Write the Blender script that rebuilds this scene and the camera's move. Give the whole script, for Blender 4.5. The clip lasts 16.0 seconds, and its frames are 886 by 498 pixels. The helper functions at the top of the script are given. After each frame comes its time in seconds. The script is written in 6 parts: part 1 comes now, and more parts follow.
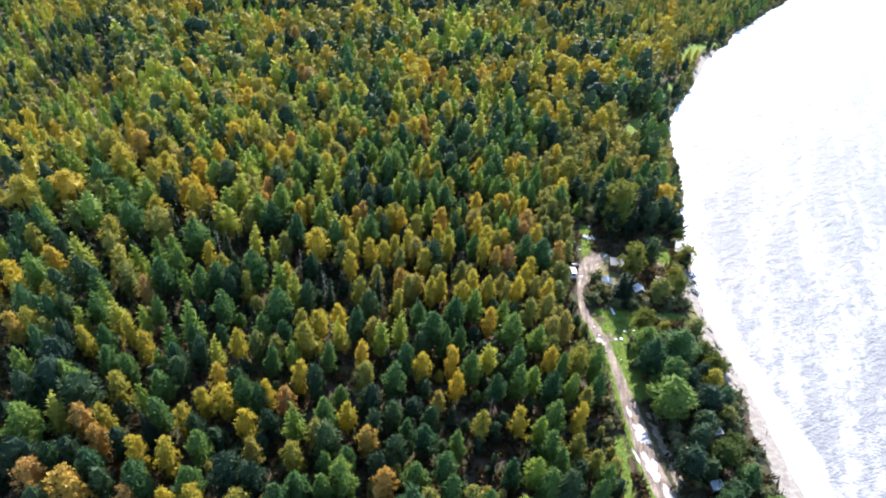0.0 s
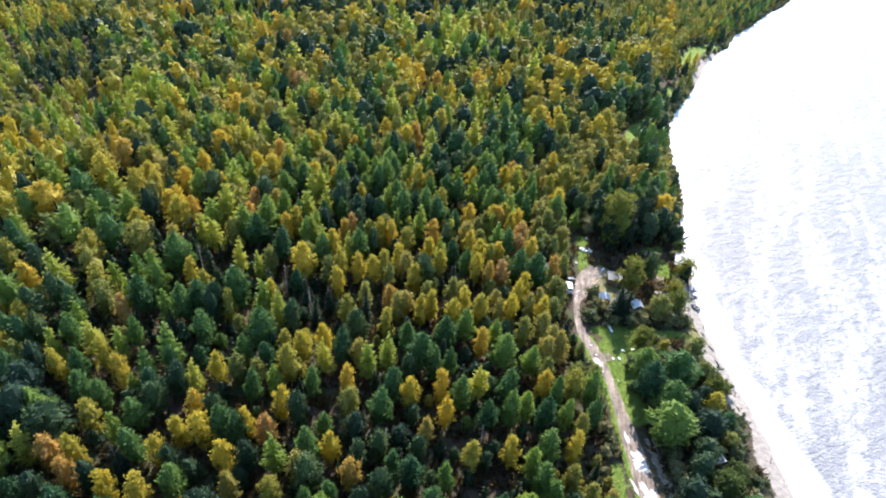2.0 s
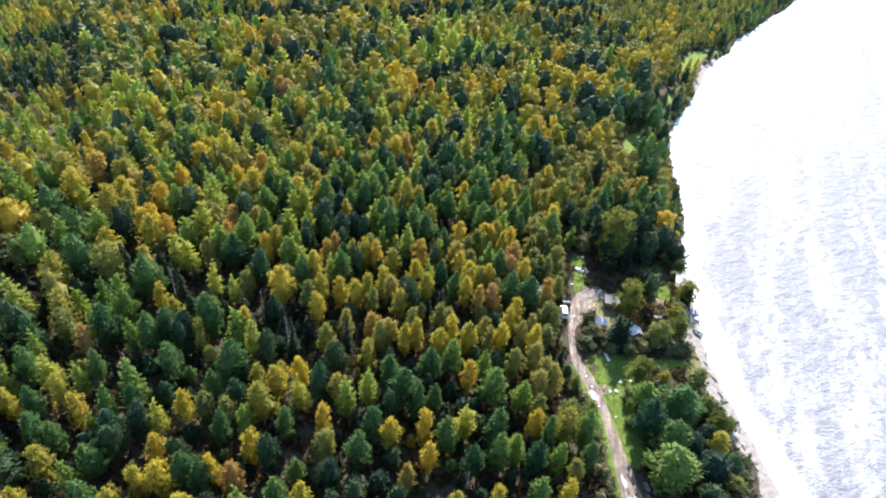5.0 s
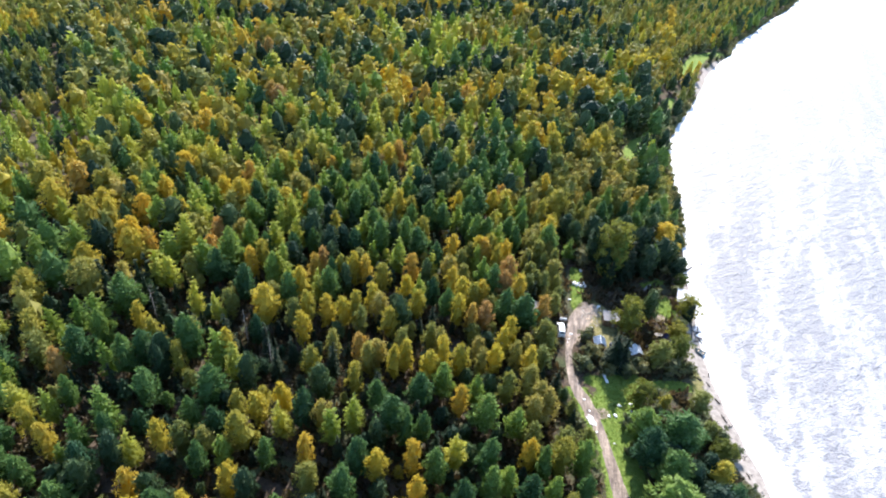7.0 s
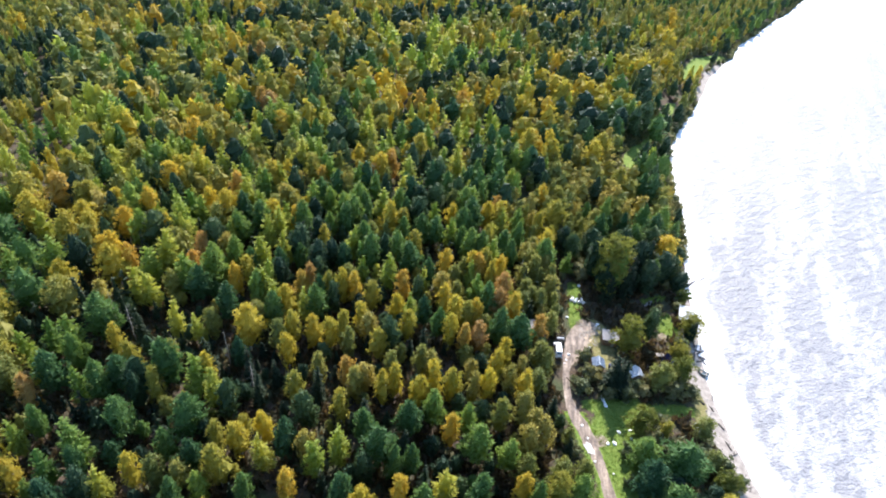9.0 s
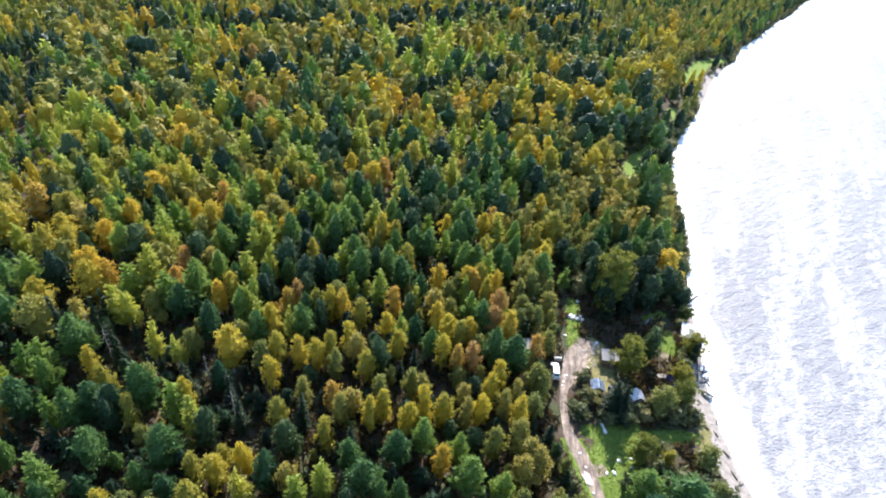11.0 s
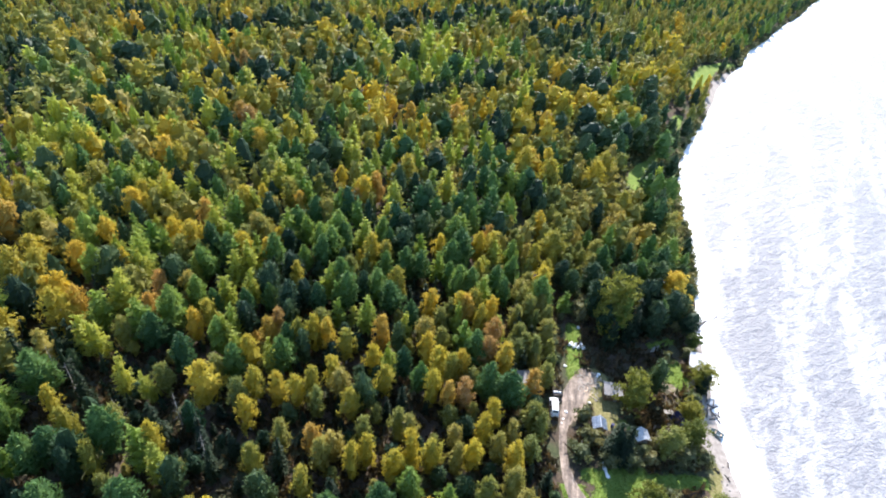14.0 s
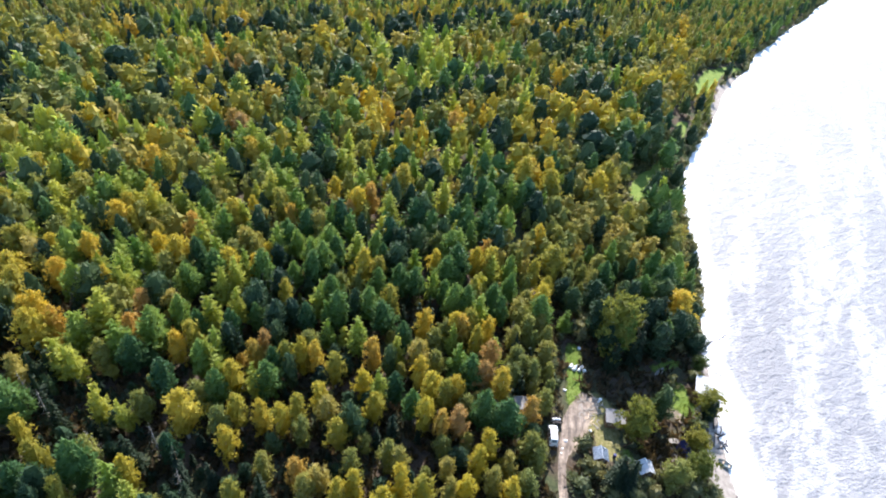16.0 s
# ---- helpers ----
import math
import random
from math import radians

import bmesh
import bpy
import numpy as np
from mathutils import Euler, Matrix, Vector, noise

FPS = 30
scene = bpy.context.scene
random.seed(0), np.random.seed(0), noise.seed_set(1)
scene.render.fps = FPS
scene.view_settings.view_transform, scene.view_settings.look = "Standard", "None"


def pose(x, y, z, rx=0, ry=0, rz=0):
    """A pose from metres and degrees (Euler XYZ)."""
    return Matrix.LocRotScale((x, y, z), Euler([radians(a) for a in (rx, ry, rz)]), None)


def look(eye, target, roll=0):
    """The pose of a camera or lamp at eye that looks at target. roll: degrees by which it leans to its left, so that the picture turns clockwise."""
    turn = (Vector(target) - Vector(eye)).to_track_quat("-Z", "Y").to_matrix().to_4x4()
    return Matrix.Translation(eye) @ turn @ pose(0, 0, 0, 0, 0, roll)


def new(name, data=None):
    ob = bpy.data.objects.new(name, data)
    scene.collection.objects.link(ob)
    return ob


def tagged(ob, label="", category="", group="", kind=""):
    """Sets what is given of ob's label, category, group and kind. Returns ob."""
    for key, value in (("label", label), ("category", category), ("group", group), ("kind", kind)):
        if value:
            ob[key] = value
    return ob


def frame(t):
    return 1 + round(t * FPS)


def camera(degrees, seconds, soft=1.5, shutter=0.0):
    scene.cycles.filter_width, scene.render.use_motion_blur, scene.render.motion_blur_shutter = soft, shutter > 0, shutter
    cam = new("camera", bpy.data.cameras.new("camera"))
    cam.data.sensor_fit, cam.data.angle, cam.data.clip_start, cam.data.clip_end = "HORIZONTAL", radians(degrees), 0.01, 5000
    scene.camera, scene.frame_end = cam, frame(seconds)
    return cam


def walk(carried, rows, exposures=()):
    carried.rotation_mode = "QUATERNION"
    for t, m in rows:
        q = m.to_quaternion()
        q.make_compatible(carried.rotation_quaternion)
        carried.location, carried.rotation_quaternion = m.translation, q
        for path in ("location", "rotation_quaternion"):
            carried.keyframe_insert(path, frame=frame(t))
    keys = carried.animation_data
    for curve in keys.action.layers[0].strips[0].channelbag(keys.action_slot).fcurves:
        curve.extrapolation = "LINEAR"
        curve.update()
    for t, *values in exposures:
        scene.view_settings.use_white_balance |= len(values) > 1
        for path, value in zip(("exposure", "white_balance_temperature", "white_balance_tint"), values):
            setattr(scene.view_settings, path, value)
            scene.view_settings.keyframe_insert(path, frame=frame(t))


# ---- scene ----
cam = camera(77.3, 16.0, soft=1.9)
METRES, EYE, TILT, LEAN, TURN = 51.36, 89.0, 0.0, 0.0, 0.0
ROWS = [
    (0.0, 0.0, 0.0, 0.0, 3.43, -37.18, -4.53),
    (0.5, 0.0076, 0.0306, -0.0001, 3.41, -37.17, -4.56),
    (1.0, 0.0147, 0.0601, -0.001, 3.4, -37.17, -4.59),
    (1.5, 0.0216, 0.0898, -0.0013, 3.39, -37.17, -4.62),
    (2.0, 0.0288, 0.1198, -0.0025, 3.38, -37.17, -4.63),
    (2.5, 0.0354, 0.1499, -0.0027, 3.37, -37.18, -4.64),
    (3.0, 0.0429, 0.1792, -0.0039, 3.37, -37.15, -4.66),
    (3.5, 0.0505, 0.2095, -0.0039, 3.37, -37.15, -4.66),
    (4.0, 0.0581, 0.2388, -0.0043, 3.38, -37.15, -4.68),
    (6.5, 0.0945, 0.3894, -0.0074, 3.38, -37.17, -4.73),
    (7.0, 0.1015, 0.4205, -0.0083, 3.39, -37.19, -4.72),
    (7.5, 0.1081, 0.4515, -0.0088, 3.39, -37.16, -4.72),
    (8.0, 0.1154, 0.4819, -0.0097, 3.39, -37.15, -4.72),
    (8.5, 0.1216, 0.5127, -0.0103, 3.39, -37.17, -4.74),
    (9.0, 0.1283, 0.5437, -0.0106, 3.4, -37.17, -4.73),
    (11.5, 0.161, 0.6964, -0.0139, 3.47, -37.21, -4.7),
    (12.0, 0.1676, 0.7274, -0.0147, 3.52, -37.22, -4.68),
    (12.5, 0.174, 0.7581, -0.016, 3.57, -37.23, -4.67),
    (13.0, 0.1793, 0.7888, -0.0175, 3.62, -37.22, -4.68),
    (13.5, 0.1841, 0.8201, -0.0193, 3.68, -37.25, -4.65),
    (14.0, 0.1894, 0.8512, -0.0208, 3.73, -37.26, -4.61),
    (14.5, 0.195, 0.8827, -0.0215, 3.8, -37.25, -4.58),
    (15.0, 0.2015, 0.914, -0.0219, 3.87, -37.24, -4.56),
    (15.5, 0.2077, 0.945, -0.0223, 3.95, -37.23, -4.55),
    (16.0, 0.2142, 0.9761, -0.0231, 4.03, -37.24, -4.54),
]
walk(cam, [(t, pose(0, 0, EYE, TILT, LEAN, TURN) @ pose(METRES * x, METRES * y, METRES * z, 90 + pitch, roll, yaw)) for t, x, y, z, yaw, pitch, roll in ROWS])

# ---- world, sun, exposure ----
SUN_AZ, SUN_EL = 6.0, 38.0          # degrees right of +y, degrees up
world = bpy.data.worlds.new("world")
scene.world = world
world.use_nodes = True
wn = world.node_tree.nodes
sky = wn.new("ShaderNodeTexSky")
sky.sky_type, sky.sun_disc = "NISHITA", False
sky.sun_elevation, sky.sun_rotation = radians(SUN_EL), radians(SUN_AZ)
sky.dust_density, sky.air_density, sky.ozone_density = 0.5, 1.2, 3.5
wn["Background"].inputs["Strength"].default_value = 0.146
world.node_tree.links.new(sky.outputs[0], wn["Background"].inputs["Color"])
lamp = bpy.data.lights.new("sun", "SUN")
lamp.energy, lamp.angle, lamp.color = 5.0, radians(0.6), (1.0, 0.935, 0.905)
sun = new("sun", lamp)
az, el = radians(SUN_AZ), radians(SUN_EL)
sun_way = Vector((math.sin(az) * math.cos(el), math.cos(az) * math.cos(el), math.sin(el)))
sun.matrix_world = look(sun_way * 400, (0, 0, 0))
scene.view_settings.exposure = 1.38

# ---- materials ----


class Nodes:
    """Short hand for building one node material."""

    def __init__(self, name):
        self.mat = bpy.data.materials.new(name)
        self.mat.use_nodes = True
        self.tree = self.mat.node_tree
        self.shader = self.tree.nodes["Principled BSDF"]
        self.out = self.tree.nodes["Material Output"]

    def add(self, kind, **values):
        n = self.tree.nodes.new(kind)
        for key, value in values.items():
            n.inputs[key.replace("_", " ")].default_value = value
        return n

    def link(self, a, b):
        self.tree.links.new(a, b)

    def noise(self, scale, detail=4.0, rough=0.55, stretch=None, space="Object"):
        n = self.add("ShaderNodeTexNoise", Scale=scale, Detail=detail, Roughness=rough)
        if space == "World":
            src = self.add("ShaderNodeNewGeometry").outputs["Position"]
        else:
            src = self.add("ShaderNodeTexCoord").outputs[space]
        if stretch:
            for values in ({"Rotation": (0, 0, radians(stretch[3]) if len(stretch) > 3 else 0)}, {"Scale": stretch[:3]}):
                m = self.add("ShaderNodeMapping", **values)
                self.link(src, m.inputs["Vector"])
                src = m.outputs["Vector"]
        self.link(src, n.inputs["Vector"])
        return n.outputs["Fac"]

    def ramp(self, fac, stops):
        r = self.tree.nodes.new("ShaderNodeValToRGB")
        els = r.color_ramp.elements
        while len(els) < len(stops):
            els.new(0.5)
        for e, (p, c) in zip(els, stops):
            e.position, e.color = p, (*c, 1) if len(c) == 3 else c
        self.link(fac, r.inputs["Fac"])
        return r.outputs["Color"]

    def mix(self, fac, a, b, blend="MIX"):
        m = self.tree.nodes.new("ShaderNodeMix")
        m.data_type, m.blend_type = "RGBA", blend
        for socket, value in ((m.inputs["Factor"], fac), (m.inputs[6], a), (m.inputs[7], b)):
            if isinstance(value, (int, float)):
                socket.default_value = value
            elif isinstance(value, tuple):
                socket.default_value = (*value, 1)
            else:
                self.link(value, socket)
        return m.outputs[2]

    def math(self, op, a, b=0.0):
        m = self.tree.nodes.new("ShaderNodeMath")
        m.operation = op
        for socket, value in zip(m.inputs, (a, b)):
            if isinstance(value, (int, float)):
                socket.default_value = value
            else:
                self.link(value, socket)
        return m.outputs[0]

    def bump(self, height, strength, distance):
        b = self.add("ShaderNodeBump", Strength=strength, Distance=distance)
        self.link(height, b.inputs["Height"])
        self.link(b.outputs["Normal"], self.shader.inputs["Normal"])

    def base(self, colour):
        self.link(colour, self.shader.inputs["Base Color"])


def grained(name, dark, light, scale=3.0, rough=0.8, bump=0.3, depth=0.02, metal=0.0, stretch=None, spec=0.3):
    """A plain material with grain and stains at two scales."""
    n = Nodes(name)
    fine = n.noise(scale, 5, 0.6, stretch)
    big = n.noise(scale * 0.17, 3, 0.5)
    tone = n.math("ADD", n.math("MULTIPLY", fine, 0.6), n.math("MULTIPLY", big, 0.4))
    n.base(n.ramp(tone, [(0.32, dark), (0.66, light)]))
    n.shader.inputs["Roughness"].default_value = rough
    n.shader.inputs["Metallic"].default_value = metal
    n.shader.inputs["Specular IOR Level"].default_value = spec
    n.bump(fine, bump, depth)
    return n.mat


def foliage(name, stops, through_light=0.35, gloss=0.12):
    """Leaves: every tree takes its own tone from the stops, every clump varies a little about it."""
    n = Nodes(name)
    tint = n.add("ShaderNodeAttribute")
    tint.attribute_name = "tint"
    own = n.add("ShaderNodeObjectInfo").outputs["Random"]
    tree = n.math("FRACT", n.math("ADD", own, tint.outputs["Fac"]))
    colour = n.ramp(tree, stops)
    clump = n.noise(0.9, 3, 0.6, space="World")
    colour = n.mix(1.0, colour, n.ramp(clump, [(0.3, (0.78, 0.80, 0.76)), (0.7, (1.16, 1.14, 1.08))]), "MULTIPLY")
    stand = n.noise(0.02, 2, 0.5, space="World")
    colour = n.mix(1.0, colour, n.ramp(stand, [(0.35, (0.90, 0.96, 1.02)), (0.65, (1.10, 1.05, 0.92))]), "MULTIPLY")
    n.base(colour)
    n.shader.inputs["Roughness"].default_value = 0.5
    n.shader.inputs["Specular IOR Level"].default_value = gloss
    tuft = n.noise(2.6, 3, 0.7, space="World")
    n.bump(tuft, 0.5, 0.25)
    t = n.add("ShaderNodeBsdfTranslucent")
    n.link(n.mix(1.0, colour, (1.4, 1.35, 0.95), "MULTIPLY"), t.inputs["Color"])
    m = n.add("ShaderNodeMixShader", Fac=through_light)
    n.link(n.shader.outputs[0], m.inputs[1])
    n.link(t.outputs[0], m.inputs[2])
    n.link(m.outputs[0], n.out.inputs["Surface"])
    return n.mat


def ground_material():
    n = Nodes("ground")
    fine = n.noise(2.2, 6, 0.65, space="World")
    big = n.noise(0.12, 4, 0.55, space="World")
    litter = n.ramp(fine, [(0.3, (0.044, 0.035, 0.028)), (0.55, (0.080, 0.060, 0.044)), (0.75, (0.125, 0.096, 0.068))])
    moss = n.ramp(fine, [(0.3, (0.036, 0.046, 0.026)), (0.7, (0.085, 0.095, 0.045))])
    litter = n.mix(n.ramp(big, [(0.45, (0, 0, 0)), (0.6, (1, 1, 1))]), litter, moss)
    turf = n.ramp(n.math("ADD", n.math("MULTIPLY", fine, 0.55), n.math("MULTIPLY", n.noise(0.35, 4, 0.6, space="World"), 0.45)),
                  [(0.30, (0.070, 0.112, 0.024)), (0.5, (0.130, 0.192, 0.040)), (0.68, (0.22, 0.255, 0.075))])
    dry = n.ramp(fine, [(0.32, (0.10, 0.10, 0.040)), (0.5, (0.175, 0.16, 0.064)), (0.68, (0.28, 0.235, 0.13))])
    sand = n.ramp(n.noise(1.1, 6, 0.6, space="World"), [(0.3, (0.20, 0.175, 0.152)), (0.7, (0.36, 0.325, 0.295))])
    colour = litter
    soil = n.ramp(n.math("ADD", n.math("MULTIPLY", fine, 0.45), n.math("MULTIPLY", n.noise(0.4, 5, 0.6, space="World"), 0.55)),
                  [(0.33, (0.11, 0.085, 0.067)), (0.5, (0.24, 0.19, 0.148)), (0.66, (0.40, 0.33, 0.27))])
    for attribute, layer in (("turf", turf), ("dry", dry), ("dirt", soil), ("sand", sand)):
        a = n.add("ShaderNodeAttribute")
        a.attribute_name = attribute
        edge = n.math("ADD", a.outputs["Fac"], n.math("MULTIPLY", n.math("SUBTRACT", n.noise(0.9, 4, 0.6, space="World"), 0.5), 0.9))
        colour = n.mix(n.ramp(edge, [(0.42, (0, 0, 0)), (0.58, (1, 1, 1))]), colour, layer)
    n.base(colour)
    n.shader.inputs["Roughness"].default_value = 0.95
    n.shader.inputs["Specular IOR Level"].default_value = 0.1
    n.bump(fine, 0.6, 0.15)
    return n.mat


def water_material():
    n = Nodes("lake_water")
    waves = n.noise(0.34, 5, 0.60, (0.6, 1.3, 1, -28), "World")
    ripples = n.noise(1.6, 4, 0.6, (0.8, 1.2, 1, 14), "World")
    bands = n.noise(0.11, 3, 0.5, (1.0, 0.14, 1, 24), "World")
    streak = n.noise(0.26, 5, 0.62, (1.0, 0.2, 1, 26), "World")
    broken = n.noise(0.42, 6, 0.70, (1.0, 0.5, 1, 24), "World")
    # white streaks: wind foam and surf, plus sun glitter painted in as colour
    foam_glare = n.math("ADD", n.math("ADD", n.math("MULTIPLY", bands, 0.38), n.math("MULTIPLY", streak, 0.24)), n.math("MULTIPLY", broken, 0.42))
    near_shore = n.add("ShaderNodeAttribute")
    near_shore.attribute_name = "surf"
    foam_glare = n.math("ADD", foam_glare, n.math("MULTIPLY", near_shore.outputs["Fac"], 0.24))
    mask = n.ramp(foam_glare, [(0.50, (0, 0, 0)), (0.60, (0.26, 0.26, 0.26)), (0.70, (0.85, 0.85, 0.85))])
    # body kept pale grey so its colour carries part of the sun's glare
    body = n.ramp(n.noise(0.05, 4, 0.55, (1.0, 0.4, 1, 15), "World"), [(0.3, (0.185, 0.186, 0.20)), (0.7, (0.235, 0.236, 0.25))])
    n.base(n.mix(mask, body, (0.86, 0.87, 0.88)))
    n.link(n.ramp(mask, [(0.0, (0.46, 0.46, 0.46)), (0.8, (0.6, 0.6, 0.6))]), n.shader.inputs["Roughness"])
    n.shader.inputs["IOR"].default_value = 1.33
    height = n.math("ADD", waves, n.math("MULTIPLY", ripples, 0.42))
    n.bump(height, 0.64, 1.2)
    return n.mat


M_PINE = foliage("pine_needles", [(0.0, (0.040, 0.090, 0.050)), (0.4, (0.078, 0.148, 0.056)), (0.75, (0.125, 0.20, 0.060)), (1.0, (0.20, 0.275, 0.068))], 0.36)
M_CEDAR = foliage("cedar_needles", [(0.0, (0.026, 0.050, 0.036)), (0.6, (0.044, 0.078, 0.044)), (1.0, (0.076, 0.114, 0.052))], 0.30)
M_LARCH = foliage("larch_needles", [(0.0, (0.120, 0.208, 0.064)), (0.4, (0.238, 0.304, 0.074)), (1.0, (0.400, 0.390, 0.092))], 0.5)
M_BIRCH = foliage("autumn_birch_leaves", [(0.0, (0.235, 0.230, 0.058)), (0.35, (0.345, 0.295, 0.056)), (0.75, (0.440, 0.355, 0.056)), (1.0, (0.44, 0.322, 0.064))], 0.40)
M_RUSTY = foliage("rusty_birch_leaves", [(0.0, (0.41, 0.29, 0.070)), (0.5, (0.42, 0.265, 0.080)), (1.0, (0.37, 0.23, 0.10))], 0.36)
M_OLIVE = foliage("olive_birch_leaves", [(0.0, (0.158, 0.182, 0.064)), (0.5, (0.235, 0.237, 0.072)), (1.0, (0.345, 0.285, 0.090))], 0.36)
M_SPRUCE = foliage("spruce_needles", [(0.0, (0.017, 0.032, 0.022)), (1.0, (0.036, 0.054, 0.030))], 0.3)
M_BROAD = foliage("green_leaves", [(0.0, (0.068, 0.100, 0.032)), (0.6, (0.125, 0.145, 0.038)), (1.0, (0.205, 0.205, 0.050))], 0.45)
M_BUSH = foliage("willow_leaves", [(0.0, (0.085, 0.108, 0.060)), (0.5, (0.150, 0.158, 0.086)), (1.0, (0.225, 0.210, 0.112))], 0.35)
M_BRUSH = foliage("undergrowth_leaves", [(0.0, (0.046, 0.046, 0.030)), (0.5, (0.078, 0.060, 0.038)), (1.0, (0.12, 0.082, 0.050))], 0.3)
M_GRASS = foliage("grass_blades", [(0.0, (0.09, 0.148, 0.028)), (0.5, (0.150, 0.220, 0.042)), (1.0, (0.235, 0.265, 0.070))], 0.38)
M_BARK = grained("pine_bark", (0.06, 0.035, 0.02), (0.22, 0.12, 0.06), 4, 0.9, 0.6, 0.03, stretch=(1, 1, 0.3))
M_BIRCHBARK = grained("birch_bark", (0.25, 0.23, 0.2), (0.72, 0.70, 0.66), 3, 0.8, 0.3, 0.01, stretch=(0.6, 0.6, 3))
M_GREYWOOD = grained("weathered_wood", (0.16, 0.14, 0.12), (0.38, 0.35, 0.31), 5, 0.85, 0.5, 0.01, stretch=(3, 3, 0.5))
M_DRIFT = grained("wet_driftwood", (0.03, 0.027, 0.025), (0.12, 0.10, 0.09), 4, 0.7, 0.5, 0.02)
M_PLANK = grained("brown_boards", (0.10, 0.06, 0.035), (0.25, 0.16, 0.09), 5, 0.8, 0.4, 0.01, stretch=(4, 4, 0.5))
M_FRESHWOOD = grained("sawn_timber", (0.42, 0.30, 0.20), (0.68, 0.54, 0.40), 4, 0.8, 0.3, 0.01)
M_METAL = grained("galvanised_roof", (0.30, 0.33, 0.38), (0.48, 0.51, 0.56), 1.2, 0.42, 0.15, 0.01, 0.6, spec=0.5)
M_WHITEROOF = grained("pale_roofing", (0.40, 0.41, 0.43), (0.60, 0.61, 0.64), 1.0, 0.6, 0.2, 0.01)
M_FELT = grained("grey_roofing_felt", (0.17, 0.165, 0.165), (0.32, 0.305, 0.30), 1.4, 0.85, 0.3, 0.01)
M_WHITE = grained("white_plastic", (0.66, 0.66, 0.66), (0.86, 0.86, 0.86), 3.0, 0.5, 0.35, 0.02)
M_PAINT = grained("white_car_paint", (0.72, 0.73, 0.74), (0.84, 0.85, 0.86), 1.0, 0.25, 0.02, 0.002, spec=0.6)
M_GLASS = grained("dark_glass", (0.02, 0.024, 0.028), (0.035, 0.04, 0.045), 1.0, 0.08, 0.0, 0.001, spec=0.7)
M_RUBBER = grained("black_rubber", (0.012, 0.012, 0.012), (0.04, 0.04, 0.04), 6, 0.85, 0.2, 0.004)
M_STEEL = grained("steel", (0.3, 0.3, 0.31), (0.5, 0.5, 0.52), 5, 0.4, 0.1, 0.002, 0.8)
M_BLUE = grained("blue_tarpaulin", (0.02, 0.025, 0.09), (0.04, 0.05, 0.2), 2, 0.55, 0.5, 0.03)
M_TURQ = grained("grey_blue_boat_paint", (0.10, 0.15, 0.17), (0.22, 0.28, 0.30), 3, 0.5, 0.2, 0.005)
M_LAMP = grained("lamp_lens", (0.6, 0.6, 0.6), (0.8, 0.8, 0.8), 8, 0.15, 0.1, 0.002)
M_RED = grained("red_lens", (0.25, 0.01, 0.01), (0.4, 0.02, 0.02), 8, 0.2, 0.1, 0.002)
M_STONE = grained("shore_stones", (0.10, 0.09, 0.085), (0.30, 0.28, 0.26), 3, 0.8, 0.5, 0.03)
M_SILT = grained("pale_wet_silt", (0.36, 0.33, 0.31), (0.56, 0.53, 0.51), 0.8, 0.25, 0.1, 0.01, spec=0.5)
M_GROUND = ground_material()
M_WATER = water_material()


def road_material():
    n = Nodes("sandy_track")
    fine = n.noise(2.6, 6, 0.65, space="World")
    big = n.noise(0.4, 5, 0.6, space="World")
    soil = n.ramp(n.math("ADD", n.math("MULTIPLY", fine, 0.45), n.math("MULTIPLY", big, 0.55)),
                  [(0.33, (0.11, 0.085, 0.067)), (0.5, (0.24, 0.19, 0.148)), (0.66, (0.40, 0.33, 0.27))])
    wet = n.ramp(n.noise(0.8, 4, 0.6, (1.6, 0.22, 1, 8), "World"), [(0.42, (0.48, 0.46, 0.47)), (0.62, (1.08, 1.06, 1.05))])
    n.base(n.mix(1.0, soil, wet, "MULTIPLY"))
    n.shader.inputs["Roughness"].default_value = 0.8
    n.bump(fine, 0.6, 0.1)
    return n.mat


M_ROAD = road_material()

# ---- the plan ----
SHORE_Y = np.array([-3000, -400, 0, 40, 56, 72, 88, 97, 106, 118, 126, 139, 147, 160, 180, 202, 207, 228, 257, 272, 317, 353, 378, 410, 453, 489, 530, 590, 700, 1500, 4000], float)
SHORE_X = np.array([-600, 40, 66, 69, 69, 68.8, 67.2, 66.7, 66.2, 67, 70, 70.5, 72.6, 76.5, 80.5, 83.5, 84.7, 91, 106, 114.6, 136, 160, 172, 196, 225, 253, 279, 325, 420, 1150, 3600], float)
ROAD = [(62, -60, 3), (52, 20, 3), (44.2, 46, 4.0), (42.2, 56, 3.9), (41.1, 62, 3.4), (40.7, 68, 3.8), (40.0, 75, 2.7), (39.5, 82, 2.0), (38.7, 86, 2.0), (37.9, 90, 2.6),
        (36.3, 94.6, 3.0), (35.0, 99, 1.9), (34.8, 103, 1.7), (35.4, 108, 1.7), (36.4, 111.5, 2.4), (37.8, 114.5, 3.8), (38.9, 117, 4.4), (40.0, 119.4, 3.4), (41.0, 121.2, 1.2)]
TRACK = [(41, 124), (41.6, 135), (45, 150), (50, 165), (59, 188), (69, 205), (74, 215), (84, 227), (94, 247), (108, 280), (131, 318), (165, 372)]
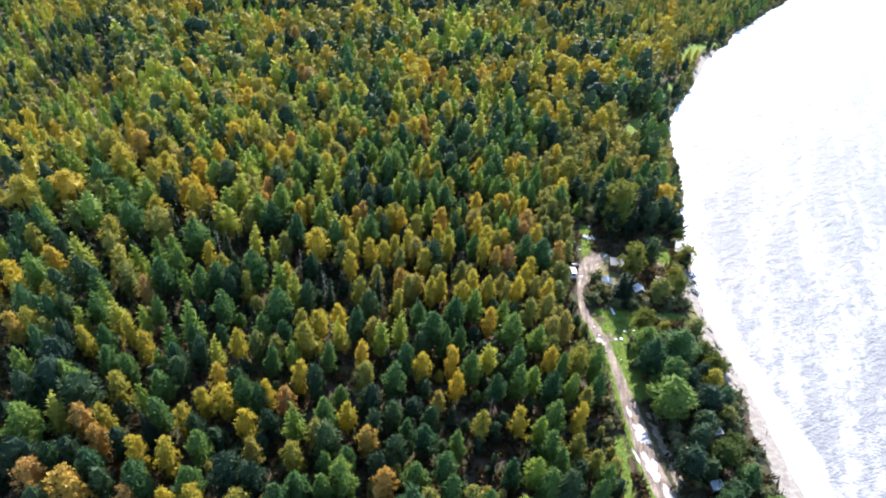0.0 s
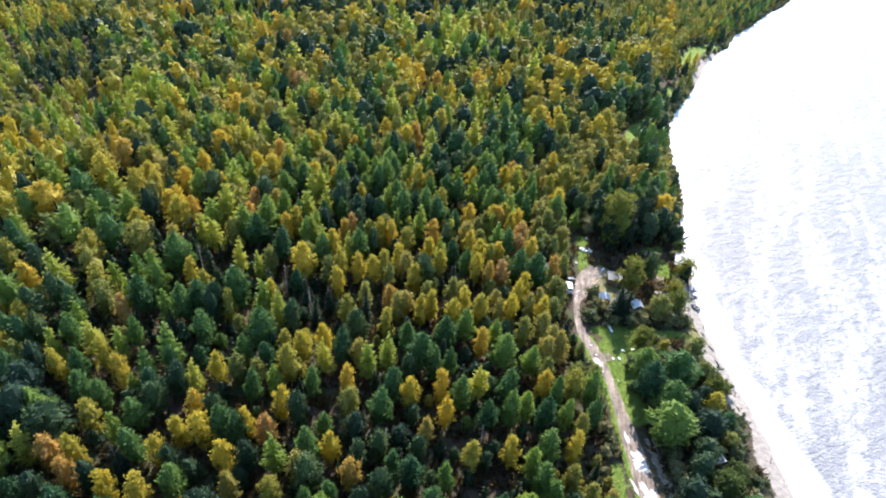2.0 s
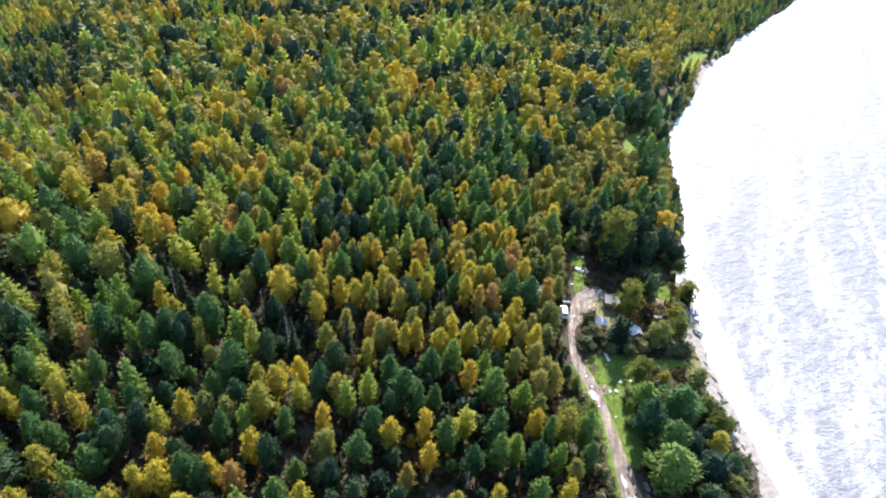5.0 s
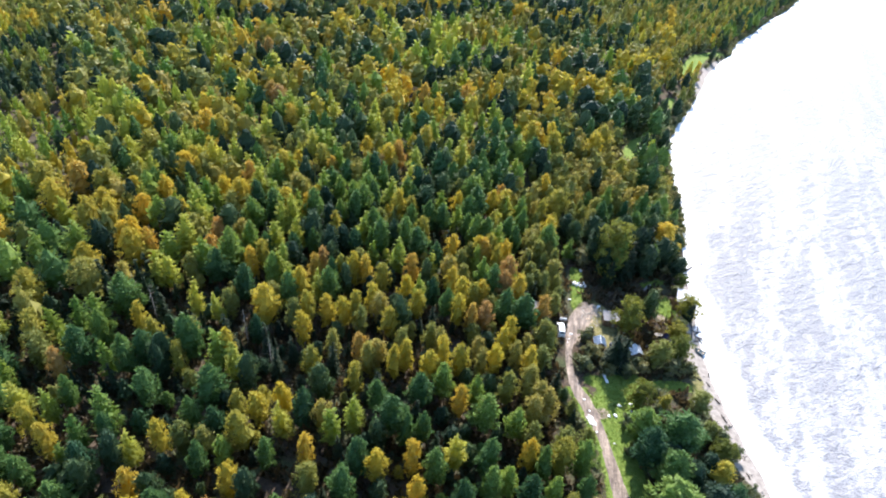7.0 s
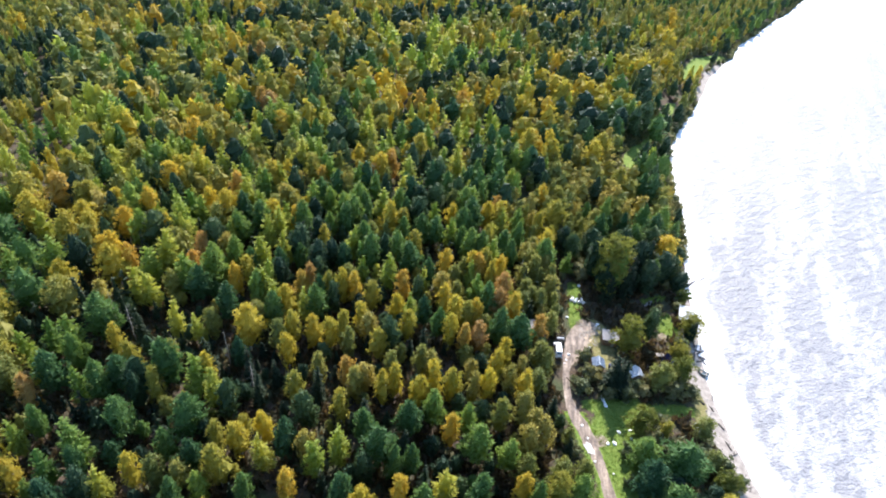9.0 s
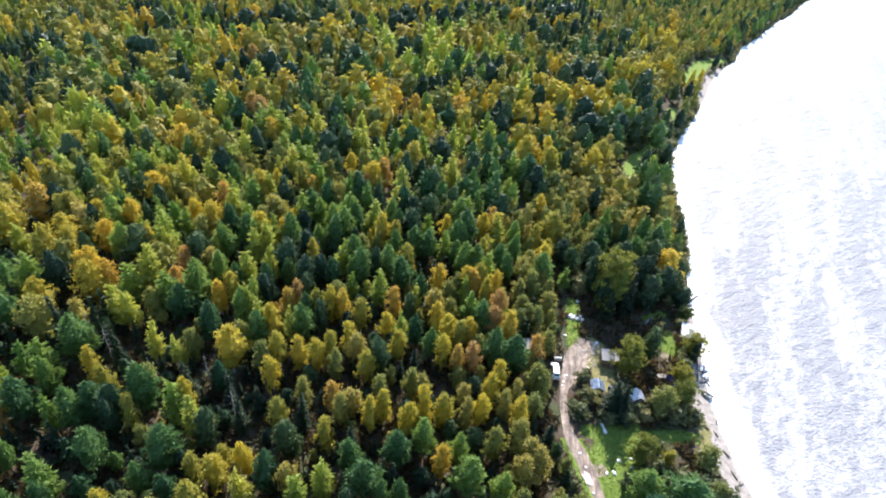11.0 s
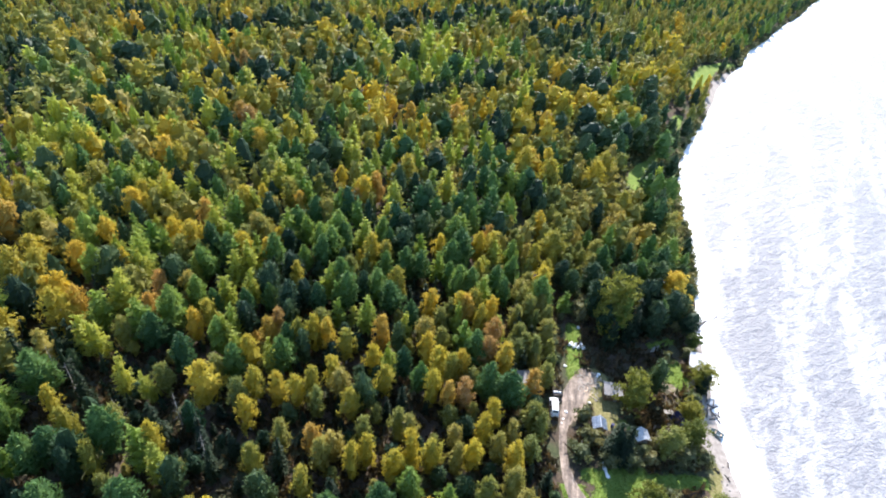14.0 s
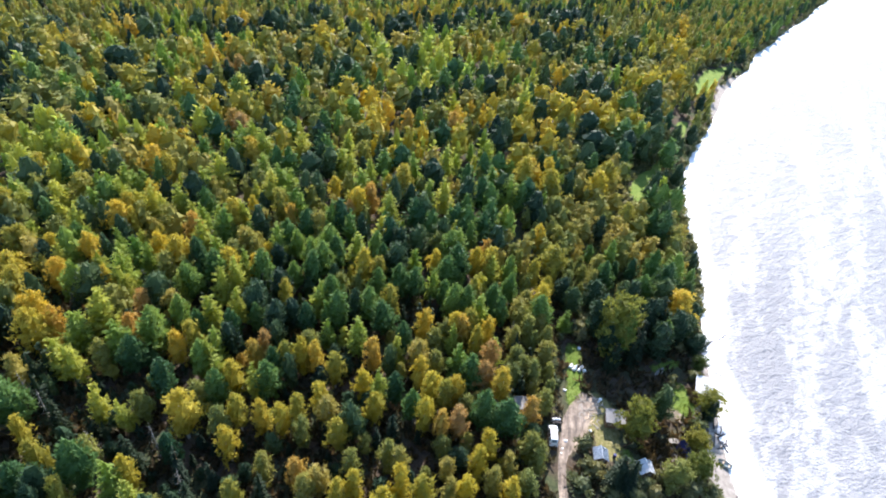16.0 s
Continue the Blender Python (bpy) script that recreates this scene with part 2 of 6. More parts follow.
# open grassy places: ends of a strip, half width
TURF = [(39.0, 99, 41.5, 98.5, 1.6), (40.2, 93, 42, 96, 2.2), (42.8, 76, 42.6, 92, 2.6), (44, 94, 45.5, 101, 3.6), (47, 98.6, 57, 99.6, 1.4), (57.5, 100, 60, 99.6, 1.2), (39.0, 121, 40.4, 135.5, 1.4), (36.2, 50, 36.6, 64, 1.0),
        (60.2, 121.5, 61.0, 127, 1.9), (62, 123, 64, 121.6, 1.2), (57.5, 132, 62.5, 134, 0.9), (47, 104, 47, 110, 1.5), (67, 202, 74, 217, 2.6), (74, 217, 84, 231, 1.7),
        (95, 253, 101, 268, 2.0), (119, 306, 136, 338, 4.2), (136, 338, 150, 348, 3.6)]
DRY = [(44.3, 111, 44.5, 119, 2.4), (41.5, 117, 43.4, 121, 2.6), (61, 95.5, 62.5, 103, 1.6)]


DIRT = [(46.0, 56, 44.2, 70, 0.9), (37.6, 111.5, 39.4, 117.5, 1.4), (36.4, 110, 37.8, 114.5, 1.0), (38, 114, 39.8, 118.5, 2.3), (39.6, 118, 41.6, 121.5, 2.2), (41, 120, 43, 121, 1.0), (53, 109, 56, 112, 1.4), (40, 91, 37.5, 90, 1.2), (59, 121, 60, 119, 1.0)]


def shore(y):
    return np.interp(y, SHORE_Y, SHORE_X)


def strip_distance(x, y, strip):
    x0, y0, x1, y1, r = strip
    dx, dy = x1 - x0, y1 - y0
    t = np.clip(((x - x0) * dx + (y - y0) * dy) / (dx * dx + dy * dy + 1e-9), 0, 1)
    return np.hypot(x - x0 - t * dx, y - y0 - t * dy) - r


def road_distance(x, y):
    d = np.full(np.shape(x), 1e9)
    for (x0, y0, w0), (x1, y1, w1) in zip(ROAD, ROAD[1:]):
        d = np.minimum(d, strip_distance(x, y, (x0, y0, x1, y1, (w0 + w1) / 4)))
    return d


def track_distance(x, y):
    d = np.full(np.shape(x), 1e9)
    for (x0, y0), (x1, y1) in zip(TRACK, TRACK[1:]):
        d = np.minimum(d, strip_distance(x, y, (x0, y0, x1, y1, 0.3)))
    return d


def strips_distance(x, y, strips):
    d = np.full(np.shape(x), 1e9)
    for s in strips:
        d = np.minimum(d, strip_distance(x, y, s))
    return d


def ground_height(x, y):
    d = shore(y) - x                       # metres inland
    z = np.where(d < 0, -0.92 + 0.10 * np.maximum(d, -60), 0)
    z = np.where((d >= 0) & (d < 4.2), -0.92 + 0.13 * d, z)
    s = np.clip((d - 4.2) / 1.6, 0, 1)
    z = np.where(d >= 4.2, -0.37 + 0.37 * s * s * (3 - 2 * s), z)
    swell = 0.14 * np.sin(x * 0.21 + 1.3 * np.sin(y * 0.13)) * np.sin(y * 0.17 + 0.7) + 0.05 * np.sin(x * 1.1 + y * 0.7) * np.sin(y * 1.3 - x * 0.4)
    return z + np.where(d > 0, swell * np.clip(d / 8, 0, 1), 0)


def gz(x, y):
    return float(ground_height(np.float64(x), np.float64(y)))


# ---- mesh helpers ----
def tri_mesh(name, verts, tris, material, tint=None, second=None, slots=None, smooth=False):
    me = bpy.data.meshes.new(name)
    verts, tris = np.asarray(verts, np.float32), np.asarray(tris, np.int32)
    me.vertices.add(len(verts))
    me.vertices.foreach_set("co", verts.ravel())
    me.loops.add(tris.size)
    me.loops.foreach_set("vertex_index", tris.ravel())
    me.polygons.add(len(tris))
    me.polygons.foreach_set("loop_start", np.arange(0, tris.size, 3, dtype=np.int32))
    me.polygons.foreach_set("use_smooth", np.broadcast_to(smooth, len(tris)).astype(bool))
    me.materials.append(material)
    if second:
        me.materials.append(second)
        me.polygons.foreach_set("material_index", np.asarray(slots, np.int32))
    if tint is not None:
        me.attributes.new("tint", "FLOAT", "POINT").data.foreach_set("value", np.asarray(tint, np.float32))
    me.update(calc_edges=True)
    return me


def part(name, bm, material, parent=None, label="", at=None, smooth=False):
    """Links a bmesh as one mesh object under a thing or a part."""
    me = bpy.data.meshes.new(name)
    if smooth:
        for f in bm.faces:
            f.smooth = True
    bm.to_mesh(me)
    bm.free()
    me.materials.append(material)
    ob = new(name, me)
    if parent:
        ob.parent = parent
    if at:
        ob.location = at
    if label:
        tagged(ob, label)
    return ob


def box(sx, sy, sz, x=0, y=0, z=0, bevel=0.0, turn=None):
    bm = bmesh.new()
    bmesh.ops.create_cube(bm, size=1, matrix=Matrix.Diagonal((sx, sy, sz, 1)))
    if bevel:
        bmesh.ops.bevel(bm, geom=bm.edges[:], offset=bevel, segments=2, affect="EDGES", profile=0.6)
    if turn:
        bmesh.ops.transform(bm, matrix=turn, verts=bm.verts)
    bmesh.ops.translate(bm, verts=bm.verts, vec=(x, y, z))
    return bm


def rod(path, radii, sides=7):
    """A tapered round bar through the points of a path."""
    bm = bmesh.new()
    rings = []
    for i, p in enumerate(path):
        a, b = Vector(path[max(i - 1, 0)]), Vector(path[min(i + 1, len(path) - 1)])
        q = (b - a).to_track_quat("Z", "Y")
        rings.append([bm.verts.new(Vector(p) + q @ Vector((radii[i] * math.cos(k * math.tau / sides), radii[i] * math.sin(k * math.tau / sides), 0))) for k in range(sides)])
    for r, s in zip(rings, rings[1:]):
        for k in range(sides):
            bm.faces.new((r[k], r[(k + 1) % sides], s[(k + 1) % sides], s[k]))
    bm.faces.new(rings[0][::-1])
    bm.faces.new(rings[-1])
    return bm


def join(*pieces):
    out = bmesh.new()
    for b in pieces:
        me = bpy.data.meshes.new("piece")
        b.to_mesh(me)
        b.free()
        out.from_mesh(me)
        bpy.data.meshes.remove(me)
    return out


def blob(rx, ry, rz, seed, rough=0.25, sub=2):
    """An uneven lump that rests on z = 0."""
    bm = bmesh.new()
    bmesh.ops.create_icosphere(bm, subdivisions=sub, radius=1)
    for v in bm.verts:
        k = 1 + rough * (noise.noise(v.co * 1.7 + Vector((seed * 3.1, seed * 1.7, seed))) + 0.5 * noise.noise(v.co * 4 + Vector((seed, 0, 0))))
        v.co = Vector((v.co.x * rx * k, v.co.y * ry * k, max(v.co.z * k, -0.35) * rz + 0.35 * rz))
    return bm


# ---- ground, lake, road ----
def sheet():
    us = np.concatenate([np.arange(-2400, -300, 100), np.arange(-300, -50, 5), np.arange(-50, 9, 0.75), np.arange(9, 60, 6), np.arange(60, 2500, 120)])
    ys = np.concatenate([np.arange(-400, 36, 18), np.arange(36, 152, 0.75), np.arange(152, 600, 3.5), np.arange(600, 3000, 80)])
    u, y = np.meshgrid(us, ys)
    x = u + shore(y)
    z = ground_height(x, y)
    rd = road_distance(x, y)
    z = z - np.where(rd < 0.3, 0.05, 0)
    v = np.stack([x, y, z], -1).reshape(-1, 3)
    nx = len(us)
    i = (np.arange(len(ys) - 1)[:, None] * nx + np.arange(nx - 1)[None]).ravel()
    t = np.concatenate([np.stack([i, i + 1, i + nx + 1], -1), np.stack([i, i + nx + 1, i + nx], -1)])
    me = tri_mesh("ground", v, t, M_GROUND, smooth=True)
    turf = np.minimum(strips_distance(x, y, TURF), np.minimum(np.where((y < 97) & ((y > 74) | (x < 41.5)), rd - 0.8, 9), np.where(y < 137, track_distance(x, y) - 0.4, 9)))
    dry = strips_distance(x, y, DRY)
    beach = np.clip(4.1 - (shore(y) - x) + 1.4 * np.sin(y * 0.35) * np.sin(y * 0.13 + 1), -3, 3) - np.where((y > 145) & ((y < 280) | (y > 338)), 3.4, np.where((y > 129.5) & (y < 145), 2.0, 0))
    for name, value in (("turf", 0.5 - turf / 2.4), ("dry", 0.5 - dry / 2.4), ("dirt", 0.5 - strips_distance(x, y, DIRT) / 2.0), ("sand", 0.5 + beach / 2.4)):
        me.attributes.new(name, "FLOAT", "POINT").data.foreach_set("value", np.clip(value, 0, 1).astype(np.float32).ravel())
    tagged(new("ground", me), "forest floor with leaf litter, grass clearings and sandy shore", "ground", kind="structure")


def lake():
    us = np.concatenate([np.arange(-9, 40, 1.0), np.arange(40, 200, 8), np.arange(200, 3000, 140)])
    ys = np.concatenate([np.arange(-400, 30, 15), np.arange(30, 160, 1.0), np.arange(160, 640, 5), np.arange(640, 3200, 80)])
    u, y = np.meshgrid(us, ys)
    x = u + shore(y)
    swell = 0.05 * np.sin(u * 0.9 + 0.8 * np.sin(y * 0.21)) * np.exp(-np.clip(u, 0, 99) / 25) + 0.03 * np.sin(x * 0.5 + y * 0.8)
    v = np.stack([x, y, -0.85 + np.where(u < 60, swell, 0)], -1).reshape(-1, 3)
    nx = len(us)
    i = (np.arange(len(ys) - 1)[:, None] * nx + np.arange(nx - 1)[None]).ravel()
    t = np.concatenate([np.stack([i, i + 1, i + nx + 1], -1), np.stack([i, i + nx + 1, i + nx], -1)])
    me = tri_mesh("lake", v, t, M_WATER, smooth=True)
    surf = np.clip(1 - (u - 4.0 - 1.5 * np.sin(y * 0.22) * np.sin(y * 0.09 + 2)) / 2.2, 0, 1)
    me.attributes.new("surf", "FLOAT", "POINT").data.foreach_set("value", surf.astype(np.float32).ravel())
    tagged(new("water", me), "wind-ruffled lake with foamy streaks, sun glare painted into its pale colour", "lake", kind="structure")


def smooth_line(points, step):
    p = np.array(points, float)
    s = np.concatenate([[0], np.cumsum(np.hypot(*np.diff(p[:, :2], axis=0).T))])
    q = np.arange(0, s[-1], step)
    out = np.stack([np.interp(q, s, p[:, k]) for k in range(p.shape[1])], -1)
    for _ in range(6):
        out[1:-1] = (out[:-2] + 2 * out[1:-1] + out[2:]) / 4
    return out


def road():
    line = smooth_line(ROAD, 0.8)
    way = np.gradient(line[:, :2], axis=0)
    way /= np.hypot(*way.T)[:, None]
    side = np.stack([way[:, 1], -way[:, 0]], -1)
    cuts = np.linspace(-1, 1, 13)
    rng = np.random.RandomState(5)
    wob = np.convolve(rng.rand(len(line) + 8, 2).sum(1) - 1, np.ones(5) / 5, "same")[4:-4]
    verts, tris = [], []
    for i, (x, y, w) in enumerate(line):
        for k, c in enumerate(cuts):
            edge = 1 + 0.35 * wob[i] * np.sign(c) * abs(c) + 0.10 * (rng.rand() - 0.5) * (abs(c) > 0.9)
            px, py = np.array((x, y)) + side[i] * c * w / 2 * edge
            rut = -0.07 * math.exp(-((abs(c * w / 2) - 0.75) / 0.22) ** 2)
            verts.append((px, py, gz(px, py) + 0.06 + rut - 0.10 * abs(c) ** 6))
    n = len(cuts)
    for i in range(len(line) - 1):
        for k in range(n - 1):
            a = i * n + k
            tris += [(a, a + 1, a + n + 1), (a, a + n + 1, a + n)]
    tagged(new("road", tri_mesh("road", verts, tris, M_ROAD, smooth=True)), "rutted sandy dirt track through the trees", "road", kind="structure")


def puddle(x, y, rx, ry, turn, seed, label):
    bm = bmesh.new()
    rim = []
    for k in range(56):
        a = k * math.tau / 56
        r = 1 + 0.7 * noise.noise(Vector((math.cos(a) * 1.5, math.sin(a) * 1.5, seed))) + 0.4 * noise.noise(Vector((math.cos(a) * 5, math.sin(a) * 5, seed)))
        rim.append(Vector((rx * r * math.cos(a), ry * r * math.sin(a), 0)))
    m = pose(x, y, 0, 0, 0, turn)

    def lying(p):
        q = m @ p
        return bm.verts.new((p.x, p.y, gz(q.x, q.y) + 0.085))

    rings = [[lying(p * k) for p in rim] for k in (0.35, 0.7, 1.0)]
    bm.faces.new(rings[0])
    for a, b in zip(rings, rings[1:]):
        for k in range(len(rim)):
            bm.faces.new((a[k], b[k], b[(k + 1) % len(rim)], a[(k + 1) % len(rim)]))
    ob = part("puddle", bm, M_SILT)
    ob.matrix_world = m
    tagged(ob, label, "puddle", "puddles on the track")


sheet()
lake()
road()
for px, py, rx, ry, turn, seed in ((41.3, 65.6, 1.25, 2.3, 14, 1.0), (41.6, 58.4, 1.1, 2.6, 14, 2.0), (37.3, 89.2, 0.8, 1.1, 20, 3.0), (39.8, 70.5, 0.35, 1.4, 8, 4.0), (39.2, 60.5, 0.3, 1.5, 14, 5.0), (43.4, 53.5, 0.8, 1.8, 18, 6.0)):
    puddle(px, py, rx, ry, turn, seed, "shallow pale silty puddle glaring on the track")

# ---- trees ----
KINDS = {  # height, crown radius, crown base, leaf size, material, bark
    "pine": (12.0, 2.5, 0.22, 0.40, M_PINE, M_BARK),
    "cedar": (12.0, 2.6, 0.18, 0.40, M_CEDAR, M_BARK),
    "larch": (12.4, 2.5, 0.14, 0.42, M_LARCH, M_BARK),
    "birch": (12.0, 2.25, 0.16, 0.36, M_BIRCH, M_BIRCHBARK),
    "rusty": (11.4, 2.1, 0.16, 0.36, M_RUSTY, M_BIRCHBARK),
    "olive": (10.8, 2.0, 0.12, 0.36, M_OLIVE, M_BIRCHBARK),
    "spruce": (12.5, 1.8, 0.06, 0.42, M_SPRUCE, M_BARK),
    "broadleaf": (13.0, 3.3, 0.2, 0.42, M_BROAD, M_BIRCHBARK),
    "bush": (3.0, 1.5, 0.05, 0.36, M_BUSH, M_GREYWOOD),
}


def profile(kind, u):
    if kind == "pine":
        return np.where(u < 0.32, 0.72 + 0.28 * u / 0.32, np.maximum(0, 1 - (np.maximum(u - 0.32, 0) / 0.68) ** 1.45) ** 0.78)
    if kind == "cedar":
        return np.where(u < 0.35, 0.74 + 0.26 * u / 0.35, np.maximum(0, 1 - (np.maximum(u - 0.35, 0) / 0.65) ** 2.1) ** 0.58)
    if kind == "larch":
        return (1 - u ** 1.35) ** 0.78 * (0.7 + 0.3 * np.minimum(1, u / 0.15)) + 0.02
    if kind in ("birch", "rusty", "olive"):
        return np.where(u < 0.38, 0.50 + 0.50 * np.sin(u / 0.38 * np.pi / 2), np.maximum(0, 1 - (np.maximum(u - 0.38, 0) / 0.62) ** 1.75) ** 0.85)
    if kind == "spruce":
        return (1 - u) ** 0.95 + 0.03
    return np.sqrt(np.maximum(0, 1 - (u * 1.02 - 0.30) ** 2 / 0.55)) * 0.98


FILL = {"pine": 0.70, "cedar": 0.72, "larch": 0.52, "birch": 0.72, "rusty": 0.72, "olive": 0.72, "spruce": 0.5, "broadleaf": 0.6, "bush": 0.66}   # how much of a crown is its dense body


def crown(kind, seed, rows, sides, leaves, size_gain, fine, old=False):
    """Vertices, triangles and smooth flags of one crown: a lumpy body of foliage with tufts standing out of it."""
    height, radius, base, leaf, _, _ = KINDS[kind]
    rng = np.random.RandomState(seed)
    form = "pine" if old and kind in ("larch", "cedar") else kind      # old trees have rounder tops
    lean = (rng.rand(2) - 0.5) * 0.9
    f = rng.rand(8) * math.tau
    rough = {"birch": 2.2, "rusty": 2.2, "olive": 2.1, "broadleaf": 2.1, "larch": 1.1, "spruce": 0.7}.get(kind, 1.4)

    def at(u, a, k):
        wave = 0.12 * np.sin(2 * a + f[0] + 3 * u) + 0.11 * np.sin(3 * a + f[1] - 8 * u) + 0.09 * np.sin(5 * a + f[2] + 13 * u) + 0.08 * np.sin(f[3] + 17 * u) + 0.07 * np.sin(7 * a - 19 * u + f[4])
        r = radius * profile(form, u) * (1 + rough * wave) * k
        return np.stack([r * np.cos(a) + lean[0] * u, r * np.sin(a) + lean[1] * u, height * (base + (1 - base) * u)], -1)

    slim = form in ("larch", "spruce")
    n = leaves
    if slim:                             # branches in whorls, tufts along them
        spokes = max(12, n // 9)
        su = np.round((1 - np.sqrt(rng.rand(spokes))) * 11) / 11.6 + rng.rand(spokes) * 0.02
        sa = np.arange(spokes) * 2.399963 + rng.rand(spokes) * 0.9
        reach = 0.8 + 0.4 * rng.rand(spokes)
        pick = np.arange(n) % spokes
        k = 0.5 + 0.55 * rng.rand(n)
        u, a = np.clip(su[pick], 0.01, 0.985), sa[pick] + rng.randn(n) * 0.10
        mid = at(u, a, k * reach[pick]) + rng.randn(n, 3) * 0.12
        mid[:, 2] += (0.10 if kind == "larch" else -0.16) * k * radius
    elif form in ("pine", "cedar"):      # a full dome of short upturned sprays
        u = rng.rand(2 * n)
        u = np.clip((1 - np.sqrt(1 - u) if form == "cedar" else 1 - (1 - u) ** 0.55) * 1.02, 0.0, 0.99)
        a = rng.rand(2 * n) * math.tau
        ledge = 0.5 + 0.27 * np.sin(u * 31 + 2 * np.sin(3 * a + f[5]) + f[6]) + 0.27 * np.sin(6 * a + 2.5 * np.sin(9 * u + f[7]) + f[3])
        kept = np.argsort(-(ledge + 0.9 * rng.rand(2 * n)))[:n]          # sprays gather in tufts
        u, a, ledge = u[kept], a[kept], ledge[kept]
        mid = at(u, a, 0.66 + 0.26 * ledge + 0.12 * rng.rand(n)) + rng.randn(n, 3) * 0.09
    else:                                # rounded lobes built of small tufts
        tufts = max(10, n // 7)
        lobes = max(7, tufts // 6)
        lu = np.clip((np.arange(lobes) + rng.rand(lobes)) / lobes, 0.03, 0.96)
        la = np.arange(lobes) * 2.399963 + rng.rand(lobes) * 0.8
        heart = at(lu, la, 0.66 + 0.18 * rng.rand(lobes))
        lobe = np.arange(tufts) % lobes
        way = np.stack([np.cos(la), np.sin(la), 0.35 + 0.5 * lu], -1)[lobe] * 0.75 + rng.randn(tufts, 3) * 0.75
        way /= np.linalg.norm(way, axis=1)[:, None]
        bulk = radius * (0.22 + 0.12 * rng.rand(lobes))[lobe] * np.clip(0.5 + 0.6 * profile(form, lu[lobe]), 0.4, 1)
        tuft = heart[lobe] + way * bulk[:, None] * np.array((1, 1, 2.2 if kind in ("birch", "rusty", "olive") else 0.9))
        pick = np.arange(n) % tufts
        u, a = lu[lobe][pick], np.arctan2(way[:, 1], way[:, 0])[pick]
        mid = tuft[pick] + rng.randn(n, 3) * np.array((1, 1, 0.7)) * (0.25 if fine else 0.33)
    normal = np.stack([np.cos(a), np.sin(a), 0.45 + 0.9 * u], -1) + rng.randn(n, 3) * (0.38 if form in ("pine", "cedar") else 0.5)
    normal /= np.linalg.norm(normal, axis=1)[:, None]
    out, rise, stray = {"pine": (0.8, 0.7, 0.5), "cedar": (0.8, 0.7, 0.5), "larch": (1.0, 0.25, 0.4), "spruce": (1.0, -0.2, 0.3)}.get(form, (0.35, 0.9, 0.6))
    t1 = np.stack([np.cos(a) * out, np.sin(a) * out, np.full(n, rise)], -1) + rng.randn(n, 3) * stray     # the way a spray points
    t1 /= np.linalg.norm(t1, axis=1)[:, None]
    t2 = np.cross(normal, t1)
    t2 /= np.linalg.norm(t2, axis=1)[:, None] + 1e-6
    s = leaf * size_gain * (0.6 + 0.9 * rng.rand(n))[:, None]
    p = np.stack([mid - t1 * s * 0.5 - t2 * s * 0.32, mid - t1 * s * 0.5 + t2 * s * 0.32, mid + t1 * s * 0.85], 1)
    tri = np.arange(n)[:, None] * 3 + np.arange(3)[None]
    p = p.reshape(-1, 3)
    uu, aa = np.meshgrid(np.linspace(0.0, 1.0, rows) ** 0.9 * (0.86 if kind in ("larch", "spruce", "broadleaf") else 0.94), np.arange(sides) * math.tau / sides, indexing="ij")
    aa = aa + uu * 1.5 + 0.2 * rng.rand(rows, sides)
    body = at(uu, aa, (FILL[kind] + (0.0 if fine or rows > 5 else 0.05)) * (0.70 + 0.52 * rng.rand(rows, sides)))
    body[..., 2] += (rng.rand(rows, sides) - 0.5) * height * (1 - base) / rows * 0.6
    body = body.reshape(-1, 3)
    q = np.array([(i * sides + k, i * sides + (k + 1) % sides, (i + 1) * sides + k, (i + 1) * sides + (k + 1) % sides) for i in range(rows - 1) for k in range(sides)])
    top = (rows - 1) * sides
    btri = np.concatenate([q[:, (0, 1, 3)], q[:, (0, 3, 2)], np.array([(0, k + 1, k) for k in range(1, sides - 1)]), np.array([(top, top + k, top + k + 1) for k in range(1, sides - 1)])])
    smooth = np.concatenate([np.zeros(len(tri), bool), np.zeros(len(btri), bool)])
    return np.concatenate([p, body]), np.concatenate([tri, btri + len(p)]), smooth


def trunk(kind, seed, sides, limbs):
    height, radius, base, _, _, _ = KINDS[kind]
    rng = random.Random(seed)
    tall = height * (0.9 if kind != "bush" else 0.6)
    foot = 0.016 * height + 0.03
    pieces = [rod([(0, 0, -0.3), (0.03, 0, tall * 0.2), (rng.uniform(-0.15, 0.15), rng.uniform(-0.15, 0.15), tall * 0.6), (0, 0, tall)], [foot * 1.35, foot, foot * 0.65, 0.03], sides)]
    for k in range(limbs):
        u, a = rng.uniform(0.25, 0.85), k * 2.4 + rng.random()
        r = radius * float(profile(kind, np.float64(u))) * 0.8
        z = height * (base + (1 - base) * u)
        pieces.append(rod([(0, 0, z - r * 0.35), (r * 0.5 * math.cos(a), r * 0.5 * math.sin(a), z - r * 0.1), (r * math.cos(a), r * math.sin(a), z)], [0.07, 0.045, 0.015], 4))
    return join(*pieces)


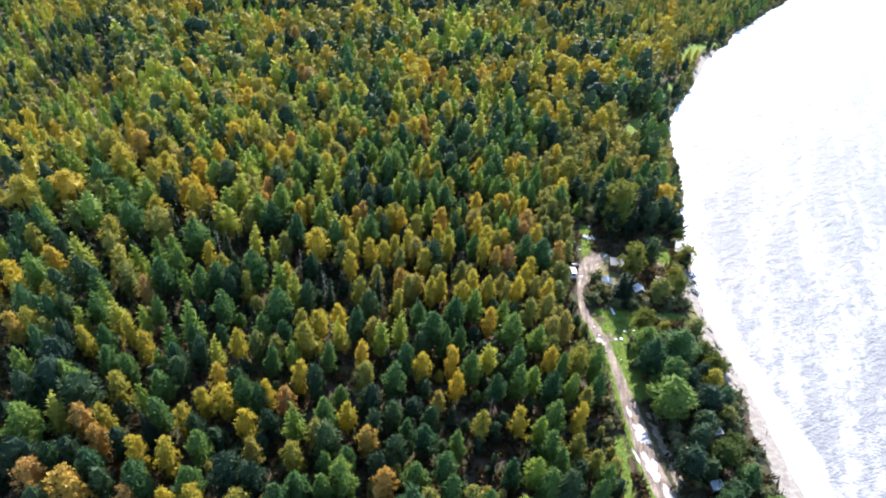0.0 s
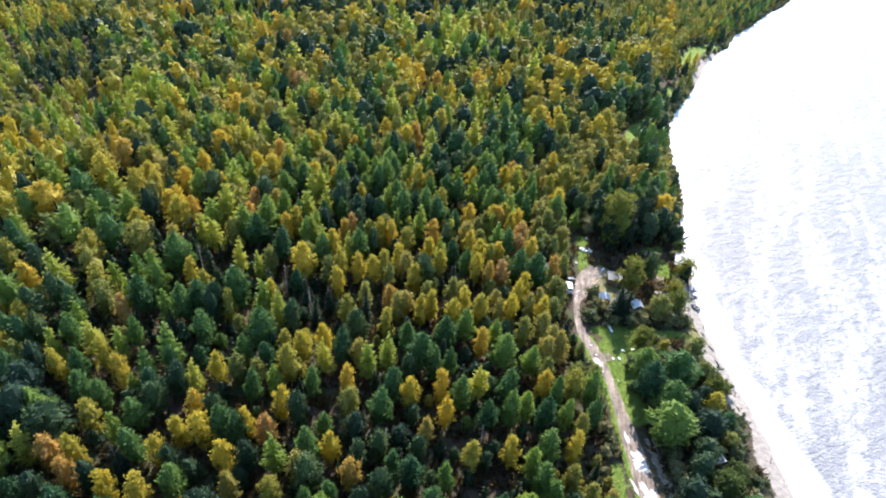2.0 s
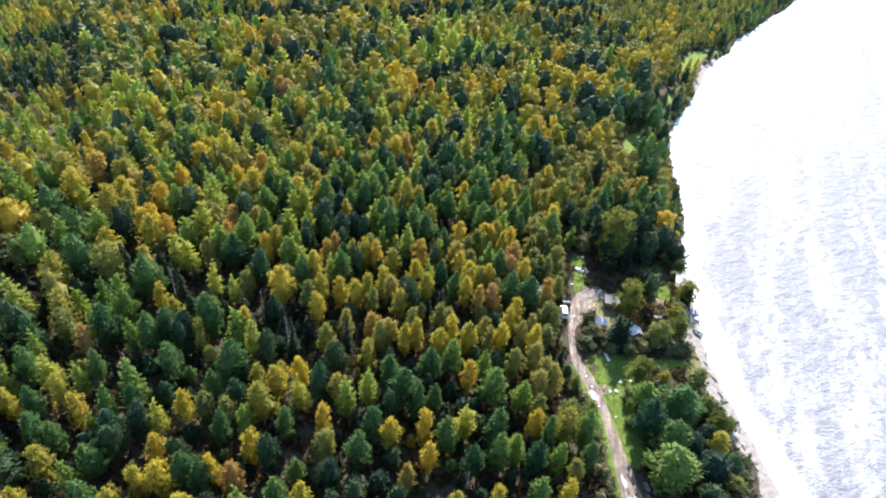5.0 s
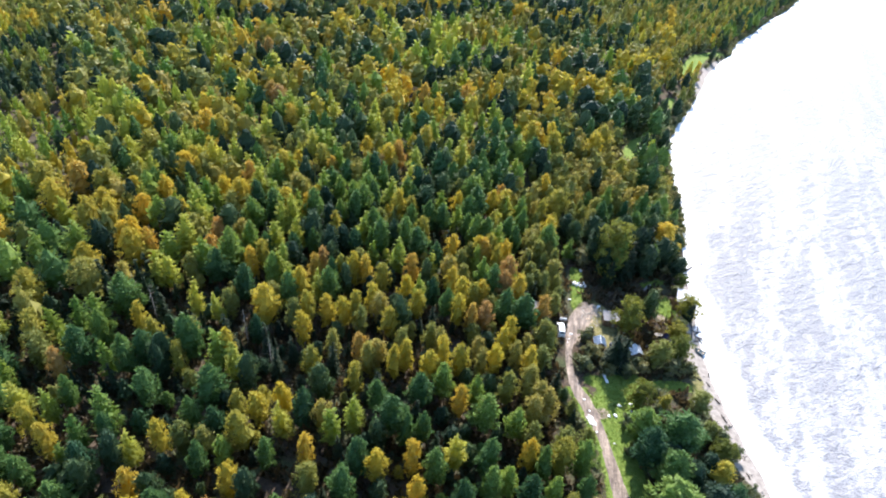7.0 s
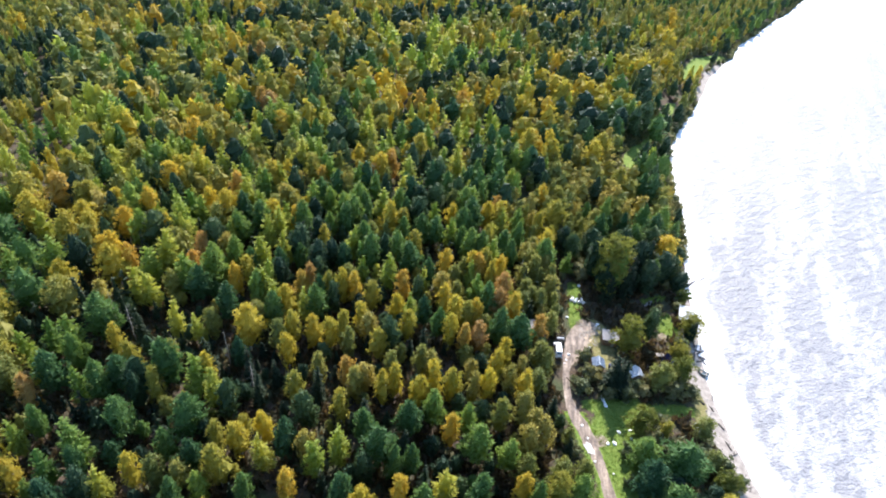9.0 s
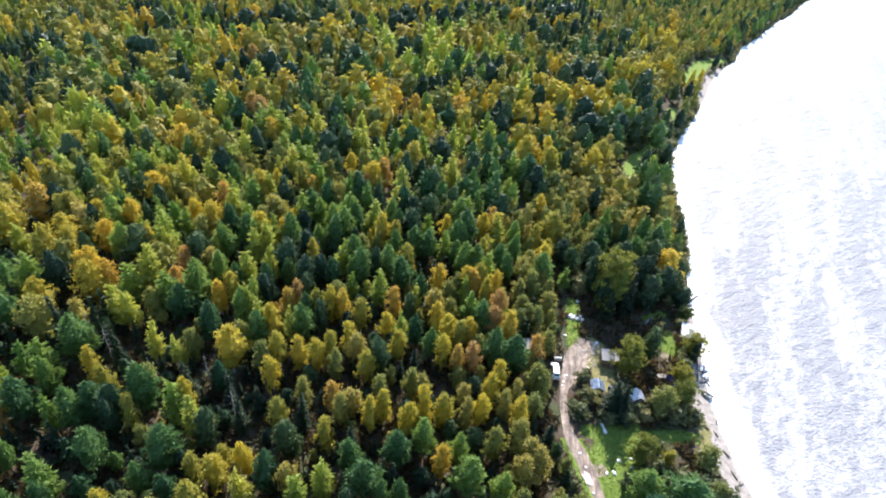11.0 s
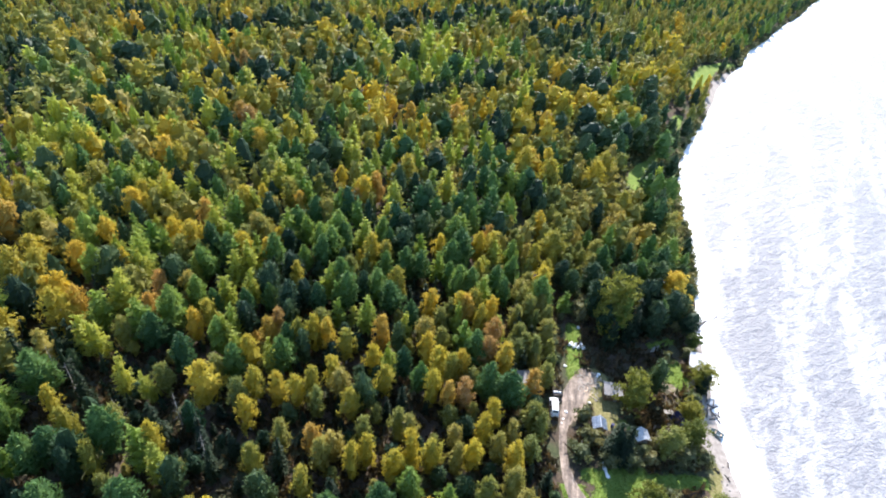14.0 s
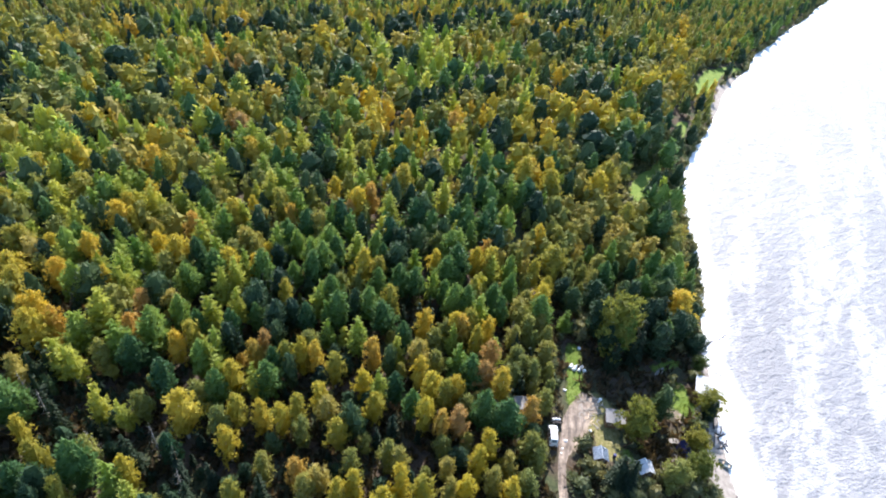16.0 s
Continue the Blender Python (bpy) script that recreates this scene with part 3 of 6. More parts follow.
# the trees of the wood that stand out, kind by kind, from south to north: place and crown width
PINES = [
    [(-21.4, 42.0, 4.0), (-43.2, 43.8, 4.9), (-35.0, 44.0, 4.4), (-1.0, 44.0, 5.3), (-51.0, 44.9, 4.7), (-18.7, 45.5, 4.0), (11.4, 45.6, 3.2), (-14.9, 45.8, 3.2), (-58.3, 45.9, 3.6), (5.2, 46.4, 4.0), (-12.1, 46.8, 4.7), (-0.6, 48.8, 4.0), (29.1, 48.8, 3.2), (20.9, 49.1, 4.5), (-15.4, 49.6, 3.2), (-36.4, 50.2, 4.3), (4.1, 50.5, 4.1), (15.1, 51.2, 3.2), (-65.3, 51.2, 5.2), (-12.1, 51.2, 3.3), (19.0, 51.5, 4.2), (31.0, 52.2, 3.5), (22.9, 53.7, 3.9), (5.9, 55.4, 3.2), (-44.8, 55.6, 4.2), (0.1, 56.2, 4.2), (21.7, 56.4, 4.3), (-3.3, 57.6, 3.2), (-17.5, 58.9, 3.9), (-30.0, 60.1, 3.5)],
    [(20.4, 60.2, 3.2), (-62.8, 60.2, 5.1), (-32.8, 61.8, 4.1), (-47.5, 62.0, 3.7), (-73.6, 62.6, 3.7), (23.0, 63.1, 4.1), (-55.4, 64.9, 3.2), (-59.3, 65.9, 4.4), (-6.5, 67.4, 4.4), (-73.7, 67.8, 4.1), (-47.6, 68.0, 3.8), (12.7, 68.4, 3.7), (23.1, 69.3, 4.2), (16.9, 69.6, 3.8), (-30.5, 69.6, 3.2), (-62.4, 70.0, 3.4), (27.1, 70.1, 3.2), (-26.8, 71.4, 3.2), (32.6, 71.5, 3.2), (19.7, 71.5, 3.6), (7.9, 72.2, 4.2), (-20.1, 72.3, 3.2), (-5.1, 72.7, 4.2), (-46.9, 73.2, 3.2), (26.0, 74.8, 3.3), (16.5, 75.1, 4.8), (-76.2, 75.6, 4.4), (32.7, 76.4, 4.1), (-81.3, 76.6, 6.0), (-30.1, 77.2, 3.8)],
    [(-67.6, 77.7, 4.4), (-34.8, 77.8, 3.4), (2.2, 78.4, 3.3), (5.0, 79.6, 3.2), (-57.1, 79.7, 3.2), (-16.3, 80.8, 3.8), (-0.4, 81.4, 5.6), (-44.0, 82.0, 5.3), (21.6, 82.6, 4.1), (-33.3, 82.9, 5.2), (15.7, 83.4, 5.1), (-71.5, 84.8, 4.6), (-3.6, 86.0, 3.9), (4.0, 87.2, 4.7), (14.3, 88.2, 3.5), (-51.3, 88.3, 4.3), (-60.0, 89.6, 5.9), (8.2, 90.4, 4.3), (-48.6, 91.0, 4.6), (-41.6, 93.3, 5.8), (-94.4, 93.3, 4.4), (-58.7, 93.8, 3.7), (-29.8, 98.8, 3.2), (-97.5, 100.3, 5.6), (-58.4, 102.9, 6.4), (-95.4, 103.1, 5.6), (-76.4, 108.5, 6.2), (-87.1, 109.6, 6.9), (-27.3, 110.2, 4.2), (24.7, 110.9, 5.0)],
    [(-37.0, 111.2, 4.4), (20.4, 111.7, 4.4), (7.5, 112.1, 3.2), (-18.7, 113.8, 4.4), (4.1, 115.4, 3.2), (-45.1, 116.2, 4.2), (-102.1, 116.3, 4.7), (-32.4, 116.5, 4.4), (-19.2, 118.2, 3.2), (-83.8, 118.5, 5.8), (18.0, 121.0, 4.4), (-43.4, 121.7, 5.9), (-36.4, 125.2, 3.3), (-93.6, 126.0, 6.6), (-30.1, 126.3, 3.2), (4.0, 127.5, 3.2), (-41.2, 127.7, 4.0), (-26.2, 129.4, 3.2), (-16.2, 130.3, 3.7), (-65.7, 132.4, 4.9), (-10.4, 132.6, 4.9), (-0.8, 133.3, 4.9), (-4.1, 135.8, 4.5), (-12.7, 137.4, 5.1), (-43.2, 137.7, 5.3), (23.7, 138.8, 3.4), (13.3, 139.0, 5.0), (15.7, 139.4, 5.0), (32.5, 139.5, 4.9), (21.8, 141.7, 3.8)],
    [(-39.6, 142.2, 5.4), (11.4, 142.6, 3.2), (-29.4, 143.0, 5.4), (-3.8, 143.3, 3.7), (-72.9, 143.3, 5.6), (-22.4, 143.7, 3.3), (1.2, 144.4, 4.3), (4.3, 145.2, 4.1), (-19.0, 145.6, 4.6), (25.7, 145.7, 3.4), (-45.3, 146.5, 4.4), (-73.3, 147.7, 4.7), (12.1, 148.3, 5.3), (-17.4, 149.3, 5.5), (-20.5, 151.2, 4.3), (-3.6, 151.6, 3.8), (13.8, 152.0, 5.7), (25.8, 152.1, 4.0), (-15.0, 152.9, 4.3), (62.8, 153.5, 5.7), (-24.6, 154.1, 4.1), (-17.4, 154.7, 5.6), (49.0, 154.8, 4.2), (-85.0, 154.8, 4.8), (-27.6, 155.3, 4.6), (-6.4, 156.4, 4.0), (11.6, 156.7, 5.5), (66.3, 158.8, 5.3), (61.6, 160.3, 4.2), (-3.0, 160.9, 5.7)],
    [(12.9, 161.0, 4.1), (-24.6, 161.6, 4.9), (-13.7, 162.6, 4.4), (-75.1, 164.1, 6.5), (52.2, 164.2, 3.6), (16.3, 164.4, 3.9), (-5.7, 164.7, 4.0), (14.1, 165.8, 3.6), (-16.5, 165.8, 5.9), (-52.3, 167.7, 4.3), (6.0, 168.1, 4.5), (19.6, 168.9, 4.9), (15.2, 169.5, 5.8), (12.3, 170.2, 5.9), (2.1, 170.9, 5.9), (26.3, 171.1, 4.2), (21.0, 173.3, 5.9), (-92.3, 174.2, 5.2), (15.1, 176.9, 4.4), (68.2, 177.1, 5.8), (-69.5, 178.1, 4.9), (66.3, 180.1, 4.3), (21.0, 182.4, 5.6), (19.4, 184.5, 6.2), (29.7, 185.3, 4.8), (32.0, 187.1, 6.2), (74.6, 189.8, 6.0), (70.8, 190.6, 6.1), (-41.2, 191.4, 4.9), (-37.6, 191.7, 5.9)],
    [(68.5, 192.6, 4.3), (14.5, 193.0, 5.2), (-10.7, 196.7, 5.4), (-5.1, 198.6, 6.4), (19.3, 200.8, 5.4), (-28.4, 200.8, 5.6), (23.5, 200.9, 6.0), (-31.4, 202.7, 5.7), (-63.9, 204.6, 6.7), (41.1, 206.2, 5.1), (53.5, 207.7, 5.3), (-42.7, 209.0, 5.9), (-69.4, 211.3, 5.7), (-108.1, 214.0, 5.0), (-112.0, 215.0, 6.5), (-34.4, 218.5, 5.6), (-78.0, 218.9, 7.3), (65.1, 219.2, 6.3), (5.2, 219.7, 7.1), (-29.2, 219.9, 5.6), (81.6, 223.1, 7.2), (-47.3, 227.9, 6.6), (-138.0, 229.2, 8.0), (-26.6, 230.5, 7.7), (-3.3, 231.0, 4.6), (74.2, 235.5, 6.3), (68.2, 235.6, 8.5), (-70.6, 237.7, 6.4), (-50.1, 241.0, 6.3), (-140.6, 252.8, 8.5)],
    [(-37.8, 259.0, 7.4), (36.2, 260.1, 6.3), (75.4, 261.4, 8.3), (-31.9, 262.2, 8.1), (16.5, 263.6, 6.3), (2.9, 268.3, 6.8), (4.5, 279.2, 8.5), (8.0, 280.2, 7.9), (60.7, 289.5, 8.3), (33.9, 312.5, 8.1), (68.8, 320.0, 7.6)],
]
STONE_PINES = [
    [(-55.7, 39.1, 3.5), (-48.4, 43.1, 3.4), (-61.9, 45.2, 5.5), (-26.0, 46.0, 4.3), (-30.2, 46.2, 5.7), (-55.5, 46.8, 3.6), (23.9, 48.4, 4.7), (-49.2, 49.7, 3.2), (-7.0, 50.6, 3.2), (-4.6, 52.6, 4.1), (-16.1, 53.0, 4.2), (-38.3, 53.9, 3.2), (-26.7, 55.9, 3.3), (-68.4, 56.8, 4.7), (-59.7, 57.3, 6.4), (-9.2, 58.4, 3.2), (-65.3, 58.6, 6.1), (-6.0, 60.0, 3.2), (0.8, 60.8, 3.2), (-10.5, 63.1, 3.6), (-67.9, 63.9, 5.6), (-35.6, 64.7, 3.2), (-21.0, 65.5, 3.7), (-46.0, 65.5, 3.8), (-44.0, 69.3, 3.8), (-70.3, 70.4, 4.3), (-2.2, 77.9, 3.2), (-74.6, 78.0, 4.0), (-78.3, 82.9, 5.5), (-14.4, 87.1, 4.0)],
    [(-28.3, 87.4, 3.8), (-44.6, 87.8, 3.2), (-76.6, 87.9, 5.6), (-45.1, 90.5, 4.5), (-86.6, 96.8, 4.5), (-2.0, 107.4, 4.1), (-15.7, 116.7, 3.2), (-73.5, 121.0, 5.6), (2.1, 122.0, 3.2), (-105.8, 122.2, 5.4), (-29.1, 122.3, 3.5), (-116.2, 123.7, 6.1), (-20.8, 124.6, 3.2), (-22.3, 128.3, 4.9), (-72.1, 129.5, 4.2), (-19.3, 131.0, 3.6), (-62.4, 132.2, 5.8), (-27.1, 132.4, 5.1), (-47.8, 132.4, 5.2), (-7.6, 135.6, 3.4), (-24.2, 139.5, 4.1), (-76.3, 139.5, 4.8), (-65.7, 145.1, 3.6), (-88.3, 145.8, 5.9), (-27.4, 147.8, 3.5), (-1.0, 151.1, 5.6), (-65.8, 151.6, 4.7), (13.9, 155.2, 3.5), (-76.2, 155.2, 6.1), (-72.2, 156.0, 5.0)],
    [(3.4, 158.6, 5.8), (-89.3, 158.8, 6.2), (-0.7, 159.3, 4.5), (-36.1, 160.7, 5.0), (22.4, 162.1, 5.8), (-10.9, 162.5, 4.3), (9.2, 163.3, 5.8), (-98.8, 169.0, 6.9), (-63.3, 169.5, 4.5), (-56.5, 171.3, 6.3), (3.4, 172.5, 6.1), (35.5, 175.4, 3.5), (51.3, 175.6, 3.6), (-28.8, 177.2, 6.3), (-26.0, 178.1, 6.2), (-81.9, 178.6, 5.7), (-0.3, 178.9, 5.0), (-87.0, 179.0, 4.7), (-4.9, 179.3, 6.3), (33.9, 180.1, 6.1), (69.7, 182.9, 6.0), (14.7, 183.5, 6.3), (-51.7, 185.8, 5.9), (-30.1, 188.2, 6.5), (24.9, 188.8, 6.3), (4.8, 190.9, 6.5), (-25.6, 192.8, 6.5), (-29.2, 193.9, 6.4), (44.3, 195.1, 4.8), (-101.9, 196.4, 5.9)],
    [(71.0, 200.3, 5.1), (-122.0, 207.6, 7.1), (-79.3, 207.6, 6.5), (-32.9, 208.7, 6.5), (-50.3, 210.3, 5.5), (52.2, 212.8, 6.5), (-133.5, 213.7, 5.4), (-95.0, 214.8, 4.2), (-106.6, 216.7, 6.5), (23.7, 218.4, 6.5), (59.9, 220.8, 6.5), (54.6, 223.1, 8.5), (-138.1, 223.5, 6.4), (26.6, 225.9, 6.5), (74.1, 226.4, 6.5), (68.6, 227.2, 6.5), (22.8, 227.3, 6.5), (-96.6, 227.5, 5.1), (45.9, 228.4, 6.5), (-92.8, 229.9, 5.8), (-73.4, 230.6, 6.9), (78.5, 233.5, 8.5), (56.9, 238.4, 6.5), (-116.4, 238.8, 5.6), (-61.2, 240.8, 6.4), (-144.3, 241.6, 6.9), (-83.0, 242.0, 8.5), (-5.8, 244.6, 6.8), (-57.8, 245.9, 5.8), (81.7, 246.6, 8.5)],
    [(-102.2, 246.9, 4.9), (39.8, 248.4, 5.6), (-153.1, 248.5, 7.1), (0.1, 248.6, 5.6), (-71.9, 250.4, 6.1), (-161.4, 252.7, 7.4), (-68.4, 252.8, 8.2), (-118.9, 254.5, 8.3), (-124.0, 254.9, 8.4), (-80.2, 255.4, 5.5), (60.2, 260.9, 6.5), (-58.2, 261.0, 4.8), (85.5, 262.1, 6.5), (12.1, 262.3, 6.5), (20.9, 264.0, 7.4), (66.2, 264.8, 6.9), (-37.2, 271.5, 8.5), (52.8, 273.4, 7.1), (89.1, 277.5, 8.5), (24.4, 279.3, 6.5), (-50.6, 279.7, 7.4), (18.5, 280.0, 7.2), (65.3, 280.4, 8.5), (59.7, 282.2, 8.5), (-165.4, 282.2, 8.5), (44.7, 285.3, 6.6), (-61.3, 288.1, 5.3), (-19.2, 290.3, 7.5), (-130.4, 293.1, 8.5), (-12.3, 293.8, 6.5)],
    [(-38.1, 300.4, 7.1), (-142.8, 304.6, 6.3), (-97.0, 306.1, 8.5), (-98.0, 308.6, 8.5), (84.6, 312.5, 7.5), (-116.9, 313.3, 8.5), (-78.3, 316.3, 7.7), (-86.3, 320.4, 8.5), (-44.9, 321.2, 8.5), (-82.7, 321.8, 7.9), (-72.1, 322.2, 6.5), (-66.8, 322.9, 7.8), (49.2, 323.4, 6.5), (-25.7, 328.6, 8.5), (-19.2, 331.1, 7.8), (48.8, 336.2, 8.5), (79.8, 337.5, 8.1), (-61.7, 341.4, 8.5), (93.3, 342.3, 8.3), (-23.8, 345.4, 8.5), (58.3, 346.0, 6.5), (-2.9, 348.1, 8.2), (44.1, 349.9, 7.4), (73.5, 351.5, 6.5), (67.8, 353.4, 8.5), (4.5, 356.8, 8.5), (4.3, 362.6, 8.5), (28.5, 366.4, 8.5), (20.9, 370.8, 6.5), (56.9, 377.8, 8.5)],
    [(63.7, 381.9, 6.5), (77.1, 387.3, 6.5), (69.2, 389.0, 8.5)],
]
LARCHES = [
    [(-61.3, 54.0, 4.1), (-22.4, 56.3, 4.3), (-49.9, 59.1, 3.2), (-41.3, 70.3, 3.2), (-50.9, 71.7, 3.5), (-69.3, 74.1, 3.5), (11.0, 75.8, 4.1), (-48.3, 76.1, 4.8), (-58.3, 76.7, 3.2), (-63.8, 77.3, 4.6), (-10.7, 78.2, 4.1), (-19.2, 78.6, 4.1), (-68.9, 81.0, 3.7), (-7.2, 81.2, 4.0), (-85.3, 86.5, 7.3), (-54.6, 87.4, 3.3), (-31.3, 89.3, 4.1), (-63.7, 90.0, 3.2), (-35.2, 91.3, 4.5), (-80.4, 93.7, 5.6), (-68.4, 94.7, 3.6), (-61.0, 97.0, 5.3), (-65.3, 97.4, 3.6), (-40.0, 104.3, 3.2), (-45.0, 104.9, 3.7), (-98.0, 107.2, 5.1), (-54.0, 112.8, 4.3), (-20.9, 113.0, 3.5), (-83.3, 113.8, 5.2), (-27.4, 114.4, 3.9)],
    [(-57.3, 114.4, 5.0), (1.0, 115.1, 3.2), (-30.8, 117.9, 4.0), (-49.0, 118.8, 5.9), (-78.1, 119.2, 6.1), (-30.6, 119.9, 4.2), (-57.7, 120.0, 5.2), (15.2, 123.1, 4.1), (3.3, 124.5, 3.2), (-55.6, 124.9, 5.8), (-5.3, 126.8, 4.2), (-11.1, 127.0, 3.2), (22.3, 127.4, 3.2), (14.0, 128.4, 3.2), (-35.3, 129.0, 4.6), (-103.4, 129.6, 5.1), (-88.2, 130.9, 4.4), (-30.8, 131.5, 3.8), (-12.5, 132.2, 3.2), (-55.6, 133.3, 4.9), (-109.0, 133.6, 5.1), (-44.3, 134.5, 3.2), (-14.7, 136.1, 4.7), (-36.1, 136.6, 4.9), (18.7, 136.8, 4.6), (-57.3, 136.8, 5.7), (-103.0, 138.3, 5.2), (-72.9, 138.7, 3.5), (-33.7, 139.8, 5.0), (-37.4, 141.2, 4.1)],
    [(-61.0, 143.0, 4.2), (-55.0, 143.2, 4.1), (8.7, 145.0, 3.4), (-58.3, 145.1, 4.7), (-34.0, 145.2, 3.9), (-70.7, 147.8, 4.3), (-64.7, 148.0, 3.3), (-41.7, 148.8, 4.1), (3.6, 151.0, 3.7), (-76.2, 151.0, 5.4), (21.7, 151.6, 4.0), (-28.5, 152.0, 5.3), (-46.6, 153.2, 5.4), (-10.6, 154.0, 5.1), (-83.0, 156.1, 4.4), (-43.1, 156.2, 5.4), (-92.0, 158.2, 6.2), (13.5, 158.7, 5.2), (-76.5, 159.4, 5.7), (-45.6, 160.4, 4.7), (-52.9, 160.8, 3.6), (-50.2, 160.9, 3.6), (-5.8, 161.0, 5.4), (-96.7, 161.1, 7.0), (-86.5, 161.3, 6.2), (-61.0, 162.1, 4.2), (-63.9, 162.7, 5.2), (-67.3, 163.3, 3.9), (-40.5, 163.3, 4.4), (12.7, 164.0, 3.9)],
    [(-72.6, 164.6, 5.5), (-19.1, 165.0, 6.2), (-58.7, 166.4, 4.8), (-77.0, 167.5, 5.8), (-79.8, 167.7, 6.4), (-27.7, 167.9, 4.8), (-29.7, 170.3, 5.9), (-5.3, 171.4, 5.6), (-104.3, 171.4, 5.4), (-75.6, 171.5, 5.4), (-72.2, 171.7, 4.8), (-94.8, 172.9, 5.8), (10.8, 173.1, 3.5), (-71.2, 173.7, 3.8), (-61.3, 174.0, 3.2), (24.8, 174.3, 3.9), (-32.6, 175.1, 6.2), (-55.1, 175.3, 5.9), (-38.1, 175.9, 5.8), (-6.0, 176.4, 4.1), (-106.2, 176.6, 5.9), (-13.6, 176.8, 4.2), (-36.4, 180.3, 7.0), (8.7, 180.4, 6.0), (-53.7, 181.3, 6.8), (4.0, 182.0, 4.7), (-14.7, 182.6, 5.9), (-105.7, 183.8, 5.9), (-96.1, 184.7, 6.1), (-98.4, 184.8, 6.7)],
    [(36.2, 185.2, 3.2), (27.1, 185.3, 5.8), (-104.3, 185.4, 6.3), (-43.6, 185.5, 5.8), (-90.3, 188.6, 6.7), (-113.5, 189.4, 5.9), (-13.6, 189.7, 4.7), (-100.7, 189.9, 7.5), (21.7, 190.5, 5.9), (-20.2, 190.7, 5.9), (-105.7, 192.6, 8.3), (-22.3, 192.8, 5.8), (-1.1, 193.2, 5.7), (-63.9, 194.0, 5.2), (-56.7, 194.2, 4.1), (-52.4, 196.8, 5.9), (-47.5, 197.2, 7.3), (-84.3, 197.2, 7.3), (-77.3, 198.2, 6.1), (-111.7, 199.3, 7.4), (-114.4, 199.5, 8.5), (7.4, 199.6, 5.9), (-91.1, 200.5, 6.4), (-54.6, 200.6, 7.0), (74.7, 200.7, 3.5), (-36.8, 201.0, 7.3), (-52.0, 202.9, 6.5), (-23.3, 205.1, 4.6), (-23.7, 207.2, 4.1), (10.4, 208.4, 4.6)],
    [(20.1, 208.7, 4.6), (-71.8, 209.0, 6.9), (-39.2, 209.5, 6.0), (-8.5, 211.6, 5.3), (19.1, 217.3, 5.4), (-104.3, 221.4, 8.5), (-125.1, 226.0, 8.5), (-88.4, 231.4, 5.9), (-118.7, 233.8, 7.7), (-148.2, 238.6, 8.4), (-68.6, 239.1, 7.1), (7.5, 244.6, 6.2), (-50.9, 251.5, 5.9), (-105.4, 252.2, 5.8), (-60.2, 253.9, 7.5), (33.6, 254.3, 7.8), (-4.4, 262.5, 5.9), (-110.6, 265.2, 7.7), (-10.5, 267.5, 8.5), (-132.8, 268.9, 6.5), (-15.7, 272.7, 8.5), (11.7, 273.3, 6.3), (-3.6, 278.7, 8.5), (38.3, 279.8, 7.2), (-94.6, 284.0, 5.9), (-108.0, 286.8, 4.8), (-86.3, 287.6, 6.3), (18.4, 290.7, 5.9), (-1.0, 290.9, 7.5), (-25.6, 292.2, 8.5)],
    [(-8.5, 292.4, 7.5), (75.7, 293.2, 6.2), (27.0, 298.7, 8.5), (-120.9, 301.8, 5.2), (-28.4, 302.2, 8.5), (0.3, 308.0, 8.5), (-7.6, 309.6, 8.5), (27.4, 317.5, 8.5), (-38.8, 325.0, 6.0), (-9.0, 325.1, 8.5), (5.8, 328.6, 8.5), (-1.2, 331.0, 8.5), (22.3, 362.0, 8.5), (11.0, 371.3, 5.8)],
]
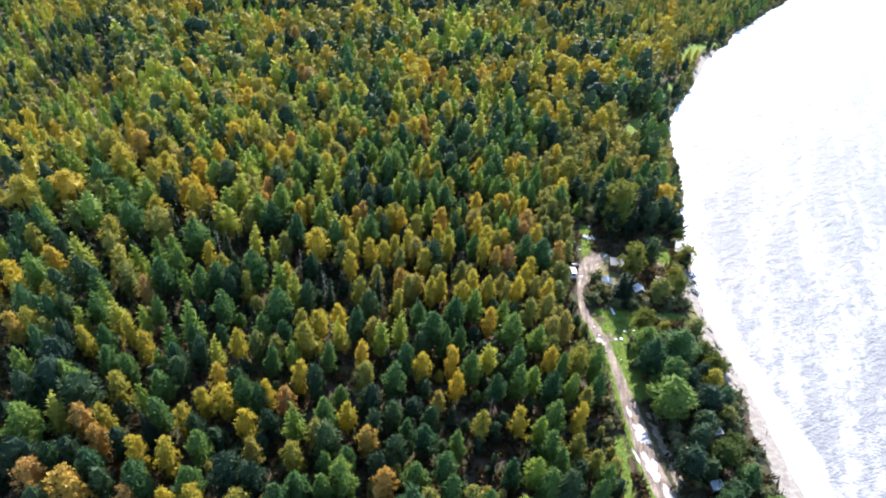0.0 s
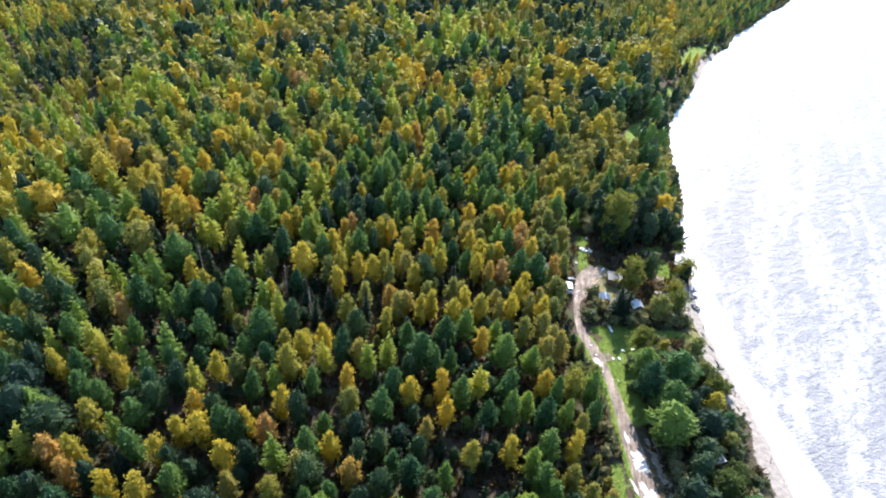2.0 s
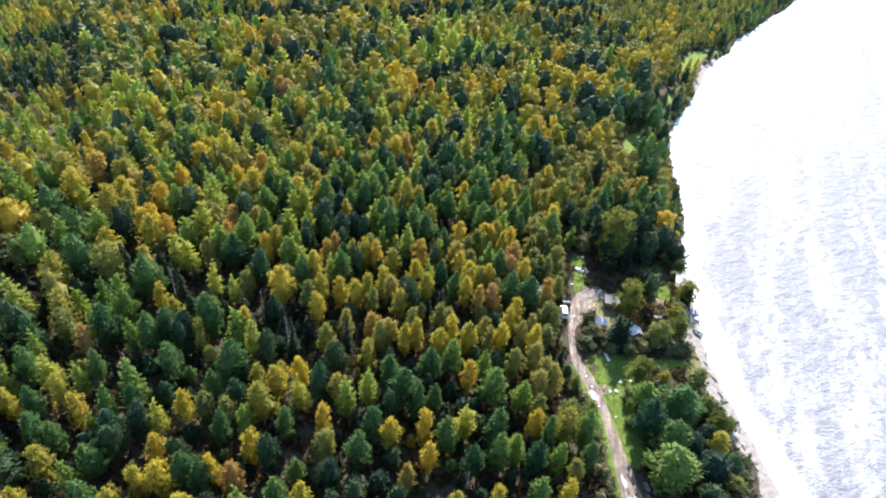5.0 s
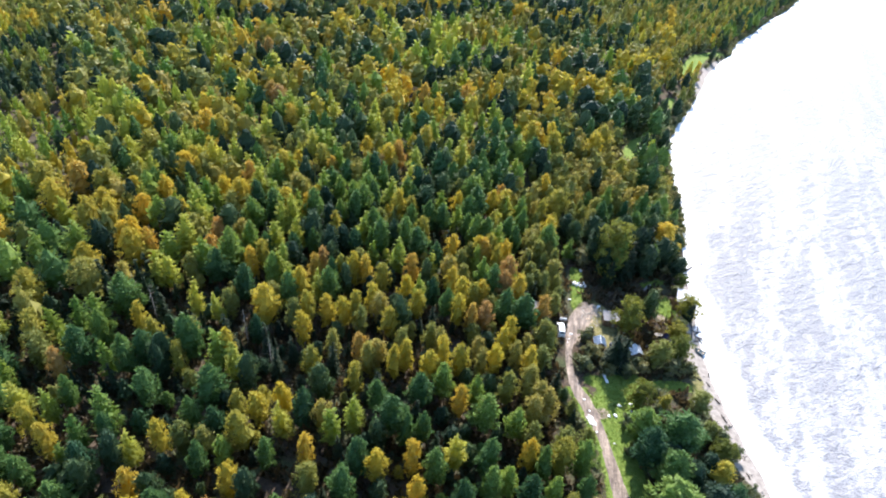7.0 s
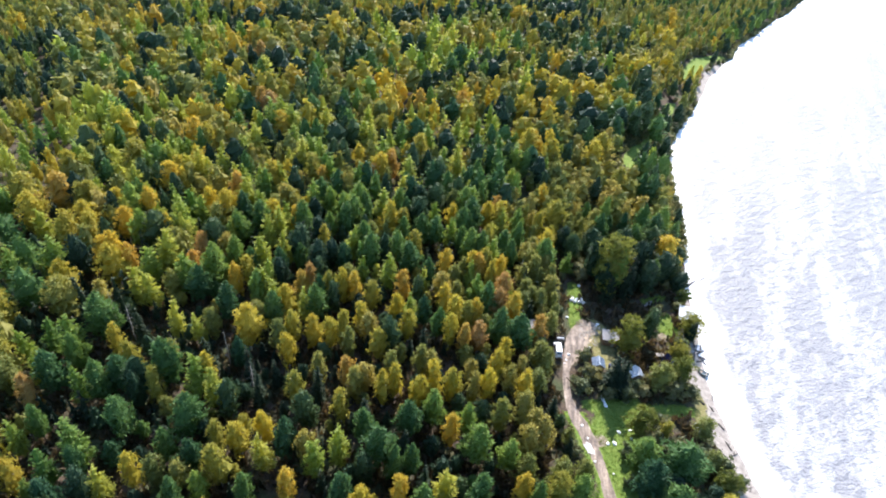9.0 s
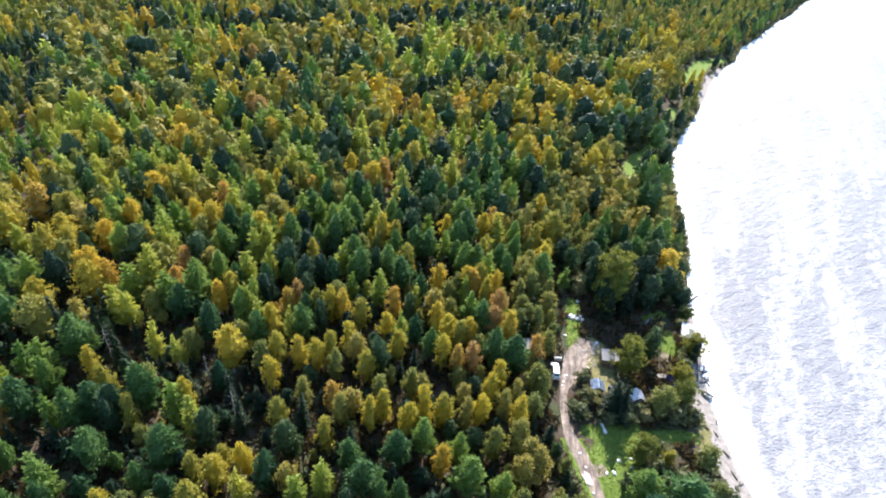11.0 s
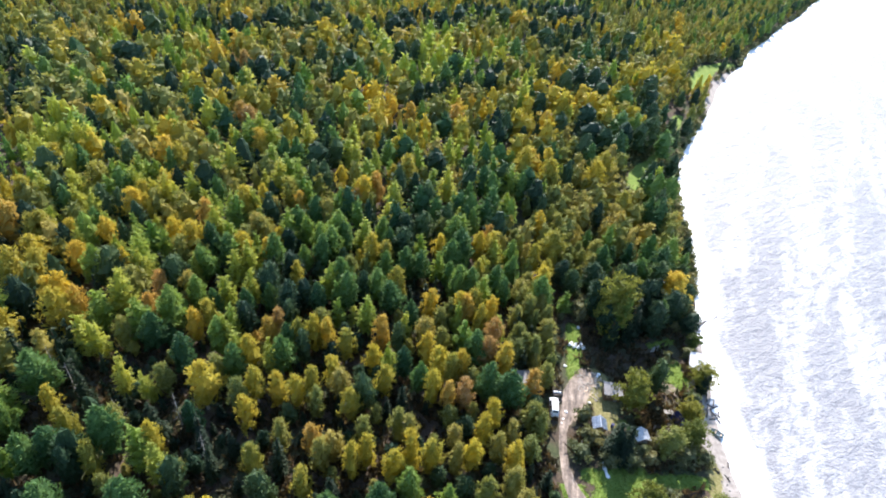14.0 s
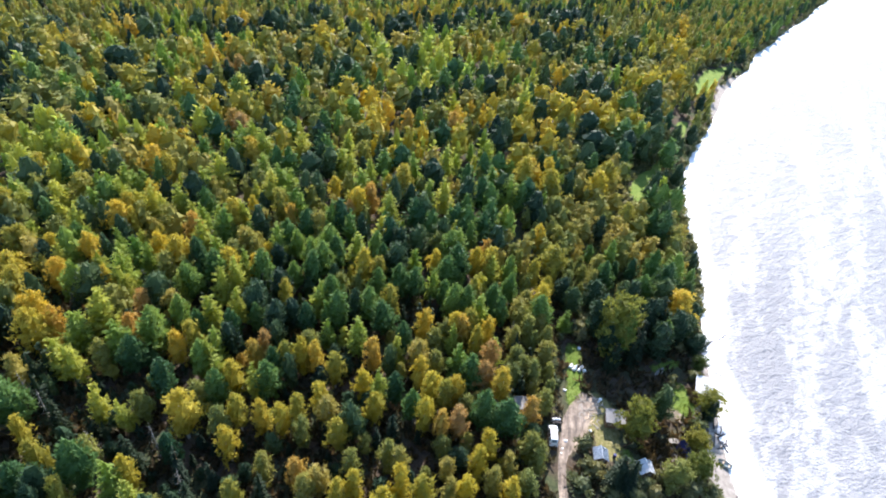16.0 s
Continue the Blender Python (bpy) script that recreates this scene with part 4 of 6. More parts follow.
BIRCHES = [
    [(-37.5, 40.4, 3.2), (-33.7, 41.3, 3.8), (-26.8, 41.6, 3.8), (-40.5, 48.0, 3.7), (-45.6, 48.3, 3.2), (-21.1, 50.6, 3.2), (-53.6, 53.8, 3.2), (-41.2, 55.3, 3.2), (-30.4, 55.6, 3.8), (-13.7, 58.9, 3.2), (-39.0, 59.1, 3.2), (-35.7, 59.5, 3.9), (10.0, 60.2, 3.2), (-54.9, 60.9, 3.8), (16.6, 61.4, 3.2), (-29.0, 62.8, 3.2), (27.9, 63.6, 3.2), (-38.6, 64.2, 3.2), (-24.5, 66.7, 3.2), (4.9, 68.4, 3.2), (-55.3, 70.3, 3.2), (-66.0, 70.3, 3.2), (-1.7, 71.7, 3.2), (-78.3, 72.1, 3.4), (-38.4, 73.4, 3.2), (4.0, 73.5, 3.2), (-59.5, 73.5, 3.2), (-13.9, 73.7, 3.2), (-25.0, 74.9, 4.4), (29.0, 76.0, 3.8)],
    [(23.6, 76.5, 3.2), (-78.8, 80.0, 4.1), (-27.7, 80.5, 3.2), (-23.8, 80.9, 3.6), (-86.3, 82.1, 3.2), (-20.2, 83.2, 3.2), (-90.3, 85.1, 4.1), (11.4, 86.1, 3.2), (-41.7, 88.8, 3.4), (-8.7, 89.4, 3.2), (-85.3, 91.1, 3.8), (-70.8, 91.8, 4.5), (-17.6, 92.1, 3.2), (-1.7, 93.5, 3.2), (5.0, 93.5, 3.8), (-34.3, 93.8, 3.2), (-49.2, 95.1, 3.4), (0.4, 95.6, 3.2), (7.6, 96.1, 3.7), (11.0, 96.3, 3.7), (-93.5, 97.1, 4.0), (24.8, 97.1, 3.2), (17.9, 97.2, 3.2), (-53.7, 98.3, 3.2), (-21.3, 100.8, 3.7), (19.6, 102.3, 3.2), (-79.0, 102.7, 5.3), (-30.3, 104.3, 5.2), (-4.2, 104.8, 3.6), (21.4, 105.6, 3.2)],
    [(-17.8, 106.2, 3.2), (-14.2, 106.7, 3.2), (-21.8, 106.8, 3.2), (-12.0, 107.5, 3.2), (10.1, 110.5, 3.2), (-8.6, 111.0, 3.2), (1.2, 111.1, 3.2), (-25.0, 113.8, 3.2), (-72.8, 114.0, 4.3), (-107.2, 114.4, 8.0), (13.2, 115.4, 3.8), (11.1, 115.7, 3.8), (-1.6, 115.8, 3.2), (15.2, 116.1, 3.2), (-7.8, 118.3, 3.2), (23.9, 118.8, 3.8), (8.3, 119.2, 3.2), (-64.8, 119.2, 5.8), (-38.2, 119.5, 3.2), (-99.0, 119.6, 7.4), (-14.6, 120.1, 3.2), (-17.3, 120.4, 3.2), (-12.0, 120.5, 3.2), (-36.5, 123.0, 3.7), (-69.5, 123.7, 4.2), (-67.3, 123.8, 4.2), (-110.8, 124.2, 6.5), (-80.5, 127.8, 6.0), (18.6, 128.7, 3.2), (-76.1, 130.1, 4.4)],
    [(20.8, 132.3, 3.2), (7.5, 132.5, 3.4), (14.3, 132.9, 4.1), (-117.7, 133.0, 5.4), (17.2, 133.5, 3.9), (-92.8, 133.8, 6.4), (-113.8, 134.1, 4.8), (-60.4, 134.2, 3.2), (-70.7, 134.9, 3.8), (-79.3, 135.1, 5.4), (-22.2, 136.6, 3.4), (-0.2, 137.4, 3.4), (-109.8, 139.5, 5.3), (-85.6, 142.9, 4.8), (-100.2, 143.0, 6.8), (-83.3, 143.4, 5.1), (-36.6, 143.5, 4.6), (-77.1, 143.6, 3.4), (33.0, 143.7, 4.3), (-31.3, 144.0, 3.2), (18.2, 144.4, 3.2), (-68.7, 144.7, 4.1), (-49.9, 146.5, 4.5), (-7.5, 147.8, 4.3), (-55.1, 148.0, 4.3), (-4.5, 149.0, 3.7), (-30.0, 149.6, 3.2), (31.9, 152.8, 3.2), (8.1, 153.0, 3.2), (21.2, 153.6, 4.6)],
    [(18.0, 154.8, 3.2), (-68.0, 155.6, 5.8), (-65.8, 156.4, 3.6), (-96.5, 156.6, 5.5), (36.8, 158.2, 5.0), (-68.6, 160.0, 4.2), (-42.7, 162.4, 5.4), (-82.6, 165.5, 6.7), (34.3, 167.2, 3.2), (-66.9, 168.9, 4.1), (-32.8, 169.1, 4.9), (-13.9, 174.3, 4.9), (-100.6, 175.7, 4.3), (-68.2, 179.9, 5.5), (-21.7, 180.9, 3.5), (-93.1, 181.6, 6.0), (59.3, 181.8, 3.8), (-74.0, 184.0, 5.7), (-7.2, 184.6, 3.5), (-3.6, 187.5, 6.0), (-119.8, 190.7, 6.7), (40.2, 191.2, 3.2), (-72.1, 193.5, 7.5), (39.2, 193.8, 5.7), (22.2, 194.0, 3.2), (53.3, 195.2, 5.7), (-49.6, 195.3, 5.6), (-79.0, 195.6, 5.8), (-72.1, 196.9, 4.9), (31.9, 197.2, 5.9)],
    [(-17.2, 200.1, 5.0), (33.9, 200.6, 5.0), (-8.7, 200.8, 3.9), (39.2, 201.8, 4.5), (56.9, 201.9, 5.6), (-42.9, 203.7, 5.8), (-1.4, 204.5, 3.5), (-103.4, 204.6, 7.9), (-44.0, 206.9, 4.2), (29.8, 207.3, 6.2), (-15.2, 208.6, 3.2), (32.5, 209.8, 6.3), (-5.2, 214.6, 4.8), (10.5, 215.5, 5.8), (11.9, 217.3, 6.5), (-1.0, 218.3, 4.3), (-16.9, 219.0, 6.6), (10.8, 220.5, 5.5), (-74.4, 220.7, 6.1), (40.6, 220.8, 6.7), (-56.6, 221.0, 5.9), (-71.8, 221.1, 5.4), (-18.7, 224.1, 5.6), (-66.7, 225.3, 6.1), (-29.5, 225.8, 5.8), (-63.2, 226.2, 6.1), (33.5, 227.1, 6.3), (-116.9, 227.5, 6.8), (30.7, 228.7, 6.3), (40.3, 228.8, 6.4)],
    [(-18.8, 230.4, 7.0), (-84.7, 231.5, 7.7), (-15.3, 233.1, 5.3), (-103.4, 233.3, 6.8), (9.6, 234.7, 5.3), (-34.5, 234.9, 7.3), (-57.5, 235.5, 7.5), (21.2, 237.5, 4.1), (-78.8, 238.6, 5.8), (-109.5, 239.1, 7.7), (34.2, 242.0, 6.7), (64.8, 242.3, 6.9), (-140.5, 243.0, 6.8), (-23.1, 243.8, 5.6), (73.4, 244.5, 7.1), (70.9, 247.5, 7.8), (-32.4, 248.5, 7.7), (22.2, 249.2, 5.0), (-81.0, 249.3, 6.2), (-94.0, 249.6, 5.6), (50.5, 249.8, 5.8), (64.0, 249.9, 7.2), (48.3, 250.1, 7.1), (-146.8, 251.0, 8.5), (-127.6, 251.0, 6.0), (60.3, 253.3, 7.9), (45.6, 254.9, 8.5), (57.8, 258.3, 7.4), (-55.3, 258.8, 5.4), (-17.1, 259.1, 7.9)],
    [(69.7, 262.6, 4.8), (40.9, 263.6, 8.1), (25.5, 265.4, 8.5), (-157.5, 265.8, 8.4), (-92.7, 269.9, 6.0), (-119.6, 269.9, 6.3), (-105.2, 274.9, 8.5), (-160.2, 275.2, 6.0), (-23.1, 276.6, 5.7), (-81.5, 276.9, 8.3), (-85.9, 279.3, 6.9), (-182.7, 280.0, 8.2), (-88.3, 282.5, 7.0), (-145.1, 287.8, 6.1), (50.6, 288.5, 5.2), (-36.3, 290.7, 6.8), (89.0, 290.8, 7.8), (82.1, 292.3, 7.8), (-138.8, 294.4, 7.9), (-56.9, 294.6, 5.8), (94.2, 296.8, 5.8), (-79.2, 298.5, 8.5), (105.7, 303.1, 7.5), (-52.8, 303.7, 8.5), (18.9, 311.3, 7.2), (-14.6, 315.6, 8.5), (-58.3, 315.6, 8.4), (-109.8, 321.4, 5.4), (-97.8, 321.8, 5.8), (42.6, 322.1, 5.9)],
    [(15.5, 338.7, 4.3), (118.1, 343.3, 8.5), (-46.7, 352.5, 8.4), (115.2, 354.0, 7.8), (90.9, 357.7, 7.7), (108.6, 363.1, 5.8), (68.3, 366.7, 7.8), (36.3, 368.2, 8.5), (-8.2, 368.4, 6.8), (128.8, 375.9, 5.8), (136.3, 402.5, 5.8)],
]
RUSTY_BIRCHES = [
    [(-43.3, 40.4, 3.2), (-51.9, 41.7, 4.8), (-58.8, 43.0, 4.0), (-5.6, 46.8, 3.7), (-52.8, 49.8, 3.2), (-56.9, 53.2, 3.7), (-9.6, 54.8, 3.2), (-25.5, 61.0, 3.2), (-81.3, 71.7, 3.7), (-62.3, 85.3, 3.2), (-9.2, 97.5, 3.2), (16.1, 109.5, 3.5), (13.2, 109.5, 3.2), (29.0, 113.8, 3.2), (-23.6, 119.8, 3.2), (20.3, 120.3, 3.3), (-62.9, 120.8, 3.7), (-1.2, 122.3, 3.2), (-22.4, 122.6, 3.2), (-48.8, 124.3, 3.2), (21.4, 124.6, 3.5), (-49.3, 128.9, 4.0), (15.6, 131.3, 3.7), (-92.4, 143.6, 6.6), (-51.0, 155.8, 3.8), (20.3, 159.0, 3.2), (-29.5, 165.9, 3.2), (-15.6, 171.4, 3.2), (-11.3, 176.6, 5.2), (-58.6, 210.6, 5.4)],
    [(-62.2, 214.1, 5.4), (-7.4, 228.7, 4.0), (8.6, 229.3, 4.5), (-79.3, 265.5, 5.0)],
]
OLIVE_TREES = [
    [(2.0, 44.7, 3.5), (8.5, 46.0, 3.2), (-27.9, 50.5, 3.2), (29.6, 55.1, 3.2), (-18.3, 56.0, 3.5), (-12.4, 68.6, 3.5), (29.8, 68.8, 3.2), (-75.0, 72.5, 3.5), (-34.8, 73.8, 3.2), (-30.4, 73.9, 3.2), (29.8, 80.0, 3.5), (-12.8, 80.8, 3.2), (24.1, 80.8, 3.5), (25.2, 85.9, 3.5), (27.8, 87.1, 3.5), (-67.4, 88.7, 5.1), (26.2, 89.6, 3.5), (20.2, 90.5, 3.5), (24.7, 92.4, 3.2), (-7.1, 94.5, 3.5), (15.4, 96.4, 3.2), (-5.6, 97.0, 3.5), (-42.1, 97.1, 3.2), (-14.5, 97.5, 3.2), (-75.8, 97.6, 5.3), (22.4, 99.1, 3.2), (28.0, 100.5, 3.5), (6.5, 101.1, 3.2), (4.6, 101.9, 3.2), (24.9, 103.3, 3.2)],
    [(-24.3, 104.5, 3.5), (30.1, 104.8, 3.5), (-10.4, 104.8, 3.2), (28.3, 106.7, 3.5), (-38.7, 106.9, 3.4), (-69.7, 107.7, 5.7), (-91.6, 108.6, 4.6), (-6.7, 109.1, 3.5), (-29.8, 109.7, 3.5), (-62.7, 109.8, 3.9), (17.4, 113.8, 3.2), (-50.6, 115.9, 3.5), (32.1, 116.9, 3.2), (-91.0, 119.7, 4.6), (26.0, 122.7, 3.5), (10.6, 122.7, 3.5), (-13.9, 123.4, 3.6), (30.4, 124.0, 3.5), (7.2, 124.4, 3.5), (28.3, 125.1, 3.5), (-75.1, 126.8, 4.5), (26.7, 127.1, 3.5), (33.1, 129.1, 3.2), (10.1, 129.3, 3.6), (-54.9, 129.8, 4.7), (-44.0, 130.6, 3.9), (12.2, 131.2, 3.7), (26.4, 132.8, 3.2), (29.9, 135.5, 3.7), (32.5, 137.2, 3.2)],
    [(-75.3, 137.7, 3.6), (28.3, 138.7, 3.8), (27.8, 141.2, 3.9), (-11.5, 142.2, 3.2), (-50.7, 142.3, 4.3), (-81.2, 142.4, 4.6), (29.9, 145.0, 3.2), (-37.4, 148.6, 4.7), (-80.0, 149.5, 4.9), (-34.4, 151.3, 4.7), (-36.6, 152.0, 4.7), (-89.4, 152.6, 4.8), (40.4, 153.8, 3.2), (46.6, 154.8, 3.2), (-94.4, 155.1, 5.1), (-59.9, 155.5, 3.2), (-56.8, 158.5, 5.2), (-65.6, 159.5, 5.0), (47.9, 159.6, 4.2), (38.4, 160.9, 3.5), (8.8, 161.0, 4.1), (27.3, 161.4, 3.4), (-22.3, 163.0, 4.9), (30.0, 163.0, 4.7), (-35.1, 163.1, 3.8), (55.8, 164.2, 3.3), (64.3, 164.7, 4.3), (40.2, 164.8, 3.5), (35.9, 164.8, 3.9), (-95.6, 165.7, 4.5)],
    [(58.8, 165.8, 4.6), (56.0, 166.5, 4.6), (41.8, 167.6, 4.7), (31.8, 167.7, 4.0), (52.5, 169.6, 3.3), (70.0, 170.2, 4.7), (40.0, 170.4, 4.1), (64.1, 170.4, 4.7), (57.5, 170.5, 4.7), (33.6, 172.8, 3.2), (44.0, 173.6, 4.3), (-53.0, 174.1, 4.0), (56.8, 174.1, 4.8), (38.2, 174.2, 3.9), (-26.8, 174.8, 4.6), (47.1, 175.0, 4.8), (72.2, 175.7, 4.8), (41.5, 178.4, 4.5), (56.2, 178.8, 4.1), (31.7, 178.8, 3.6), (62.3, 179.2, 4.9), (48.7, 180.1, 4.1), (-44.0, 181.1, 5.3), (47.3, 181.9, 5.0), (71.6, 182.3, 4.9), (-65.3, 182.5, 4.5), (-18.7, 182.9, 4.4), (40.4, 183.4, 5.0), (38.1, 184.4, 5.1), (-61.2, 185.0, 6.0)],
    [(-69.4, 185.4, 5.4), (-82.1, 185.4, 7.5), (53.5, 186.2, 4.8), (44.0, 186.3, 4.4), (1.4, 186.3, 3.5), (64.7, 186.8, 5.0), (11.7, 189.7, 3.2), (-68.7, 190.9, 5.4), (57.6, 191.4, 5.1), (52.6, 191.5, 5.6), (-85.4, 194.5, 5.4), (52.0, 197.6, 4.3), (48.6, 198.1, 4.8), (58.3, 200.0, 5.0), (-98.9, 200.7, 7.1), (4.0, 201.7, 6.5), (-110.5, 204.1, 6.2), (-78.3, 204.4, 5.4), (49.7, 206.8, 5.2), (-129.9, 208.0, 8.5), (-28.5, 208.1, 3.2), (63.5, 209.6, 5.4), (44.9, 211.2, 5.4), (-117.0, 211.6, 7.8), (-18.6, 212.9, 5.4), (-101.6, 213.4, 6.9), (61.7, 215.0, 5.4), (-21.8, 215.2, 4.9), (37.6, 215.4, 6.0), (-36.9, 216.9, 5.6)],
    [(-25.0, 217.7, 5.5), (49.8, 218.2, 6.1), (45.3, 218.4, 4.9), (-118.5, 218.5, 7.3), (-89.8, 219.0, 8.5), (-130.9, 220.2, 6.9), (-135.7, 220.2, 5.6), (-94.2, 220.3, 8.5), (-126.9, 221.3, 8.2), (-68.0, 223.2, 5.4), (47.8, 224.8, 5.4), (-39.2, 226.0, 5.4), (-42.5, 227.6, 5.4), (-52.7, 229.2, 6.6), (13.3, 232.4, 5.4), (-136.1, 232.5, 7.3), (-116.8, 235.1, 5.4), (-149.1, 235.3, 5.4), (0.2, 236.8, 7.7), (3.1, 238.3, 5.4), (54.5, 239.9, 6.8), (-115.5, 242.1, 5.7), (-132.5, 242.8, 7.4), (-105.2, 245.0, 8.5), (-43.2, 245.5, 7.0), (25.4, 245.8, 5.4), (-11.4, 248.8, 7.6), (28.6, 251.5, 8.5), (11.5, 255.3, 6.4), (16.8, 256.8, 7.1)],
    [(-46.8, 259.8, 7.5), (-137.4, 261.7, 8.5), (-120.6, 263.7, 7.0), (-66.2, 265.2, 7.1), (32.5, 268.2, 5.4), (91.4, 269.4, 5.4), (-145.8, 270.2, 8.5), (-76.1, 271.2, 8.1), (-167.3, 273.0, 7.0), (-113.1, 278.8, 5.4), (-29.4, 279.1, 6.5), (95.1, 279.7, 5.4), (-71.4, 281.3, 5.4), (-63.5, 283.0, 8.5), (-43.8, 285.7, 8.2), (-58.3, 285.7, 5.4), (-176.7, 288.8, 8.5), (-154.9, 289.2, 5.4), (98.9, 290.0, 7.1), (33.4, 291.6, 7.5), (29.9, 295.1, 5.4), (-71.3, 296.8, 8.0), (60.1, 300.0, 8.5), (74.3, 301.4, 5.4), (-170.3, 302.3, 5.4), (-63.2, 304.1, 8.5), (71.3, 307.4, 7.3), (-46.6, 310.1, 8.2), (93.5, 314.4, 8.5), (52.9, 316.3, 5.8)],
    [(47.8, 317.2, 5.4), (-22.9, 318.6, 8.3), (-72.8, 319.5, 7.8), (9.1, 320.7, 8.5), (96.9, 323.8, 7.9), (4.9, 324.9, 5.4), (40.4, 328.1, 5.4), (-96.7, 330.1, 5.4), (86.9, 334.7, 5.4), (-57.7, 335.8, 7.2), (66.1, 336.0, 8.5), (108.5, 337.4, 5.4), (55.1, 344.8, 6.3), (25.6, 347.4, 5.4), (9.4, 351.0, 8.5), (76.5, 352.5, 6.6), (100.9, 354.0, 5.4), (19.7, 356.0, 5.4), (41.2, 368.9, 8.5), (51.6, 372.9, 7.9), (97.1, 379.7, 5.4), (123.3, 389.6, 5.4), (101.4, 393.4, 5.4), (90.0, 394.1, 8.5), (117.2, 412.6, 5.4)],
]
SPRUCES = [
    [(-45.7, 52.9, 3.2), (-27.1, 95.4, 3.2), (-35.4, 97.3, 3.2), (-51.1, 102.7, 3.2), (-56.1, 106.7, 3.2), (-64.6, 107.5, 3.5), (-66.9, 109.6, 3.5), (-60.1, 110.6, 3.2), (-59.1, 112.7, 3.2)],
]
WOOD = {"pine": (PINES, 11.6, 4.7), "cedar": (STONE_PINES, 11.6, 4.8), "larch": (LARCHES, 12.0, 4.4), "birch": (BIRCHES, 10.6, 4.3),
        "rusty": (RUSTY_BIRCHES, 10.0, 4.0), "olive": (OLIVE_TREES, 9.4, 4.0), "spruce": (SPRUCES, 11.0, 3.0)}   # with their usual height and width
# trees of the camp: kind, place, height, width
BEHIND_CAMP = [("broadleaf", 48.6, 136.2, 15.5, 8.2), ("spruce", 51.9, 132.6, 14.0, 4.0), ("pine", 49.6, 134.0, 13.5, 5.0), ("cedar", 45.0, 139.4, 13.0, 5.6), ("cedar", 55.4, 139.6, 12.5, 5.2), ("spruce", 59.1, 143.4, 12.5, 4.4), ("birch", 64.2, 146.4, 11.0, 7.0),
        ("cedar", 62.2, 139.5, 10.0, 5.4), ("cedar", 47.0, 134.2, 10.0, 4.6), ("spruce", 53.6, 135.4, 10.5, 4.2), ("cedar", 57.4, 134.2, 11.0, 4.8), ("spruce", 47.4, 130.6, 9.0, 3.6), ("cedar", 65.0, 141.5, 8.0, 4.5),
        ("cedar", 54.0, 141.4, 11.0, 4.8), ("cedar", 58.0, 142.0, 10.5, 4.8), ("cedar", 60.6, 148.6, 12.0, 5.2), ("cedar", 53.6, 147.6, 11.0, 5.2), ("pine", 57.0, 150.0, 12.0, 5.2), ("cedar", 46.0, 148.6, 9.0, 5.0)]
YARD = [("broadleaf", 48.8, 114.2, 11.0, 5.6), ("cedar", 54.4, 118.6, 10.0, 4.2), ("spruce", 65.0, 120.6, 6.5, 2.8), ("broadleaf", 65.4, 122.0, 6.0, 4.6), ("broadleaf", 67.0, 133.6, 4.2, 3.4), ("cedar", 66.8, 137.4, 7.0, 4.0), ("bush", 59.9, 127.6, 2.8, 2.2), ("broadleaf", 60.2, 113.6, 5.0, 4.2), ("bush", 62.4, 114.6, 2.6, 3.4), ("bush", 61.6, 117.0, 3.0, 3.4),
        ("bush", 39.4, 110.4, 3.2, 3.4), ("bush", 38.1, 103.1, 3.0, 4.2), ("bush", 40.4, 105.4, 4.0, 2.9), ("bush", 39.2, 107.0, 2.8, 3.0), ("spruce", 43.7, 103.4, 11.2, 4.6), ("spruce", 45.4, 104.0, 10.2, 4.2), ("spruce", 44.4, 102.2, 8.0, 3.8)]
LAWN = [("bush", 43.4, 101.6, 2.8, 3.4), ("bush", 46.2, 101.6, 3.0, 3.6), ("bush", 49.3, 104.3, 2.7, 2.8), ("bush", 50.3, 102.8, 2.4, 2.8), ("bush", 52.3, 105.8, 3.2, 2.8), ("bush", 48.0, 102.4, 2.2, 2.6),
        ("olive", 53.5, 104.6, 7.0, 4.4), ("broadleaf", 58.2, 106.6, 7.4, 4.8), ("bush", 56.6, 103.9, 3.6, 4.6), ("bush", 60.6, 104.4, 2.6, 3.2),
        ("broadleaf", 46.9, 93.0, 7.4, 5.2), ("birch", 51.8, 93.0, 5.0, 2.6), ("olive", 59.3, 94.0, 5.0, 4.0), ("bush", 53.1, 89.2, 3.8, 4.2), ("bush", 50.2, 91.6, 2.8, 3.4), ("bush", 57.2, 89.0, 3.2, 3.8), ("bush", 44.2, 88.1, 3.0, 2.8)]
